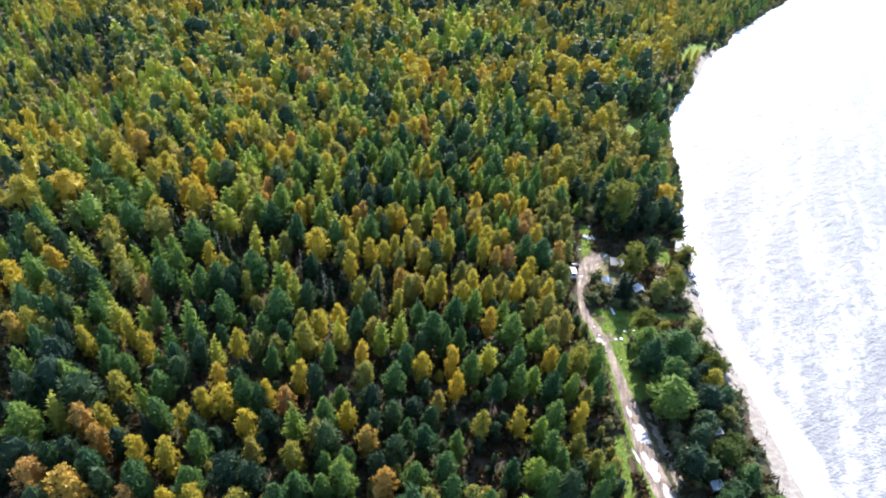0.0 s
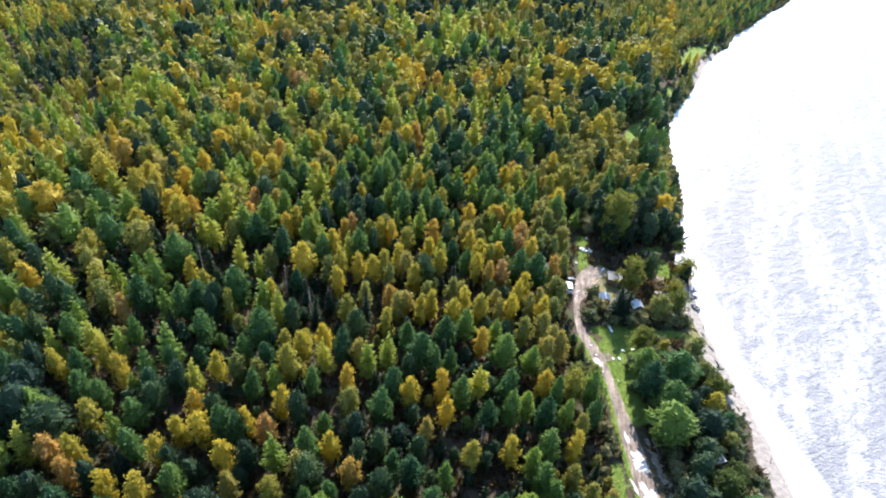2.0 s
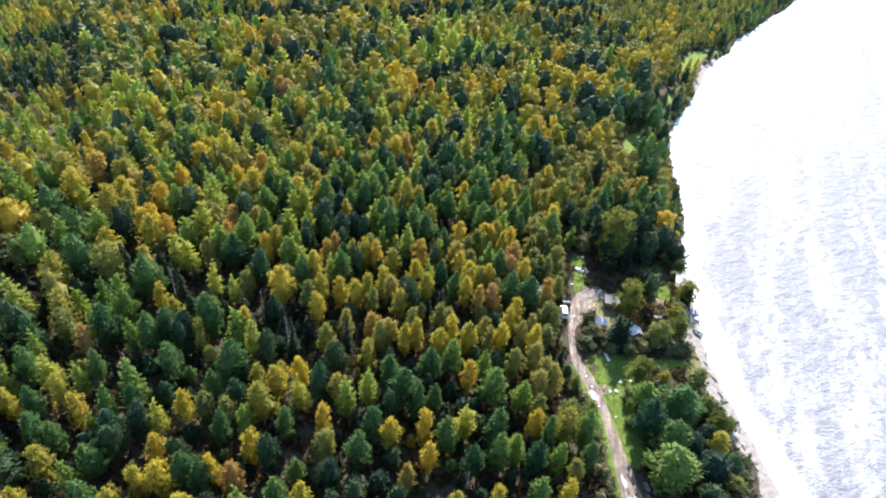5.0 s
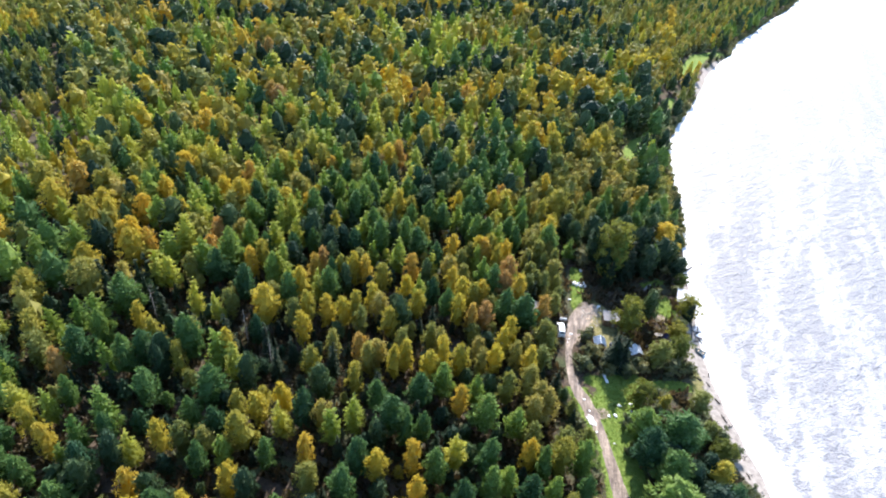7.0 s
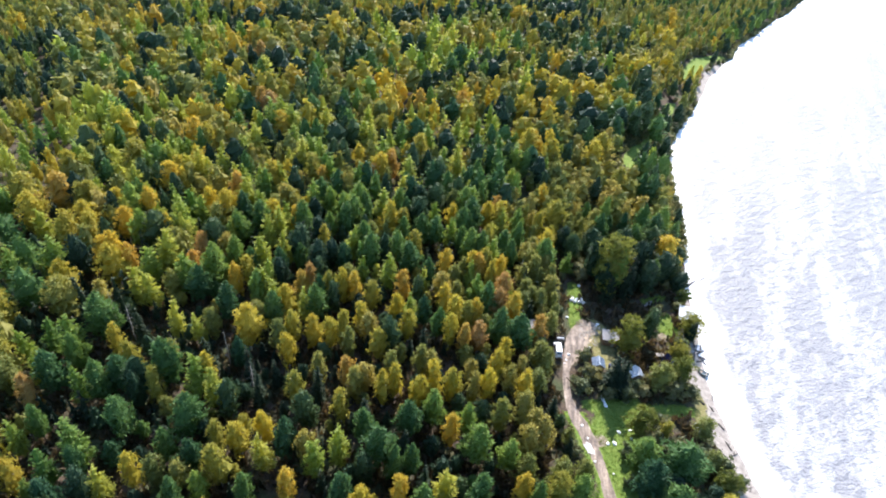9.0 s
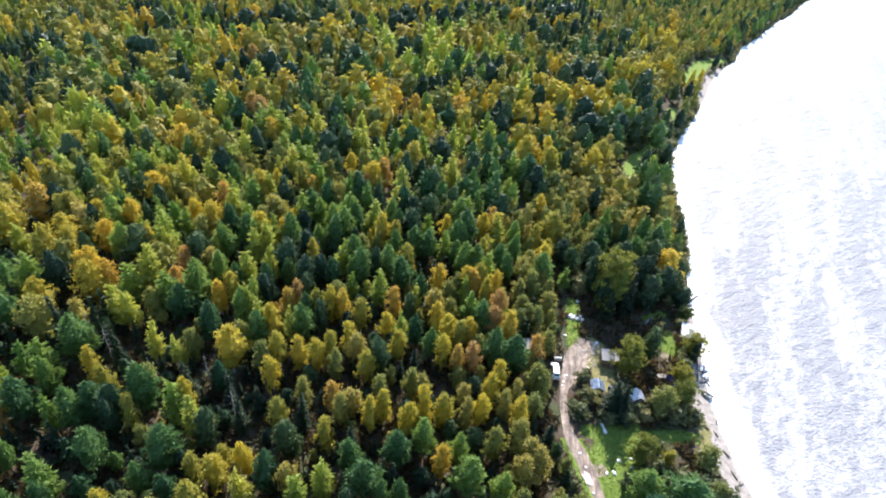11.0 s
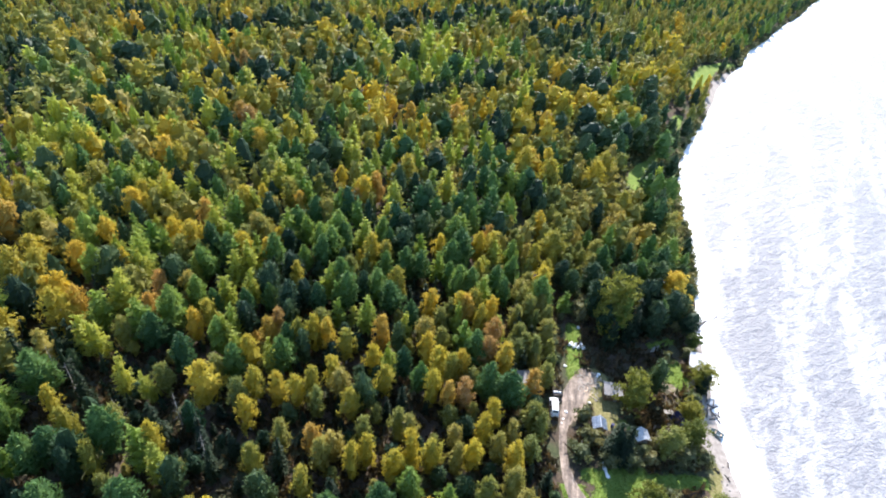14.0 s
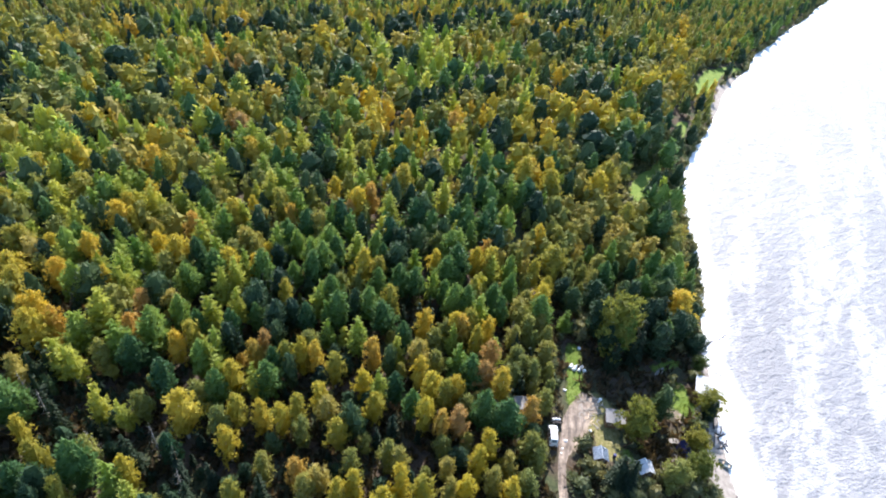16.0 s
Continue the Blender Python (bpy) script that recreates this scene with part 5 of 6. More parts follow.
# the clump between the grass strip and the beach
CLUMP = [("pine", 45.6, 85.4, 10.0, 5.4), ("pine", 44.8, 79.7, 11.0, 5.2), ("pine", 51.8, 84.4, 11.0, 7.2), ("pine", 48.1, 76.1, 10.0, 6.0), ("pine", 47.2, 70.3, 10.5, 7.6), ("cedar", 54.9, 72.5, 8.0, 5.6), ("cedar", 46.9, 57.4, 9.0, 4.8),
         ("broadleaf", 53.9, 60.4, 7.0, 5.0), ("birch", 57.8, 78.0, 6.0, 3.8), ("bush", 61.2, 87.1, 3.6, 3.4), ("cedar", 52.4, 75.8, 8.0, 3.8), ("cedar", 50.3, 62.9, 8.0, 4.4), ("pine", 59.0, 74.3, 6.0, 3.6), ("olive", 58.8, 71.0, 4.0, 2.7),
         ("cedar", 55.9, 79.8, 6.5, 3.2), ("bush", 43.3, 82.4, 2.8, 2.4), ("broadleaf", 59.6, 82.4, 6.0, 3.8), ("olive", 58.6, 86.8, 5.2, 3.4), ("pine", 57.2, 56.6, 7.0, 4.0), ("cedar", 53.6, 53.6, 7.0, 4.0), ("broadleaf", 57.6, 64.2, 4.6, 3.4),
         ("cedar", 49.6, 80.6, 6.5, 4.2), ("cedar", 53.0, 66.6, 6.5, 4.0), ("bush", 47.4, 63.6, 2.2, 3.0), ("cedar", 50.6, 57.8, 6.0, 3.6)]
BUSHES = [(58.3,75.5),(60.8,81.5),(60.5,72.3),(61.3,87.7),(57.8,57.6),(46.8,64.2),(56.4,68.5),(63.4,84.6),(62.9,76.1),(64.8,130.0),(66.3,122.5),(33.5,120.0),(80.7,236.4)]
HUTS = [(41.7, 108.8, 3), (49.6, 107.2, 3.2), (45.7, 116.9, 3.4), (65.4, 126.3, 3), (28.5, 117.4, 3), (51.5, 55.6, 2.4), (55.5, 66.8, 2.4), (34, 113.5, 2.6), (57.5, 112.5, 3), (65, 111, 3), (73.5, 142, 2)]


# thin places in the wood: middle, half width and half depth
HOLLOWS = [(8, 60, 13, 5), (-30, 103, 24, 8), (-52, 104, 24, 9), (-20, 100, 13, 5), (12, 64, 10, 3)]


def plant():
    """Every tree as (kind, x, y, scale, turn, girth, standing out): the known ones first, then the rest of the wood round them, of the kinds that grow beside it."""
    rng = random.Random(11)
    trees, cells = [], {}

    def around(x, y, reach):
        cx, cy = int(x // 6), int(y // 6)
        for i in range(cx - reach, cx + reach + 1):
            for j in range(cy - reach, cy + reach + 1):
                for other in cells.get((i, j), ()):
                    yield math.hypot(other[0] - x, other[1] - y), other

    def put(kind, x, y, scale, wide=1.0, known=False):
        if kind != "bush":
            cells.setdefault((int(x // 6), int(y // 6)), []).append((x, y, kind, known))
        trees.append((kind, x, y, scale, rng.random() * math.tau, wide, known))

    for kind, (lists, tall, broad) in WOOD.items():
        for stand in lists:
            for x, y, width in stand:
                height = tall * min(1.14, max(0.8, (width / broad) ** 0.35)) * (0.84 if kind == "olive" and x > 10 and y > 100 else 1)
                scale = height / KINDS[kind][0]
                put(kind, x, y, scale, width * (0.96 if y < 105 else 1.06) / (2 * KINDS[kind][1] * scale), True)
    for x, y in BUSHES:
        put("bush", x, y, rng.uniform(0.72, 1.02))
    for kind, x, y, height, width in BEHIND_CAMP + YARD + LAWN + CLUMP:
        scale = height / KINDS[kind][0]
        put(kind, x, y, scale, width / (2 * KINDS[kind][1] * scale))
    for (x0, y0), (x1, y1) in zip(TRACK[1:], TRACK[2:9]):
        steps = int(math.hypot(x1 - x0, y1 - y0) / 1.1)
        for k in range(steps):
            x, y = x0 + (x1 - x0) * k / steps + rng.uniform(-1.5, 1.5), y0 + (y1 - y0) * k / steps + rng.uniform(-1, 1)
            if float(strips_distance(np.float64(x), np.float64(y), TURF)) > 0.6:
                put("bush", x, y, rng.uniform(0.5, 1.3))
    tries = []
    for x0, x1, y0, y1, area in ((-110, 66, -110, 18, 5.5), (-140, 80, 18, 160, 4.6), (-210, 110, 160, 270, 4.6), (-330, 260, 270, 430, 5.5), (-330, 400, 430, 660, 7.0)):
        tries += [(rng.uniform(x0, x1), rng.uniform(y0, y1)) for _ in range(int((x1 - x0) * (y1 - y0) / area))]
    xs, ys = np.array(tries).T
    inland = shore(ys) - xs
    road_gap, turf_gap = road_distance(xs, ys), strips_distance(xs, ys, TURF + DRY + DIRT)
    track_gap = track_distance(xs, ys)
    for (x, y), d, r, t, g in zip(tries, inland, road_gap, turf_gap, track_gap):
        out_of_sight = y > 18 and x < -0.80 * (y + 14) - 42
        low_growth = y > 142 and 0.6 < d < 3.6
        if d < (6.8 if y < 104 else 4.8 if y < 142 else 4.0 if 282 < y < 336 else 0.6) or out_of_sight or y > 372 + (x + 230) * 0.43 or r < 2.2 or t < (1.0 if y < 190 else 2.0) or (g < 0.6 and y < 230):
            continue
        if any((x - hx) ** 2 + (y - hy) ** 2 < hr * hr for hx, hy, hr in HUTS):
            continue
        beside = sorted((n for n in around(x, y, 3) if n[1][3]), key=lambda n: n[0])[:3]
        if beside:
            kind = rng.choices([n[1][2] for n in beside], [1 / (1 + n[0]) for n in beside])[0]
        elif d < 30:
            kind = rng.choices(["pine", "cedar", "olive", "birch"], [4, 3, 2, 1])[0]
        elif x < -40:
            kind = rng.choices(["pine", "cedar", "larch", "birch", "olive"], [2, 1, 5, 2, 4])[0]
        else:
            kind = rng.choices(["pine", "cedar", "larch", "birch", "olive"], [3, 3, 2, 1, 3])[0]
        if y < 100 and x < 33 and rng.random() < 0.6:
            kind = rng.choice(("pine", "pine", "cedar", "spruce"))
        elif 100 < y < 140 and x < 30 and rng.random() < (0.85 if x < -10 else 0.6):
            kind = rng.choice(("spruce", "spruce", "cedar"))
        elif y > 140 and kind != "bush" and rng.random() < (0.05 if x < -40 or y > 230 else 0.3):
            kind = "cedar"
        if kind in ("rusty", "birch") and rng.random() < 0.65:
            kind = "olive" if rng.random() < 0.6 else "larch"
        if 14 < d < 70 and y > 335:
            kind = rng.choices(["olive", "bush", "pine", "larch"], [5, 2, 3, 1])[0]
        if low_growth or d < 8.5 and y < 145 and rng.random() < 0.65 or r < 3.6 or t < 2.4 or (g < 1.2 and y < 240):
            kind = "bush"
        if d < 10.5 and y < 104 or 34.5 < x < 40 and 117 < y < 136 or (g < 5 and 186 < y < 232):
            kind = "bush"
        yard = 36 < x < 66 and 98 < y < 137 or 43 < x < 64 and 50 < y < 98 and kind != "bush"
        if yard:
            continue
        hollow = any(math.hypot((x - hx) / hw, (y - hy) / hh) < 1 for hx, hy, hw, hh in HOLLOWS)
        if hollow and rng.random() < 0.75:
            continue
        gap = {"pine": 4.4, "cedar": 4.5, "larch": 4.1, "birch": 3.7, "rusty": 3.7, "olive": 3.6, "spruce": 3.2, "broadleaf": 5.0, "bush": 1.6}[kind] * (1 + 0.22 * min(1, max(0, (y - 150) / 90)))
        young = g < 18 and 118 < y < 235 and x < 66
        if min((n[0] for n in around(x, y, 1)), default=99) < gap * (0.8 if young else 0.92 if y < 38 else 1.12 if y < 100 and x < 33 else 1.4 if y < 135 and x < 25 else 0.92 if y < 200 else 0.8):
            continue
        grown = 0.66 + 0.26 * rng.random()
        if beside and beside[0][0] < 7:
            grown *= 0.88                # younger trees between the grown ones
        if 26 < x < 36 and 74 < y < 116 or (g < 13 and y > 118 and x < 66):
            grown *= 0.88
        if 44 < x < 54 and 137 < y < 152:
            grown = min(grown, 0.6)
        put(kind, x, y, grown * (2.0 if kind == "bush" and y > 335 and not low_growth else 1), 1.0)
    for _ in range(3000):                # saplings in the gaps
        x, y = rng.uniform(-105, 34), rng.uniform(34, 165)
        if x < -0.80 * (y + 14) - 20 or min((n[0] for n in around(x, y, 1)), default=99) < 2.3 or float(road_distance(np.float64(x), np.float64(y))) < 3.2 or any((x - hx) ** 2 + (y - hy) ** 2 < hr * hr for hx, hy, hr in HUTS):
            continue
        beside = sorted(around(x, y, 1), key=lambda n: n[0])[:2]
        hollow = any(math.hypot((x - hx) / hw, (y - hy) / hh) < 1 for hx, hy, hw, hh in HOLLOWS)
        if y < 140 and x < 20 and rng.random() < 0.35 and not hollow:
            continue
        kind = rng.choices(["spruce", "olive", "cedar", beside[0][1][2] if beside else "olive"], [4, 0, 2, 0] if hollow else [4, 2, 3, 1] if y < 140 else [3, 3, 2, 3])[0]
        put("spruce" if kind == "broadleaf" else kind, x, y, rng.uniform(0.28, 0.55), 1.15)
    return trees


LABELS = {
    "pine": ("dark green pine with a rounded bushy crown", "pine tree", "pines of the lakeside forest"),
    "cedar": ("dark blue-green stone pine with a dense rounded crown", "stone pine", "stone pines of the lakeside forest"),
    "larch": ("yellow-green larch with a feathery pointed crown", "larch tree", "larches of the lakeside forest"),
    "rusty": ("autumn birch with rusty orange leaves", "birch tree", "rusty birches of the forest"),
    "olive": ("young olive-green birch with a soft upright crown", "young birch", "young birches of the forest"),
    "birch": ("autumn birch with golden yellow and orange leaves", "birch tree", "autumn birches of the forest"),
    "spruce": ("dark narrow spruce with a pointed crown", "spruce tree", "spruces of the forest"),
    "broadleaf": ("broad leafy green tree with a pale trunk", "tree", "broadleaf trees by the lake"),
    "bush": ("grey-green willow bush beside the track and shore", "bush", "bushes by the track and shore"),
}


def forest():
    trees = plant()
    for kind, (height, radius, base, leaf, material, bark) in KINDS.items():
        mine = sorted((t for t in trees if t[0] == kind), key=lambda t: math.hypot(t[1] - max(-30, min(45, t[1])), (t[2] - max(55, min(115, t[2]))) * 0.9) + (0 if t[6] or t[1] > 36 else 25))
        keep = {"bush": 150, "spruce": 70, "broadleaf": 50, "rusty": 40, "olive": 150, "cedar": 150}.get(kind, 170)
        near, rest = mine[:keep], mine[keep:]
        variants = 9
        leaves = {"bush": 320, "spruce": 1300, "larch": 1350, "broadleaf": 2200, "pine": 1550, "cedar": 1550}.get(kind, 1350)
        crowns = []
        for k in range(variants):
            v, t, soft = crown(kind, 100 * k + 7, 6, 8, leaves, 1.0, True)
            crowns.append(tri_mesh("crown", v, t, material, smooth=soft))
        stems = []
        for k in range(variants):
            me = bpy.data.meshes.new("trunk")
            b = trunk(kind, k, 5, 4)
            b.to_mesh(me)
            b.free()
            me.materials.append(bark)
            stems.append(me)
        label, category, group = LABELS[kind]
        for i, (_, x, y, s, turn, wide, _) in enumerate(near):
            tree = new(category.replace(" ", "_") if kind != "broadleaf" else "broadleaf_tree")
            tree.empty_display_size = 0.5
            tree.matrix_world = Matrix.Translation((x, y, gz(x, y))) @ Matrix.Rotation(radians((i * 29) % 11 - 5) * 0.8, 4, "X") @ Matrix.Rotation(turn, 4, "Z") @ Matrix.Diagonal((wide * s * (0.84 + 0.32 * ((i * 37) % 10) / 10), wide * s, s * (0.94 + 0.12 * ((i * 53) % 13) / 13), 1))
            for name, me in (("trunk", stems[i % variants]), ("crown", crowns[i % variants])):
                p = new(name, me)
                p.parent = tree
            tagged(tree, label, category, group)
        if not rest:
            continue
        # the far wood, joined
        vs, ts, tint, slots, softs, count = [], [], [], [], [], 0
        mid = [crown(kind, 900 + k, 6, 8, 90 if kind == "bush" else 340, 1.3, False, k % 4 != 0) for k in range(8)]
        low = [crown(kind, 950 + k, 5, 7, 60 if kind == "bush" else 170, 1.75, False, k % 3 != 0) for k in range(8)]
        stem = np.array([(0.16 * math.cos(k * math.tau / 3), 0.16 * math.sin(k * math.tau / 3), z) for z in (-0.3, height * 0.8) for k in range(3)])
        stem[3:, :2] *= 0.4
        stri = np.array([(0, 1, 4), (0, 4, 3), (1, 2, 5), (1, 5, 4), (2, 0, 3), (2, 3, 5)])
        rng = random.Random(5)
        for i, (_, x, y, s, turn, wide, _) in enumerate(rest):
            v, t, soft = (mid if 18 < y < 185 and s > 0.56 else low)[i % 8]
            v, t, m = np.concatenate([v, stem]), np.concatenate([t, stri + len(v)]), np.repeat((0, 1), (len(t), 6))
            softs.append(np.concatenate([soft, np.ones(6, bool)]))
            c, sn = math.cos(turn), math.sin(turn)
            w = v @ np.array(((c, sn, 0), (-sn, c, 0), (0, 0, 1))) * (s * wide, s * wide, s) + np.array((x, y, gz(x, y)))
            vs.append(w)
            ts.append(t + count)
            slots.append(m)
            tint.append(np.full(len(w), rng.random()))
            count += len(w)
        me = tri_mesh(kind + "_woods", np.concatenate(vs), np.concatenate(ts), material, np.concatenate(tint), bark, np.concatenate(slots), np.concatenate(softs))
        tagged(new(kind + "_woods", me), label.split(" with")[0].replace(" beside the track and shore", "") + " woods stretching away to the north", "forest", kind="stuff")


def scatter_tufts(name, spots, size, blades, material, label, category, seed):
    """Low plants as one stuff object: little fans of leaf blades."""
    rng = np.random.RandomState(seed)
    n = len(spots) * blades
    spots = np.asarray(spots, float)
    foot = np.repeat(spots, blades, 0) + np.stack([rng.randn(n) * size * 0.5, rng.randn(n) * size * 0.5, np.zeros(n)], -1)
    a, s = rng.rand(n) * math.tau, size * (0.5 + rng.rand(n))
    side = np.stack([np.cos(a), np.sin(a), np.zeros(n)], -1) * (s * 0.3)[:, None]
    tip = foot + np.stack([rng.randn(n) * s * 0.5, rng.randn(n) * s * 0.5, s], -1)
    v = np.stack([foot - side, foot + side, tip], 1).reshape(-1, 3)
    t = np.arange(n * 3).reshape(-1, 3)
    me = tri_mesh(name, v, t, material, np.repeat(np.repeat(rng.rand(len(spots)), blades), 3))
    tagged(new(name, me), label, category, kind="stuff")


def undergrowth():
    rng = np.random.RandomState(3)
    x, y = rng.uniform(-120, 66, 15000), rng.uniform(-4, 150, 15000)
    ok = (shore(y) - x > 5.5) & (road_distance(x, y) > 1.5) & (strips_distance(x, y, TURF + DRY) > 0.5)
    scatter_tufts("undergrowth", [(a, b, gz(a, b)) for a, b in zip(x[ok], y[ok])], 1.05, 9, M_BRUSH, "brown and green undergrowth on the forest floor", "undergrowth", 4)
    x, y = rng.uniform(34, 84, 4200), rng.uniform(148, 238, 4200)
    ok = (shore(y) - x > 1.5) & (strips_distance(x, y, TURF) > 0.5)
    scatter_tufts("track_side_growth", [(a, b, gz(a, b)) for a, b in zip(x[ok], y[ok])], 1.3, 7, M_BUSH, "grey-green low growth along the overgrown track", "undergrowth", 9)
    x, y = rng.uniform(33, 66, 60000), rng.uniform(44, 138, 60000)
    ok = (strips_distance(x, y, TURF) < 0.3) | ((road_distance(x, y) > 0.15) & (road_distance(x, y) < 1.4) & (y < 97) & ((y > 74) | (x < 41.5)))
    ok &= (road_distance(x, y) > 0.1) & (shore(y) - x > 5)
    scatter_tufts("grass", [(a, b, gz(a, b) - 0.02) for a, b in zip(x[ok], y[ok])], 0.13, 5, M_GRASS, "bright green grass of the clearings and verges", "grass", 6)


forest()
undergrowth()

# ---- huts and sheds ----
def thing(name, label, category, x, y, turn=0, group="", lift=0.0):
    ob = new(name)
    ob.empty_display_size = 0.4
    ob.matrix_world = pose(x, y, gz(x, y) + lift, 0, 0, turn)
    return tagged(ob, label, category, group)


def ribbed_panel(width, length, ribs, thick=0.04):
    """A corrugated sheet in the xy plane, ribs along y."""
    bm = bmesh.new()
    n = ribs * 4
    top, low = [], []
    for k in range(n + 1):
        x = -width / 2 + width * k / n
        z = 0.025 * math.sin(k * math.pi / 2)
        top.append([bm.verts.new((x, s * length / 2, z + thick)) for s in (-1, 1)])
        low.append([bm.verts.new((x, s * length / 2, z)) for s in (-1, 1)])
    for k in range(n):
        bm.faces.new((top[k][0], top[k + 1][0], top[k + 1][1], top[k][1]))
        bm.faces.new((low[k][0], low[k][1], low[k + 1][1], low[k + 1][0]))
        for s in (0, 1):
            bm.faces.new((top[k][s], low[k][s], low[k + 1][s], top[k + 1][s]))
    for k in (0, n):
        bm.faces.new((top[k][0], top[k][1], low[k][1], low[k][0]))
    return bm


def board_wall(length, height, boards):
    """An upright wall of vertical boards along x, with uneven faces."""
    rng = random.Random(int(length * 100))
    w = length / boards
    return join(*[box(w - 0.012, 0.06, height, -length / 2 + w * (k + 0.5), rng.uniform(-0.008, 0.008), height / 2) for k in range(boards)])


def window(parent, x, y, z, turn=0, w=0.6, h=0.55):
    frame_part = part("window", join(box(w + 0.12, 0.05, 0.06, 0, 0, h / 2), box(w + 0.12, 0.05, 0.06, 0, 0, -h / 2), box(0.06, 0.05, h, -w / 2, 0, 0), box(0.06, 0.05, h, w / 2, 0, 0), box(0.03, 0.04, h, 0, 0, 0)), M_FRESHWOOD, parent, "pale wooden window frame")
    frame_part.matrix_local = pose(x, y, z, 0, 0, turn)
    part("pane", box(w, 0.012, h, 0, 0.006, 0), M_GLASS, frame_part, "dark window pane")


def gable_hut(x, y, turn, width, depth, eave, rise, roof_mat, label, wall_mat=M_PLANK):
    """A hut with its ridge along local y and a gable at each end."""
    hut = thing("cabin", label, "cabin", x, y, turn, "huts of the lakeside camp")
    part("plinth", box(width - 0.1, depth - 0.1, 0.4, 0, 0, 0, 0.02), M_STONE, hut)
    for s in (-1, 1):
        side = part("wall", board_wall(depth, eave, 14), wall_mat, hut)
        side.matrix_local = pose(s * (width / 2 - 0.03), 0, 0, 0, 0, 90)
        end = part("wall", board_wall(width - 0.13, eave, 14), wall_mat, hut)
        end.location = (0, s * (depth / 2 - 0.04), 0)
        bm = bmesh.new()
        tri = [bm.verts.new(p) for p in ((-width / 2, -0.03, 0), (width / 2, -0.03, 0), (0, -0.03, rise))]
        back = [bm.verts.new((v.co.x, 0.03, v.co.z)) for v in tri]
        bm.faces.new(tri)
        bm.faces.new(back[::-1])
        for i in range(3):
            bm.faces.new((tri[i], back[i], back[(i + 1) % 3], tri[(i + 1) % 3]))
        part("gable", bm, wall_mat, hut, at=(0, s * (depth / 2 - 0.04), eave))
    slope = math.hypot(width / 2, rise)
    tilt = math.degrees(math.atan2(rise, width / 2))
    over = 0.25
    for s in (-1, 1):
        p = part("roof_panel", ribbed_panel(depth + 0.5, slope + over, 16), roof_mat, hut, "ribbed metal roof sheet")
        mid = (slope + over) / 2
        cx, cz = s * mid * math.cos(math.radians(tilt)), rise - mid * math.sin(math.radians(tilt))
        p.matrix_local = Matrix.Translation((cx, 0, eave + cz + 0.04)) @ Matrix.Rotation(math.radians(s * tilt), 4, "Y") @ Matrix.Rotation(math.radians(90), 4, "Z")
    part("ridge_cap", rod([(0, -depth / 2 - 0.26, eave + rise + 0.09), (0, depth / 2 + 0.26, eave + rise + 0.09)], [0.08, 0.08], 8), roof_mat, hut)
    door = part("door", join(*[box(0.165, 0.04, 1.8, -0.34 + 0.17 * k, 0, 0.9) for k in range(5)]), M_GREYWOOD, hut, "grey board door", (width * 0.12, -depth / 2 - 0.03, 0.05))
    part("door_handle", rod([(0.25, -0.05, 0.95), (0.25, -0.05, 1.1)], [0.02, 0.02], 6), M_STEEL, door)
    window(hut, -width * 0.27, -depth / 2 - 0.03, eave * 0.62)
    window(hut, width / 2 + 0.01, 0.2, eave * 0.6, 90)
    part("chimney", join(rod([(width * 0.2, depth * 0.2, eave + rise * 0.4), (width * 0.2, depth * 0.2, eave + rise + 0.45)], [0.08, 0.08], 9), rod([(width * 0.2, depth * 0.2, eave + rise + 0.45), (width * 0.2, depth * 0.2, eave + rise + 0.52)], [0.13, 0.05], 9)), M_STEEL, hut)
    return hut


def lean_to(x, y, turn, width, depth, front, back, roof_mat, label, name="shed", category="shed"):
    """A board shed under one sloping roof."""
    hut = thing(name, label, category, x, y, turn, "huts of the lakeside camp")
    for s in (-1, 1):
        bm = bmesh.new()
        ends = [(-depth / 2, 0), (depth / 2, 0), (depth / 2, back), (-depth / 2, front)]
        a = [bm.verts.new((-0.03, p, q)) for p, q in ends]
        b = [bm.verts.new((0.03, p, q)) for p, q in ends]
        bm.faces.new(a[::-1])
        bm.faces.new(b)
        for i in range(4):
            bm.faces.new((a[i], a[(i + 1) % 4], b[(i + 1) % 4], b[i]))
        part("wall", bm, M_PLANK, hut, at=(s * (width / 2 - 0.03), 0, 0))
    part("wall", board_wall(width - 0.13, front, 16), M_PLANK, hut, at=(0, -depth / 2 + 0.035, 0))
    part("wall", board_wall(width - 0.13, back, 16), M_PLANK, hut, at=(0, depth / 2 - 0.035, 0))
    tilt = math.atan2(back - front, depth)
    roof = part("roof", ribbed_panel(width + 0.5, math.hypot(depth, back - front) + 0.5, 18), roof_mat, hut)
    roof.matrix_local = Matrix.Translation((0, 0, (front + back) / 2 + 0.05)) @ Matrix.Rotation(tilt, 4, "X")
    edge = part("fascia", box(width + 0.5, 0.04, 0.14, 0, -depth / 2 - 0.26, front - 0.04), M_GREYWOOD, hut)
    door = part("door", join(*[box(0.165, 0.04, 1.65, -0.25 + 0.17 * k, 0, 0.83) for k in range(4)]), M_GREYWOOD, hut, "grey board door", (width * 0.2, -depth / 2 - 0.03, 0.05))
    part("door_handle", rod([(0.18, -0.05, 0.85), (0.18, -0.05, 1.0)], [0.02, 0.02], 6), M_STEEL, door)
    window(hut, -width * 0.25, -depth / 2 - 0.01, front * 0.62)
    return hut


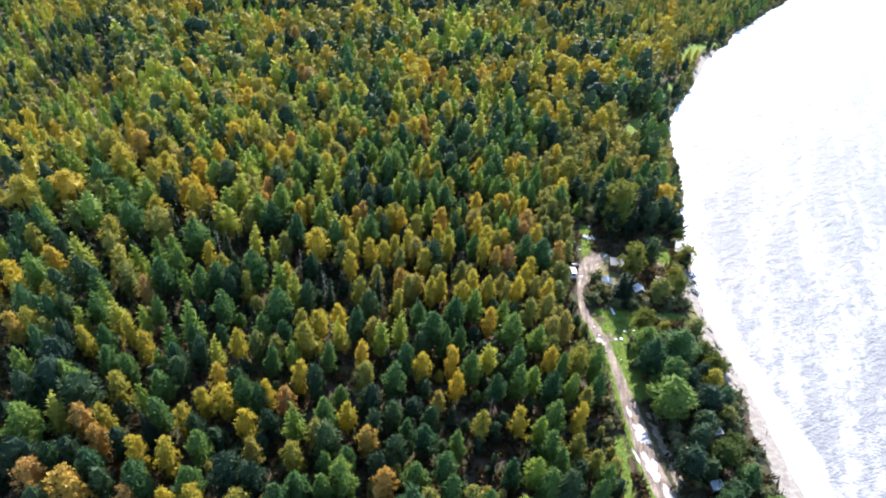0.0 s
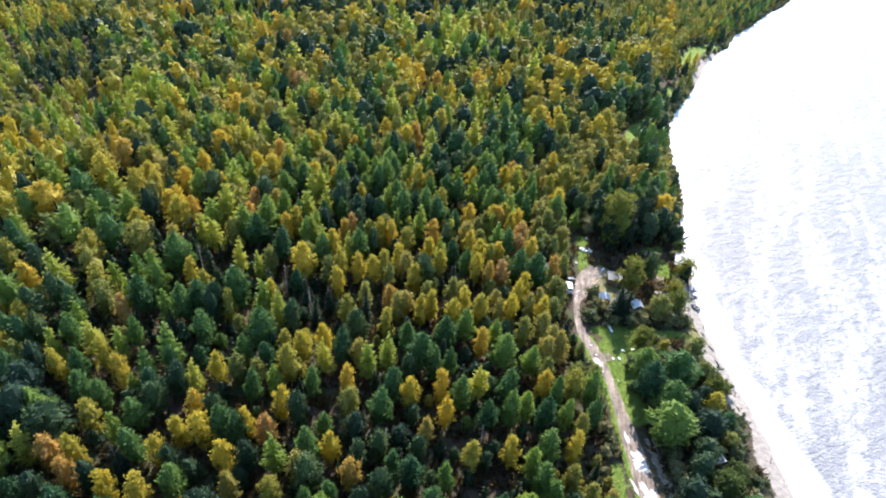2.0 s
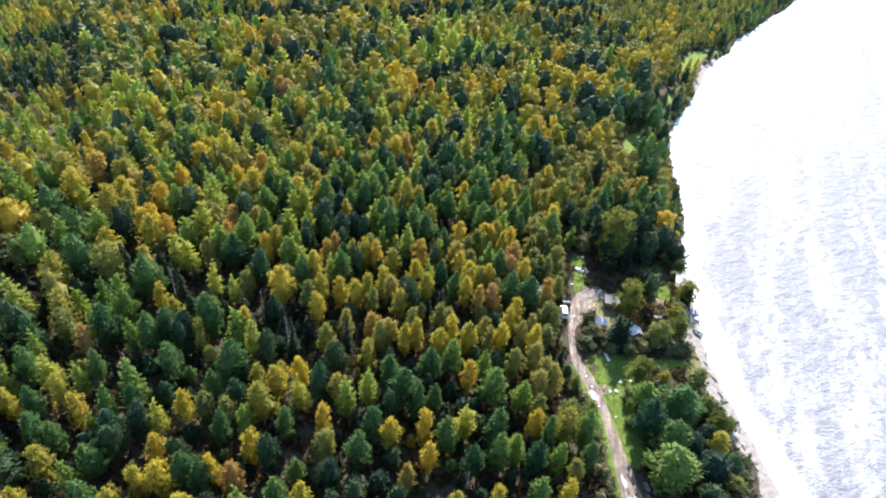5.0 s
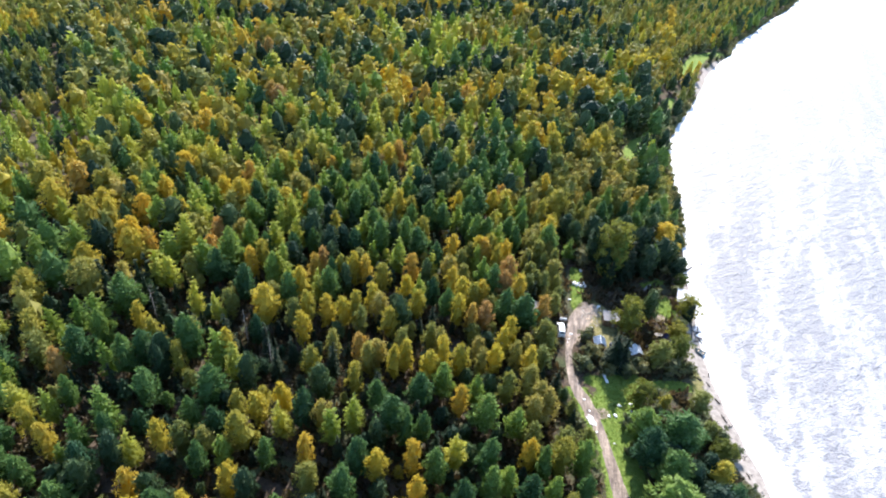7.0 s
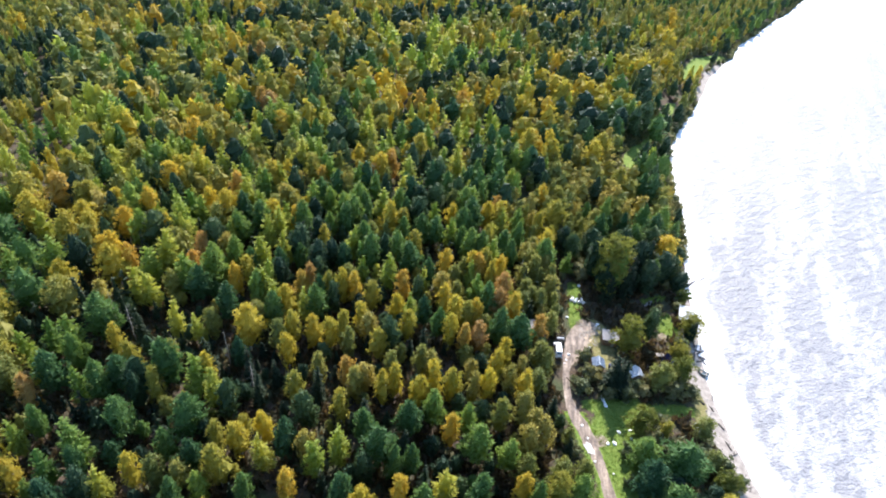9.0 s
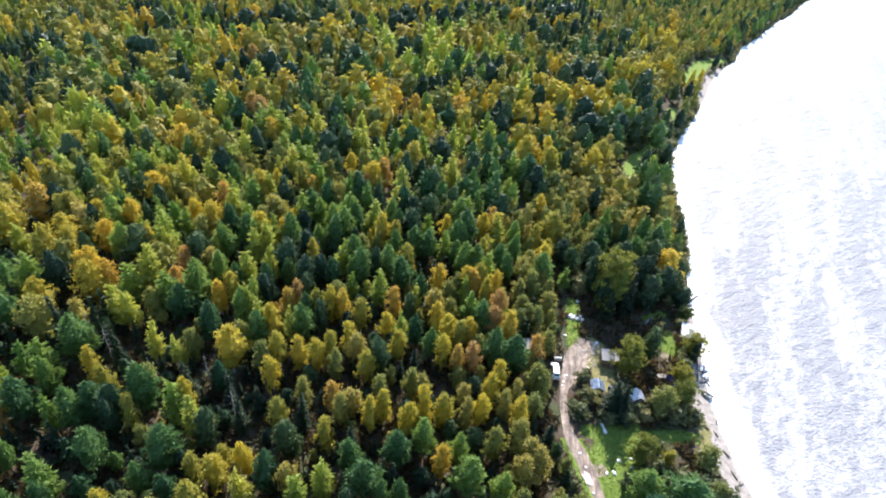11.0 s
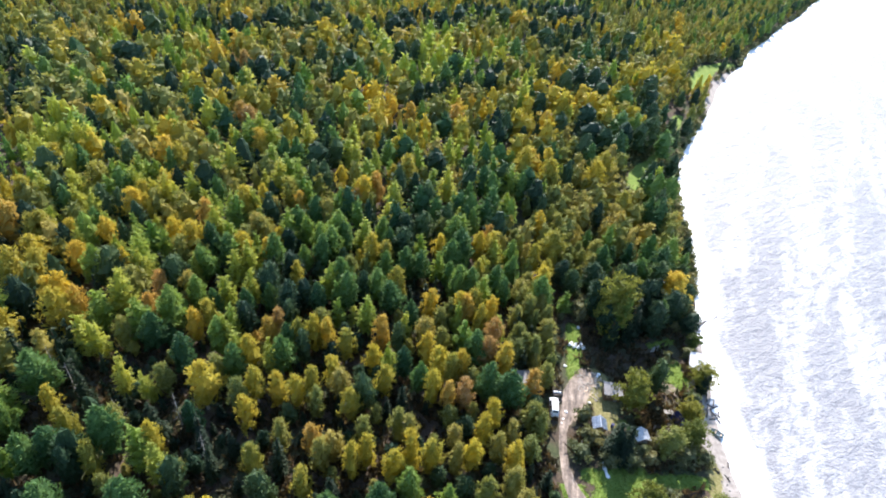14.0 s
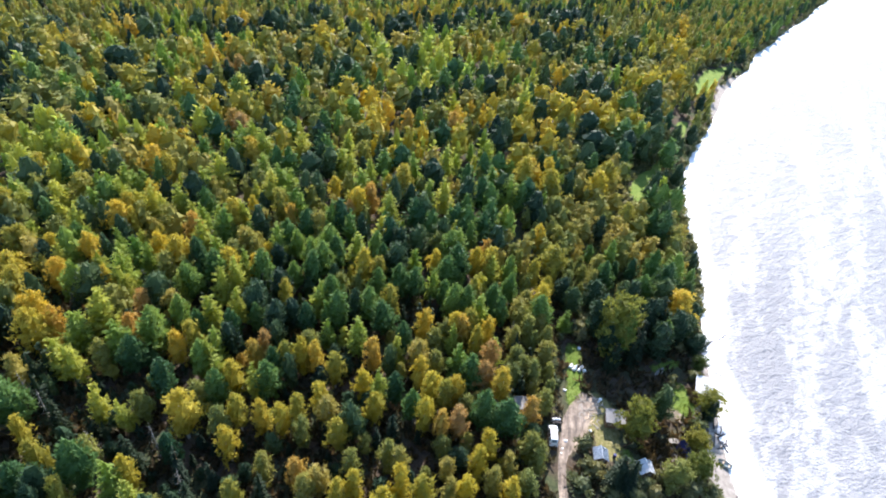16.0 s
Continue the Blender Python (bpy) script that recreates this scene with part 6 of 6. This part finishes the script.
gable_hut(41.9, 108.6, -3, 2.3, 2.1, 1.95, 0.75, M_METAL, "small board cabin with a bright grey metal gable roof")
gable_hut(49.5, 106.9, 8, 2.4, 2.1, 1.95, 0.8, M_WHITEROOF, "small board cabin with a pale bluish gable roof")
lean_to(45.9, 116.9, -4, 3.2, 2.3, 2.0, 2.5, M_FELT, "low board shed with a flat grey felt roof")
lean_to(65.8, 126.9, -17, 2.9, 4.0, 2.2, 2.8, M_WHITEROOF, "board shed with a white roof on the lake bank")
lean_to(27.9, 117.6, 6, 2.4, 2.2, 2.1, 2.5, M_FELT, "grey-roofed board shed half hidden among the trees")
lean_to(51.6, 55.2, 12, 1.8, 1.2, 1.8, 2.0, M_METAL, "small shed with a bluish metal roof under the pines")
lean_to(55.6, 66.8, 20, 1.7, 1.0, 1.6, 1.8, M_WHITEROOF, "small shed with a pale roof between the trees")


# ---- vehicles and boats ----
def wheel(parent, x, y, z, r, w):
    tyre = bmesh.new()
    ring = [(-w / 2, r * 0.66), (-w / 2, r * 0.9), (-w * 0.3, r), (w * 0.3, r), (w / 2, r * 0.9), (w / 2, r * 0.66)]
    rows = [[tyre.verts.new((px, pr * math.cos(k * math.tau / 18), pr * math.sin(k * math.tau / 18))) for px, pr in ring] for k in range(18)]
    for k in range(18):
        a, b = rows[k], rows[(k + 1) % 18]
        for i in range(6):
            tyre.faces.new((a[i], a[(i + 1) % 6], b[(i + 1) % 6], b[i]))
    hub = part("wheel", tyre, M_RUBBER, parent, "black tyre", (x, y, z))
    part("rim", rod([(-w * 0.35, 0, 0), (w * 0.35, 0, 0)], [r * 0.66, r * 0.66], 14), M_STEEL, hub)


def minivan(x, y, turn):
    van = thing("minivan", "white minivan parked at the edge of the dirt track", "car", x, y, turn, lift=0.06)
    bm = bmesh.new()
    # cross sections along the car: y, half width at sill, half width at roof, sill height, top height
    cuts = [(-2.10, 0.74, 0.60, 0.34, 0.72), (-2.02, 0.82, 0.66, 0.30, 0.92), (-1.35, 0.84, 0.70, 0.28, 1.05), (-0.62, 0.85, 0.60, 0.28, 1.72),
            (0.3, 0.85, 0.62, 0.28, 1.80), (1.55, 0.85, 0.61, 0.28, 1.77), (1.98, 0.83, 0.64, 0.30, 1.20), (2.08, 0.78, 0.62, 0.36, 0.80)]
    rings = []
    for py, a, b, z0, z1 in cuts:
        zb = min(0.98, z1 - 0.08)
        pts = [(-a * 0.92, z0), (-a, z0 + 0.14), (-a, zb * 0.85), (-a * 0.97, zb), (-b, z1 - 0.05), (-b * 0.82, z1), (b * 0.82, z1), (b, z1 - 0.05), (a * 0.97, zb), (a, zb * 0.85), (a, z0 + 0.14), (a * 0.92, z0)]
        rings.append([bm.verts.new((px, py, pz)) for px, pz in pts])
    for r, s in zip(rings, rings[1:]):
        for k in range(12):
            bm.faces.new((r[k], s[k], s[(k + 1) % 12], r[(k + 1) % 12]))
    bm.faces.new(rings[0])
    bm.faces.new(rings[-1][::-1])
    bmesh.ops.recalc_face_normals(bm, faces=bm.faces)
    body = part("body", bm, M_PAINT, van, "white painted body", smooth=False)

    def pane(name, pts, lift):
        b = bmesh.new()
        f = b.faces.new([b.verts.new(p) for p in pts])
        b.normal_update()
        push = f.normal * 0.015
        back = [b.verts.new(v.co - push) for v in f.verts]
        vs = list(f.verts)
        for i in range(len(vs)):
            b.faces.new((vs[i], back[i], back[(i + 1) % len(vs)], vs[(i + 1) % len(vs)]))
        part(name, b, M_GLASS, van, "dark car glass", lift)

    pane("windscreen", [(-0.66, -1.28, 1.10), (0.66, -1.28, 1.10), (0.54, -0.70, 1.66), (-0.54, -0.70, 1.66)], (0, -0.02, 0.02))
    pane("rear_window", [(0.56, 1.93, 1.22), (-0.56, 1.93, 1.22), (-0.50, 1.63, 1.68), (0.50, 1.63, 1.68)], (0, 0.03, 0.02))
    for s in (-1, 1):
        for y0, y1 in ((-0.75, 0.05), (0.12, 0.85), (0.92, 1.6)):
            lead = -0.28 if y0 < -0.5 else 0
            pts = [(s * 0.815, y0 + lead, 1.0), (s * 0.815, y1, 1.0), (s * 0.655, y1 - 0.03, 1.62), (s * 0.655, y0 + 0.05, 1.62)]
            pane("side_window", pts if s > 0 else pts[::-1], (s * 0.02, 0, 0))
        part("headlight", box(0.26, 0.1, 0.14, s * 0.58, -2.04, 0.70, 0.03), M_LAMP, van, "clear headlight")
        part("tail_light", box(0.12, 0.1, 0.34, s * 0.68, 2.0, 1.0, 0.03), M_RED, van, "red tail light")
        part("mirror", box(0.16, 0.1, 0.13, s * 0.98, -0.98, 1.06, 0.03), M_PAINT, van)
        for py in (-1.32, 1.3):
            wheel(van, s * 0.76, py, 0.31, 0.31, 0.2)
    part("bumper", box(1.56, 0.16, 0.2, 0, -2.1, 0.42, 0.05), M_PAINT, van)
    part("bumper", box(1.52, 0.14, 0.2, 0, 2.08, 0.46, 0.05), M_PAINT, van)
    part("roof_rail", rod([(-0.5, -0.4, 1.83), (-0.5, 1.4, 1.83)], [0.02, 0.02], 6), M_STEEL, van)
    part("roof_rail", rod([(0.5, -0.4, 1.83), (0.5, 1.4, 1.83)], [0.02, 0.02], 6), M_STEEL, van)


def trailer(x, y, turn):
    cart = thing("trailer", "low dark trailer standing behind the white minivan", "trailer", x, y, turn, lift=0.05)
    part("bed", box(1.9, 1.3, 0.06, 0, 0, 0.55), M_DRIFT, cart)
    for s in (-1, 1):
        part("side_board", box(1.9, 0.04, 0.34, 0, s * 0.65, 0.75), M_DRIFT, cart)
        part("side_board", box(0.04, 1.26, 0.34, s * 0.95, 0, 0.75), M_DRIFT, cart)
        wheel(cart, s * 0.98, 0, 0.3, 0.3, 0.18)
    part("drawbar", rod([(0, -0.6, 0.5), (0, -1.5, 0.42)], [0.04, 0.04], 6), M_STEEL, cart)
    for k, (sx, sy) in enumerate(((-0.6, 0.2), (-0.05, 0.25), (0.5, 0.2))):
        sack = part("sack", blob(0.3, 0.3, 0.3, k + 40), M_WHITE, smooth=True)
        sack.matrix_world = cart.matrix_world @ pose(sx, sy, 0.56)
        tagged(sack, "full white sack lying in the trailer", "sack", "white sacks in the trailer")


def boat(x, y, turn, length, label, mat):
    """An open rowing boat drawn up on the beach."""
    hull = thing("rowing_boat", label, "boat", x, y, turn, "boats on the beach", 0.05)
    bm = bmesh.new()
    outer, inner = [], []
    n = 11
    for k in range(n):
        u = k / (n - 1)
        beam = 0.62 * math.sin(math.pi * min(1, 0.16 + u * 0.84)) ** 0.6 if u < 0.995 else 0.03
        sheer = 0.48 + 0.22 * (u - 0.45) ** 2 * 3
        keel = 0.02 + 0.35 * max(0, u - 0.75) ** 2 * 8
        py = (u - 0.5) * length
        for ring, t in ((outer, 0.0), (inner, 0.045)):
            b = max(0.02, beam - t)
            ring.append([bm.verts.new(p) for p in ((-b, py, sheer), (-b * 0.8, py, keel + t + 0.16), (0, py, keel + t), (b * 0.8, py, keel + t + 0.16), (b, py, sheer))])
    for ring, flip in ((outer, False), (inner, True)):
        for a, b in zip(ring, ring[1:]):
            for i in range(4):
                f = (a[i], b[i], b[i + 1], a[i + 1])
                bm.faces.new(f[::-1] if flip else f)
    for i in (0, 4):
        for k in range(n - 1):
            bm.faces.new((outer[k][i], inner[k][i], inner[k + 1][i], outer[k + 1][i]))
    for k in (0, n - 1):
        for i in range(4):
            bm.faces.new((outer[k][i], outer[k][i + 1], inner[k][i + 1], inner[k][i]))
    bmesh.ops.recalc_face_normals(bm, faces=bm.faces)
    part("hull", bm, mat, hull)
    for py in (-0.3, 0.12):
        part("bench", box(1.04, 0.24, 0.04, 0, py * length, 0.36), M_FRESHWOOD, hull, "pale plank bench")
    for s in (-1, 1):
        part("oar", rod([(s * 0.3, -0.35 * length, 0.42), (s * 0.22, 0.25 * length, 0.44), (s * 0.2, 0.42 * length, 0.45)], [0.025, 0.025, 0.06], 6), M_GREYWOOD, hull)


minivan(33.9, 112.2, 178)
trailer(34.9, 115.6, 4)
boat(65.6, 111.0, 55, 2.5, "grey-blue rowing boat drawn up on the beach", M_TURQ)
boat(63.9, 117.6, 160, 3.2, "dark weathered rowing boat lying on the beach", M_DRIFT)


# ---- camp clutter ----
def heap(name, x, y, rx, ry, rz, seed, mat, label, category, group, lift=0.0):
    ob = part(name, blob(rx, ry, rz, seed, 0.45, 2), mat, smooth=False)
    ob.matrix_world = pose(x, y, gz(x, y) + 0.02 + lift, 0, 0, seed * 47 % 360)
    return tagged(ob, label, category, group)


BAG = "lumpy white plastic bag lying on the grass"
for i, (bx, by, r) in enumerate(((41.1, 90.4, 0.42), (42.4, 90.6, 0.5), (43.7, 93.2, 0.42), (46.0, 93.8, 0.36), (45.8, 92.0, 0.34), (41.9, 135.7, 0.55), (37.4, 123.6, 0.42), (44.3, 122.2, 0.5),
                                 (43.9, 121.6, 0.3), (41.3, 114.7, 0.36), (36.3, 111.8, 0.4), (35.6, 110.2, 0.26), (35.2, 109.2, 0.22), (33.4, 100.2, 0.3), (36.7, 93.9, 0.34), (38.0, 86.4, 0.3), (37.4, 91.2, 0.26), (41.0, 84.2, 0.2))):
    heap("plastic_bag", bx, by, r * 0.92, r * 0.7, r * 0.5, i + 1.3, M_WHITE, BAG, "bag", "white bags about the camp")
for i in range(9):
    bx, by = 39.2 + 0.36 * i, 129.8 + 0.6 * math.sin(i * 2.1)
    heap("white_sack", bx, by, 0.42, 0.34, 0.5, i + 30.5, M_WHITE, "stuffed white sack in a row on the grass strip", "sack", "row of white sacks")


def tarpaulin(x, y, turn, length, width, mat, label):
    bm = bmesh.new()
    n, m = 14, 8
    grid = [[bm.verts.new(((j / m - 0.5) * width * (1 + 0.25 * math.sin(i * 0.9)), (i / n - 0.5) * length, 0.07 + 0.16 * abs(noise.noise(Vector((i * 0.45, j * 0.5, x)))))) for j in range(m + 1)] for i in range(n + 1)]
    for i in range(n):
        for j in range(m):
            bm.faces.new((grid[i][j], grid[i][j + 1], grid[i + 1][j + 1], grid[i + 1][j]))
    rim = bmesh.ops.extrude_face_region(bm, geom=bm.faces[:])
    bmesh.ops.translate(bm, verts=[v for v in rim["geom"] if isinstance(v, bmesh.types.BMVert)], vec=(0, 0, -0.06))
    bmesh.ops.recalc_face_normals(bm, faces=bm.faces)
    ob = part("tarpaulin", bm, mat)
    ob.matrix_world = pose(x, y, gz(x, y) + 0.01, 0, 0, turn)
    tagged(ob, label, "tarpaulin")


tarpaulin(42.0, 100.2, 12, 3.0, 0.55, M_WHITE, "crumpled white tarpaulin lying on the grass")


def tent(x, y, turn):
    t = thing("tent", "dark blue tarpaulin tent under the trees", "tent", x, y, turn)
    bm = bmesh.new()
    n = 8
    rows = []
    for i in range(n + 1):
        py = (i / n - 0.5) * 3.0
        sag = 0.12 * math.sin(math.pi * i / n)
        rows.append([bm.verts.new(p) for p in ((-1.4, py, 0.05), (-0.75, py, 0.85 - sag), (0, py, 1.75 - sag), (0.75, py, 0.85 - sag), (1.4, py, 0.05))])
    for a, b in zip(rows, rows[1:]):
        for i in range(4):
            bm.faces.new((a[i], a[i + 1], b[i + 1], b[i]))
    bm.faces.new(rows[-1])
    bmesh.ops.solidify(bm, geom=bm.faces[:], thickness=0.03)
    part("cover", bm, M_BLUE, t)
    for py in (-1.5, 1.5):
        part("pole", rod([(0, py, 0), (0, py, 1.85)], [0.03, 0.025], 6), M_GREYWOOD, t)


def barrel(x, y, mat, label):
    b = thing("barrel", label, "barrel", x, y)
    path = [(0, 0, 0), (0, 0, 0.05), (0, 0, 0.28), (0, 0, 0.30), (0, 0, 0.56), (0, 0, 0.58), (0, 0, 0.84), (0, 0, 0.88)]
    part("drum", rod(path, [0.28, 0.29, 0.29, 0.31, 0.31, 0.29, 0.29, 0.28], 16), mat, b)
    part("lid", rod([(0, 0, 0.88), (0, 0, 0.91)], [0.25, 0.25], 16), mat, b)


def plank_table(x, y, turn, label):
    t = thing("table", label, "table", x, y, turn)
    for k in range(5):
        part("plank", box(1.9, 0.19, 0.04, 0, -0.4 + 0.2 * k, 0.74), M_GREYWOOD, t)
    for sx in (-0.8, 0.8):
        for sy in (-0.35, 0.35):
            part("leg", box(0.08, 0.08, 0.72, sx, sy, 0.36), M_GREYWOOD, t)
        part("crosspiece", box(0.06, 0.8, 0.08, sx, 0, 0.66), M_GREYWOOD, t)


tent(58.6, 112.4, 20)
barrel(44.9, 109.6, M_BLUE, "blue plastic barrel standing beside the cabin")
barrel(45.5, 108.2, M_DRIFT, "black rusty drum standing beside the cabin")
plank_table(56.6, 113.9, 6, "weathered grey plank table by the blue tent")


def loose_plank(x, y, turn, length, mat, group, label, tip=0.0):
    ob = part("plank", box(length, 0.16, 0.05, 0, 0, 0.03, 0.006), mat)
    ob.matrix_world = pose(x, y, gz(x, y) + 0.05 + tip * 0.5, 0, tip * 20, turn)
    tagged(ob, label, "plank", group)


rng = random.Random(77)
for k in range(46):
    a, r = rng.uniform(0, math.tau), rng.random() ** 0.6
    loose_plank(41.6 + 2.3 * r * math.cos(a), 118.6 + 3.4 * r * math.sin(a), rng.uniform(0, 180), rng.uniform(0.3, 1.3), rng.choice((M_FRESHWOOD, M_GREYWOOD, M_GREYWOOD)), "scattered planks in the yard", "offcut of sawn timber scattered on the yard")
for k in range(16):
    loose_plank(rng.uniform(42.4, 44.8), rng.uniform(119.6, 122.4), rng.uniform(0, 180), rng.uniform(0.4, 1.1), rng.choice((M_FRESHWOOD, M_FRESHWOOD, M_GREYWOOD)), "scattered planks in the yard", "pale offcut of sawn timber scattered on the yard")
for k in range(7):
    loose_plank(57.6 + 0.24 * k, 131.0 + 0.1 * k, 62 + rng.uniform(-9, 9), rng.uniform(1.8, 2.8), M_GREYWOOD, "boards lying in the grass", "weathered grey board lying in the grass")
for k in range(6):
    loose_plank(56.9 + 0.5 * k, 110.0 + 0.25 * k, 4 + rng.uniform(-12, 12), rng.uniform(1.6, 2.8), M_GREYWOOD, "boards by the tent", "weathered grey board lying beside the tent")


def log(x, y, turn, length, r, group, label, mat=M_DRIFT, snag=True):
    rr = random.Random(int(x * 31 + y * 17))
    bits = [rod([(-length / 2, 0, r), (-length * 0.1, rr.uniform(-0.12, 0.12), r * 1.05), (length / 2, 0, r * 0.9)], [r, r * 0.85, r * 0.5], 8)]
    if snag:
        for k in range(3):
            u = rr.uniform(-0.3, 0.45) * length
            bits.append(rod([(u, 0, r), (u + 0.3, rr.uniform(-0.5, 0.5), r + rr.uniform(0.1, 0.6))], [r * 0.4, r * 0.12], 5))
    ob = part("log", join(*bits), mat)
    ob.matrix_world = pose(x, y, gz(x, y), 0, 0, turn)
    tagged(ob, label, "log", group)


DARKLOG = "dark wet driftwood log washed up on the beach"
CAMP_LOGS = [(65.2, 115.8, 70, 2.4, 0.16), (66.2, 114.6, 20, 2.0, 0.14), (66.6, 115.9, 120, 1.6, 0.12), (67.2, 117.4, 30, 2.2, 0.16), (67.1, 114.6, 100, 1.9, 0.15), (67.8, 116.2, 75, 2.0, 0.13), (66.4, 117.8, 150, 1.7, 0.14), (70.3, 139.4, 10, 2.6, 0.2), (69.9, 136.2, 85, 2.4, 0.2), (71.4, 133.4, 150, 2.8, 0.16), (64.4, 101.6, 110, 1.5, 0.12), (65.0, 97.4, 120, 1.6, 0.14), (64.9, 93.0, 105, 1.8, 0.14)]
STRAY_LOGS = [(65.6, 91.4, 30, 1.4, 0.12), (65.3, 86.0, 95, 1.5, 0.12), (65.8, 84.4, 60, 1.1, 0.1), (65.0, 80.6, 100, 1.3, 0.11), (65.6, 104.4, 80, 1.2, 0.1), (66.4, 119.6, 75, 1.9, 0.14),
              (67.6, 118.8, 65, 2.0, 0.15), (67.3, 115.6, 130, 1.6, 0.14), (67.9, 117.8, 10, 1.5, 0.12), (68.4, 131.0, 80, 2.2, 0.15), (68.8, 134.6, 60, 1.7, 0.13), (69.4, 138.0, 100, 2.0, 0.15), (65.8, 76.2, 105, 1.2, 0.1), (67.0, 69.0, 60, 1.0, 0.09), (68.6, 66.6, 100, 0.9, 0.08)]
for lx, ly, lt, ll, lr in CAMP_LOGS + STRAY_LOGS:
    log(lx, ly, lt, ll, lr, "driftwood along the shore", DARKLOG)


def fallen_tree(x, y, turn):
    """A dead tree that has slid off the bank, its bare crown in the water."""
    t = thing("fallen_tree", "dead fallen tree reaching from the bank into the water", "fallen tree", x, y, turn)
    part("trunk", rod([(-3.2, 0, 0.5), (-1, 0.1, 0.3), (1.2, 0, 0.05), (3.4, -0.1, 0.1)], [0.26, 0.22, 0.17, 0.08], 8), M_DRIFT, t)
    t.scale = (1.1, 1.1, 1.1)
    rr = random.Random(9)
    for k in range(16):
        u, s = 0.0 + 0.22 * k, (-1) ** k
        tip = (u + rr.uniform(0.6, 1.2), s * rr.uniform(0.6, 1.5), rr.uniform(0.1, 1.0))
        mid = (u + 0.35, s * 0.4, 0.35)
        tw = rod([mid, (mid[0] + 0.2, mid[1] + s * 0.5, mid[2] + 0.5)], [0.03, 0.01], 4)
        part("branch", join(rod([(u, 0, 0.1), mid, tip], [0.07, 0.045, 0.015], 5), tw), M_DRIFT, t)
    for k in range(6):
        a = k * math.tau / 6
        part("root", rod([(-3.1, 0, 0.5), (-3.5, 0.4 * math.cos(a), 0.5 + 0.4 * math.sin(a)), (-3.7, 0.8 * math.cos(a), 0.5 + 0.7 * math.sin(a))], [0.12, 0.07, 0.02], 5), M_DRIFT, t)


fallen_tree(74.0, 143.4, 40)


def old_tyre(x, y):
    bm = bmesh.new()
    rows = [[bm.verts.new(((0.24 + 0.09 * math.cos(j * math.tau / 8)) * math.cos(k * math.tau / 20), (0.24 + 0.09 * math.cos(j * math.tau / 8)) * math.sin(k * math.tau / 20), 0.09 + 0.09 * math.sin(j * math.tau / 8))) for j in range(8)] for k in range(20)]
    for k in range(20):
        for j in range(8):
            bm.faces.new((rows[k][j], rows[(k + 1) % 20][j], rows[(k + 1) % 20][(j + 1) % 8], rows[k][(j + 1) % 8]))
    ob = part("tyre", bm, M_RUBBER, smooth=True)
    ob.matrix_world = pose(x, y, gz(x, y) + 0.02)
    tagged(ob, "old black tyre lying on the bank", "tyre", "old tyres on the bank")


old_tyre(62.6, 103.0)
old_tyre(63.0, 102.5)


def platform(x, y, turn):
    p = thing("platform", "pale plank platform on the lake bank", "platform", x, y, turn)
    for k in range(9):
        part("plank", box(2.4, 0.19, 0.05, 0, -0.84 + 0.21 * k, 0.42), M_WHITEROOF, p)
    for sx in (-1.1, 1.1):
        part("beam", box(0.12, 1.9, 0.12, sx, 0, 0.33), M_GREYWOOD, p)
        for sy in (-0.8, 0.8):
            part("post", box(0.12, 0.12, 0.9, sx, sy, -0.15), M_GREYWOOD, p)
    part("mast", rod([(0.6, 0.9, -0.3), (0.6, 0.9, 1.9)], [0.05, 0.04], 7), M_GREYWOOD, p)


platform(60.4, 96.0, 8)


# stones along the waterline
def stones():
    rng = random.Random(21)
    for k in range(70):
        y = rng.uniform(50, 150)
        x = float(shore(y)) - rng.uniform(0.1, 4.6) ** 1.0
        r = rng.uniform(0.09, 0.26)
        ob = part("stone", blob(r, r * rng.uniform(0.6, 0.9), r * 0.6, k * 1.7, 0.35, 1), M_STONE)
        ob.matrix_world = pose(x, y, gz(x, y) - 0.02, 0, 0, rng.uniform(0, 360))
        tagged(ob, "rounded grey stone on the sandy shore", "stone", "stones along the shore")


stones()


def snag(x, y, s, turn):
    """A bare dead conifer standing among the living trees."""
    t = thing("dead_tree", "bare grey dead conifer standing in the forest", "dead tree", x, y, turn, "dead trees in the forest")
    part("trunk", rod([(0, 0, -0.2), (0.1, 0, 5 * s), (0.2, 0.1, 10.5 * s)], [0.17 * s, 0.11 * s, 0.02], 7), M_GREYWOOD, t)
    rr = random.Random(int(x * 7 + y))
    for k in range(22):
        z, a = (2.5 + 0.34 * k) * s, k * 2.4
        r = (10.8 * s - z) * 0.16 + rr.uniform(0.1, 0.5)
        part("branch", rod([(0.1, 0, z), (0.1 + r * math.cos(a), r * math.sin(a), z - 0.2 * r)], [0.035, 0.01], 4), M_GREYWOOD, t)


for sx, sy, s in ((-58.5, 106.5, 1.0), (-54, 104, 0.9), (-26, 93.5, 0.85), (-42, 98, 0.9), (-5, 63, 0.7), (12, 66, 0.6), (-33, 100, 0.95), (26, 133, 0.8)):
    snag(sx, sy, s, sx * 13 % 360)
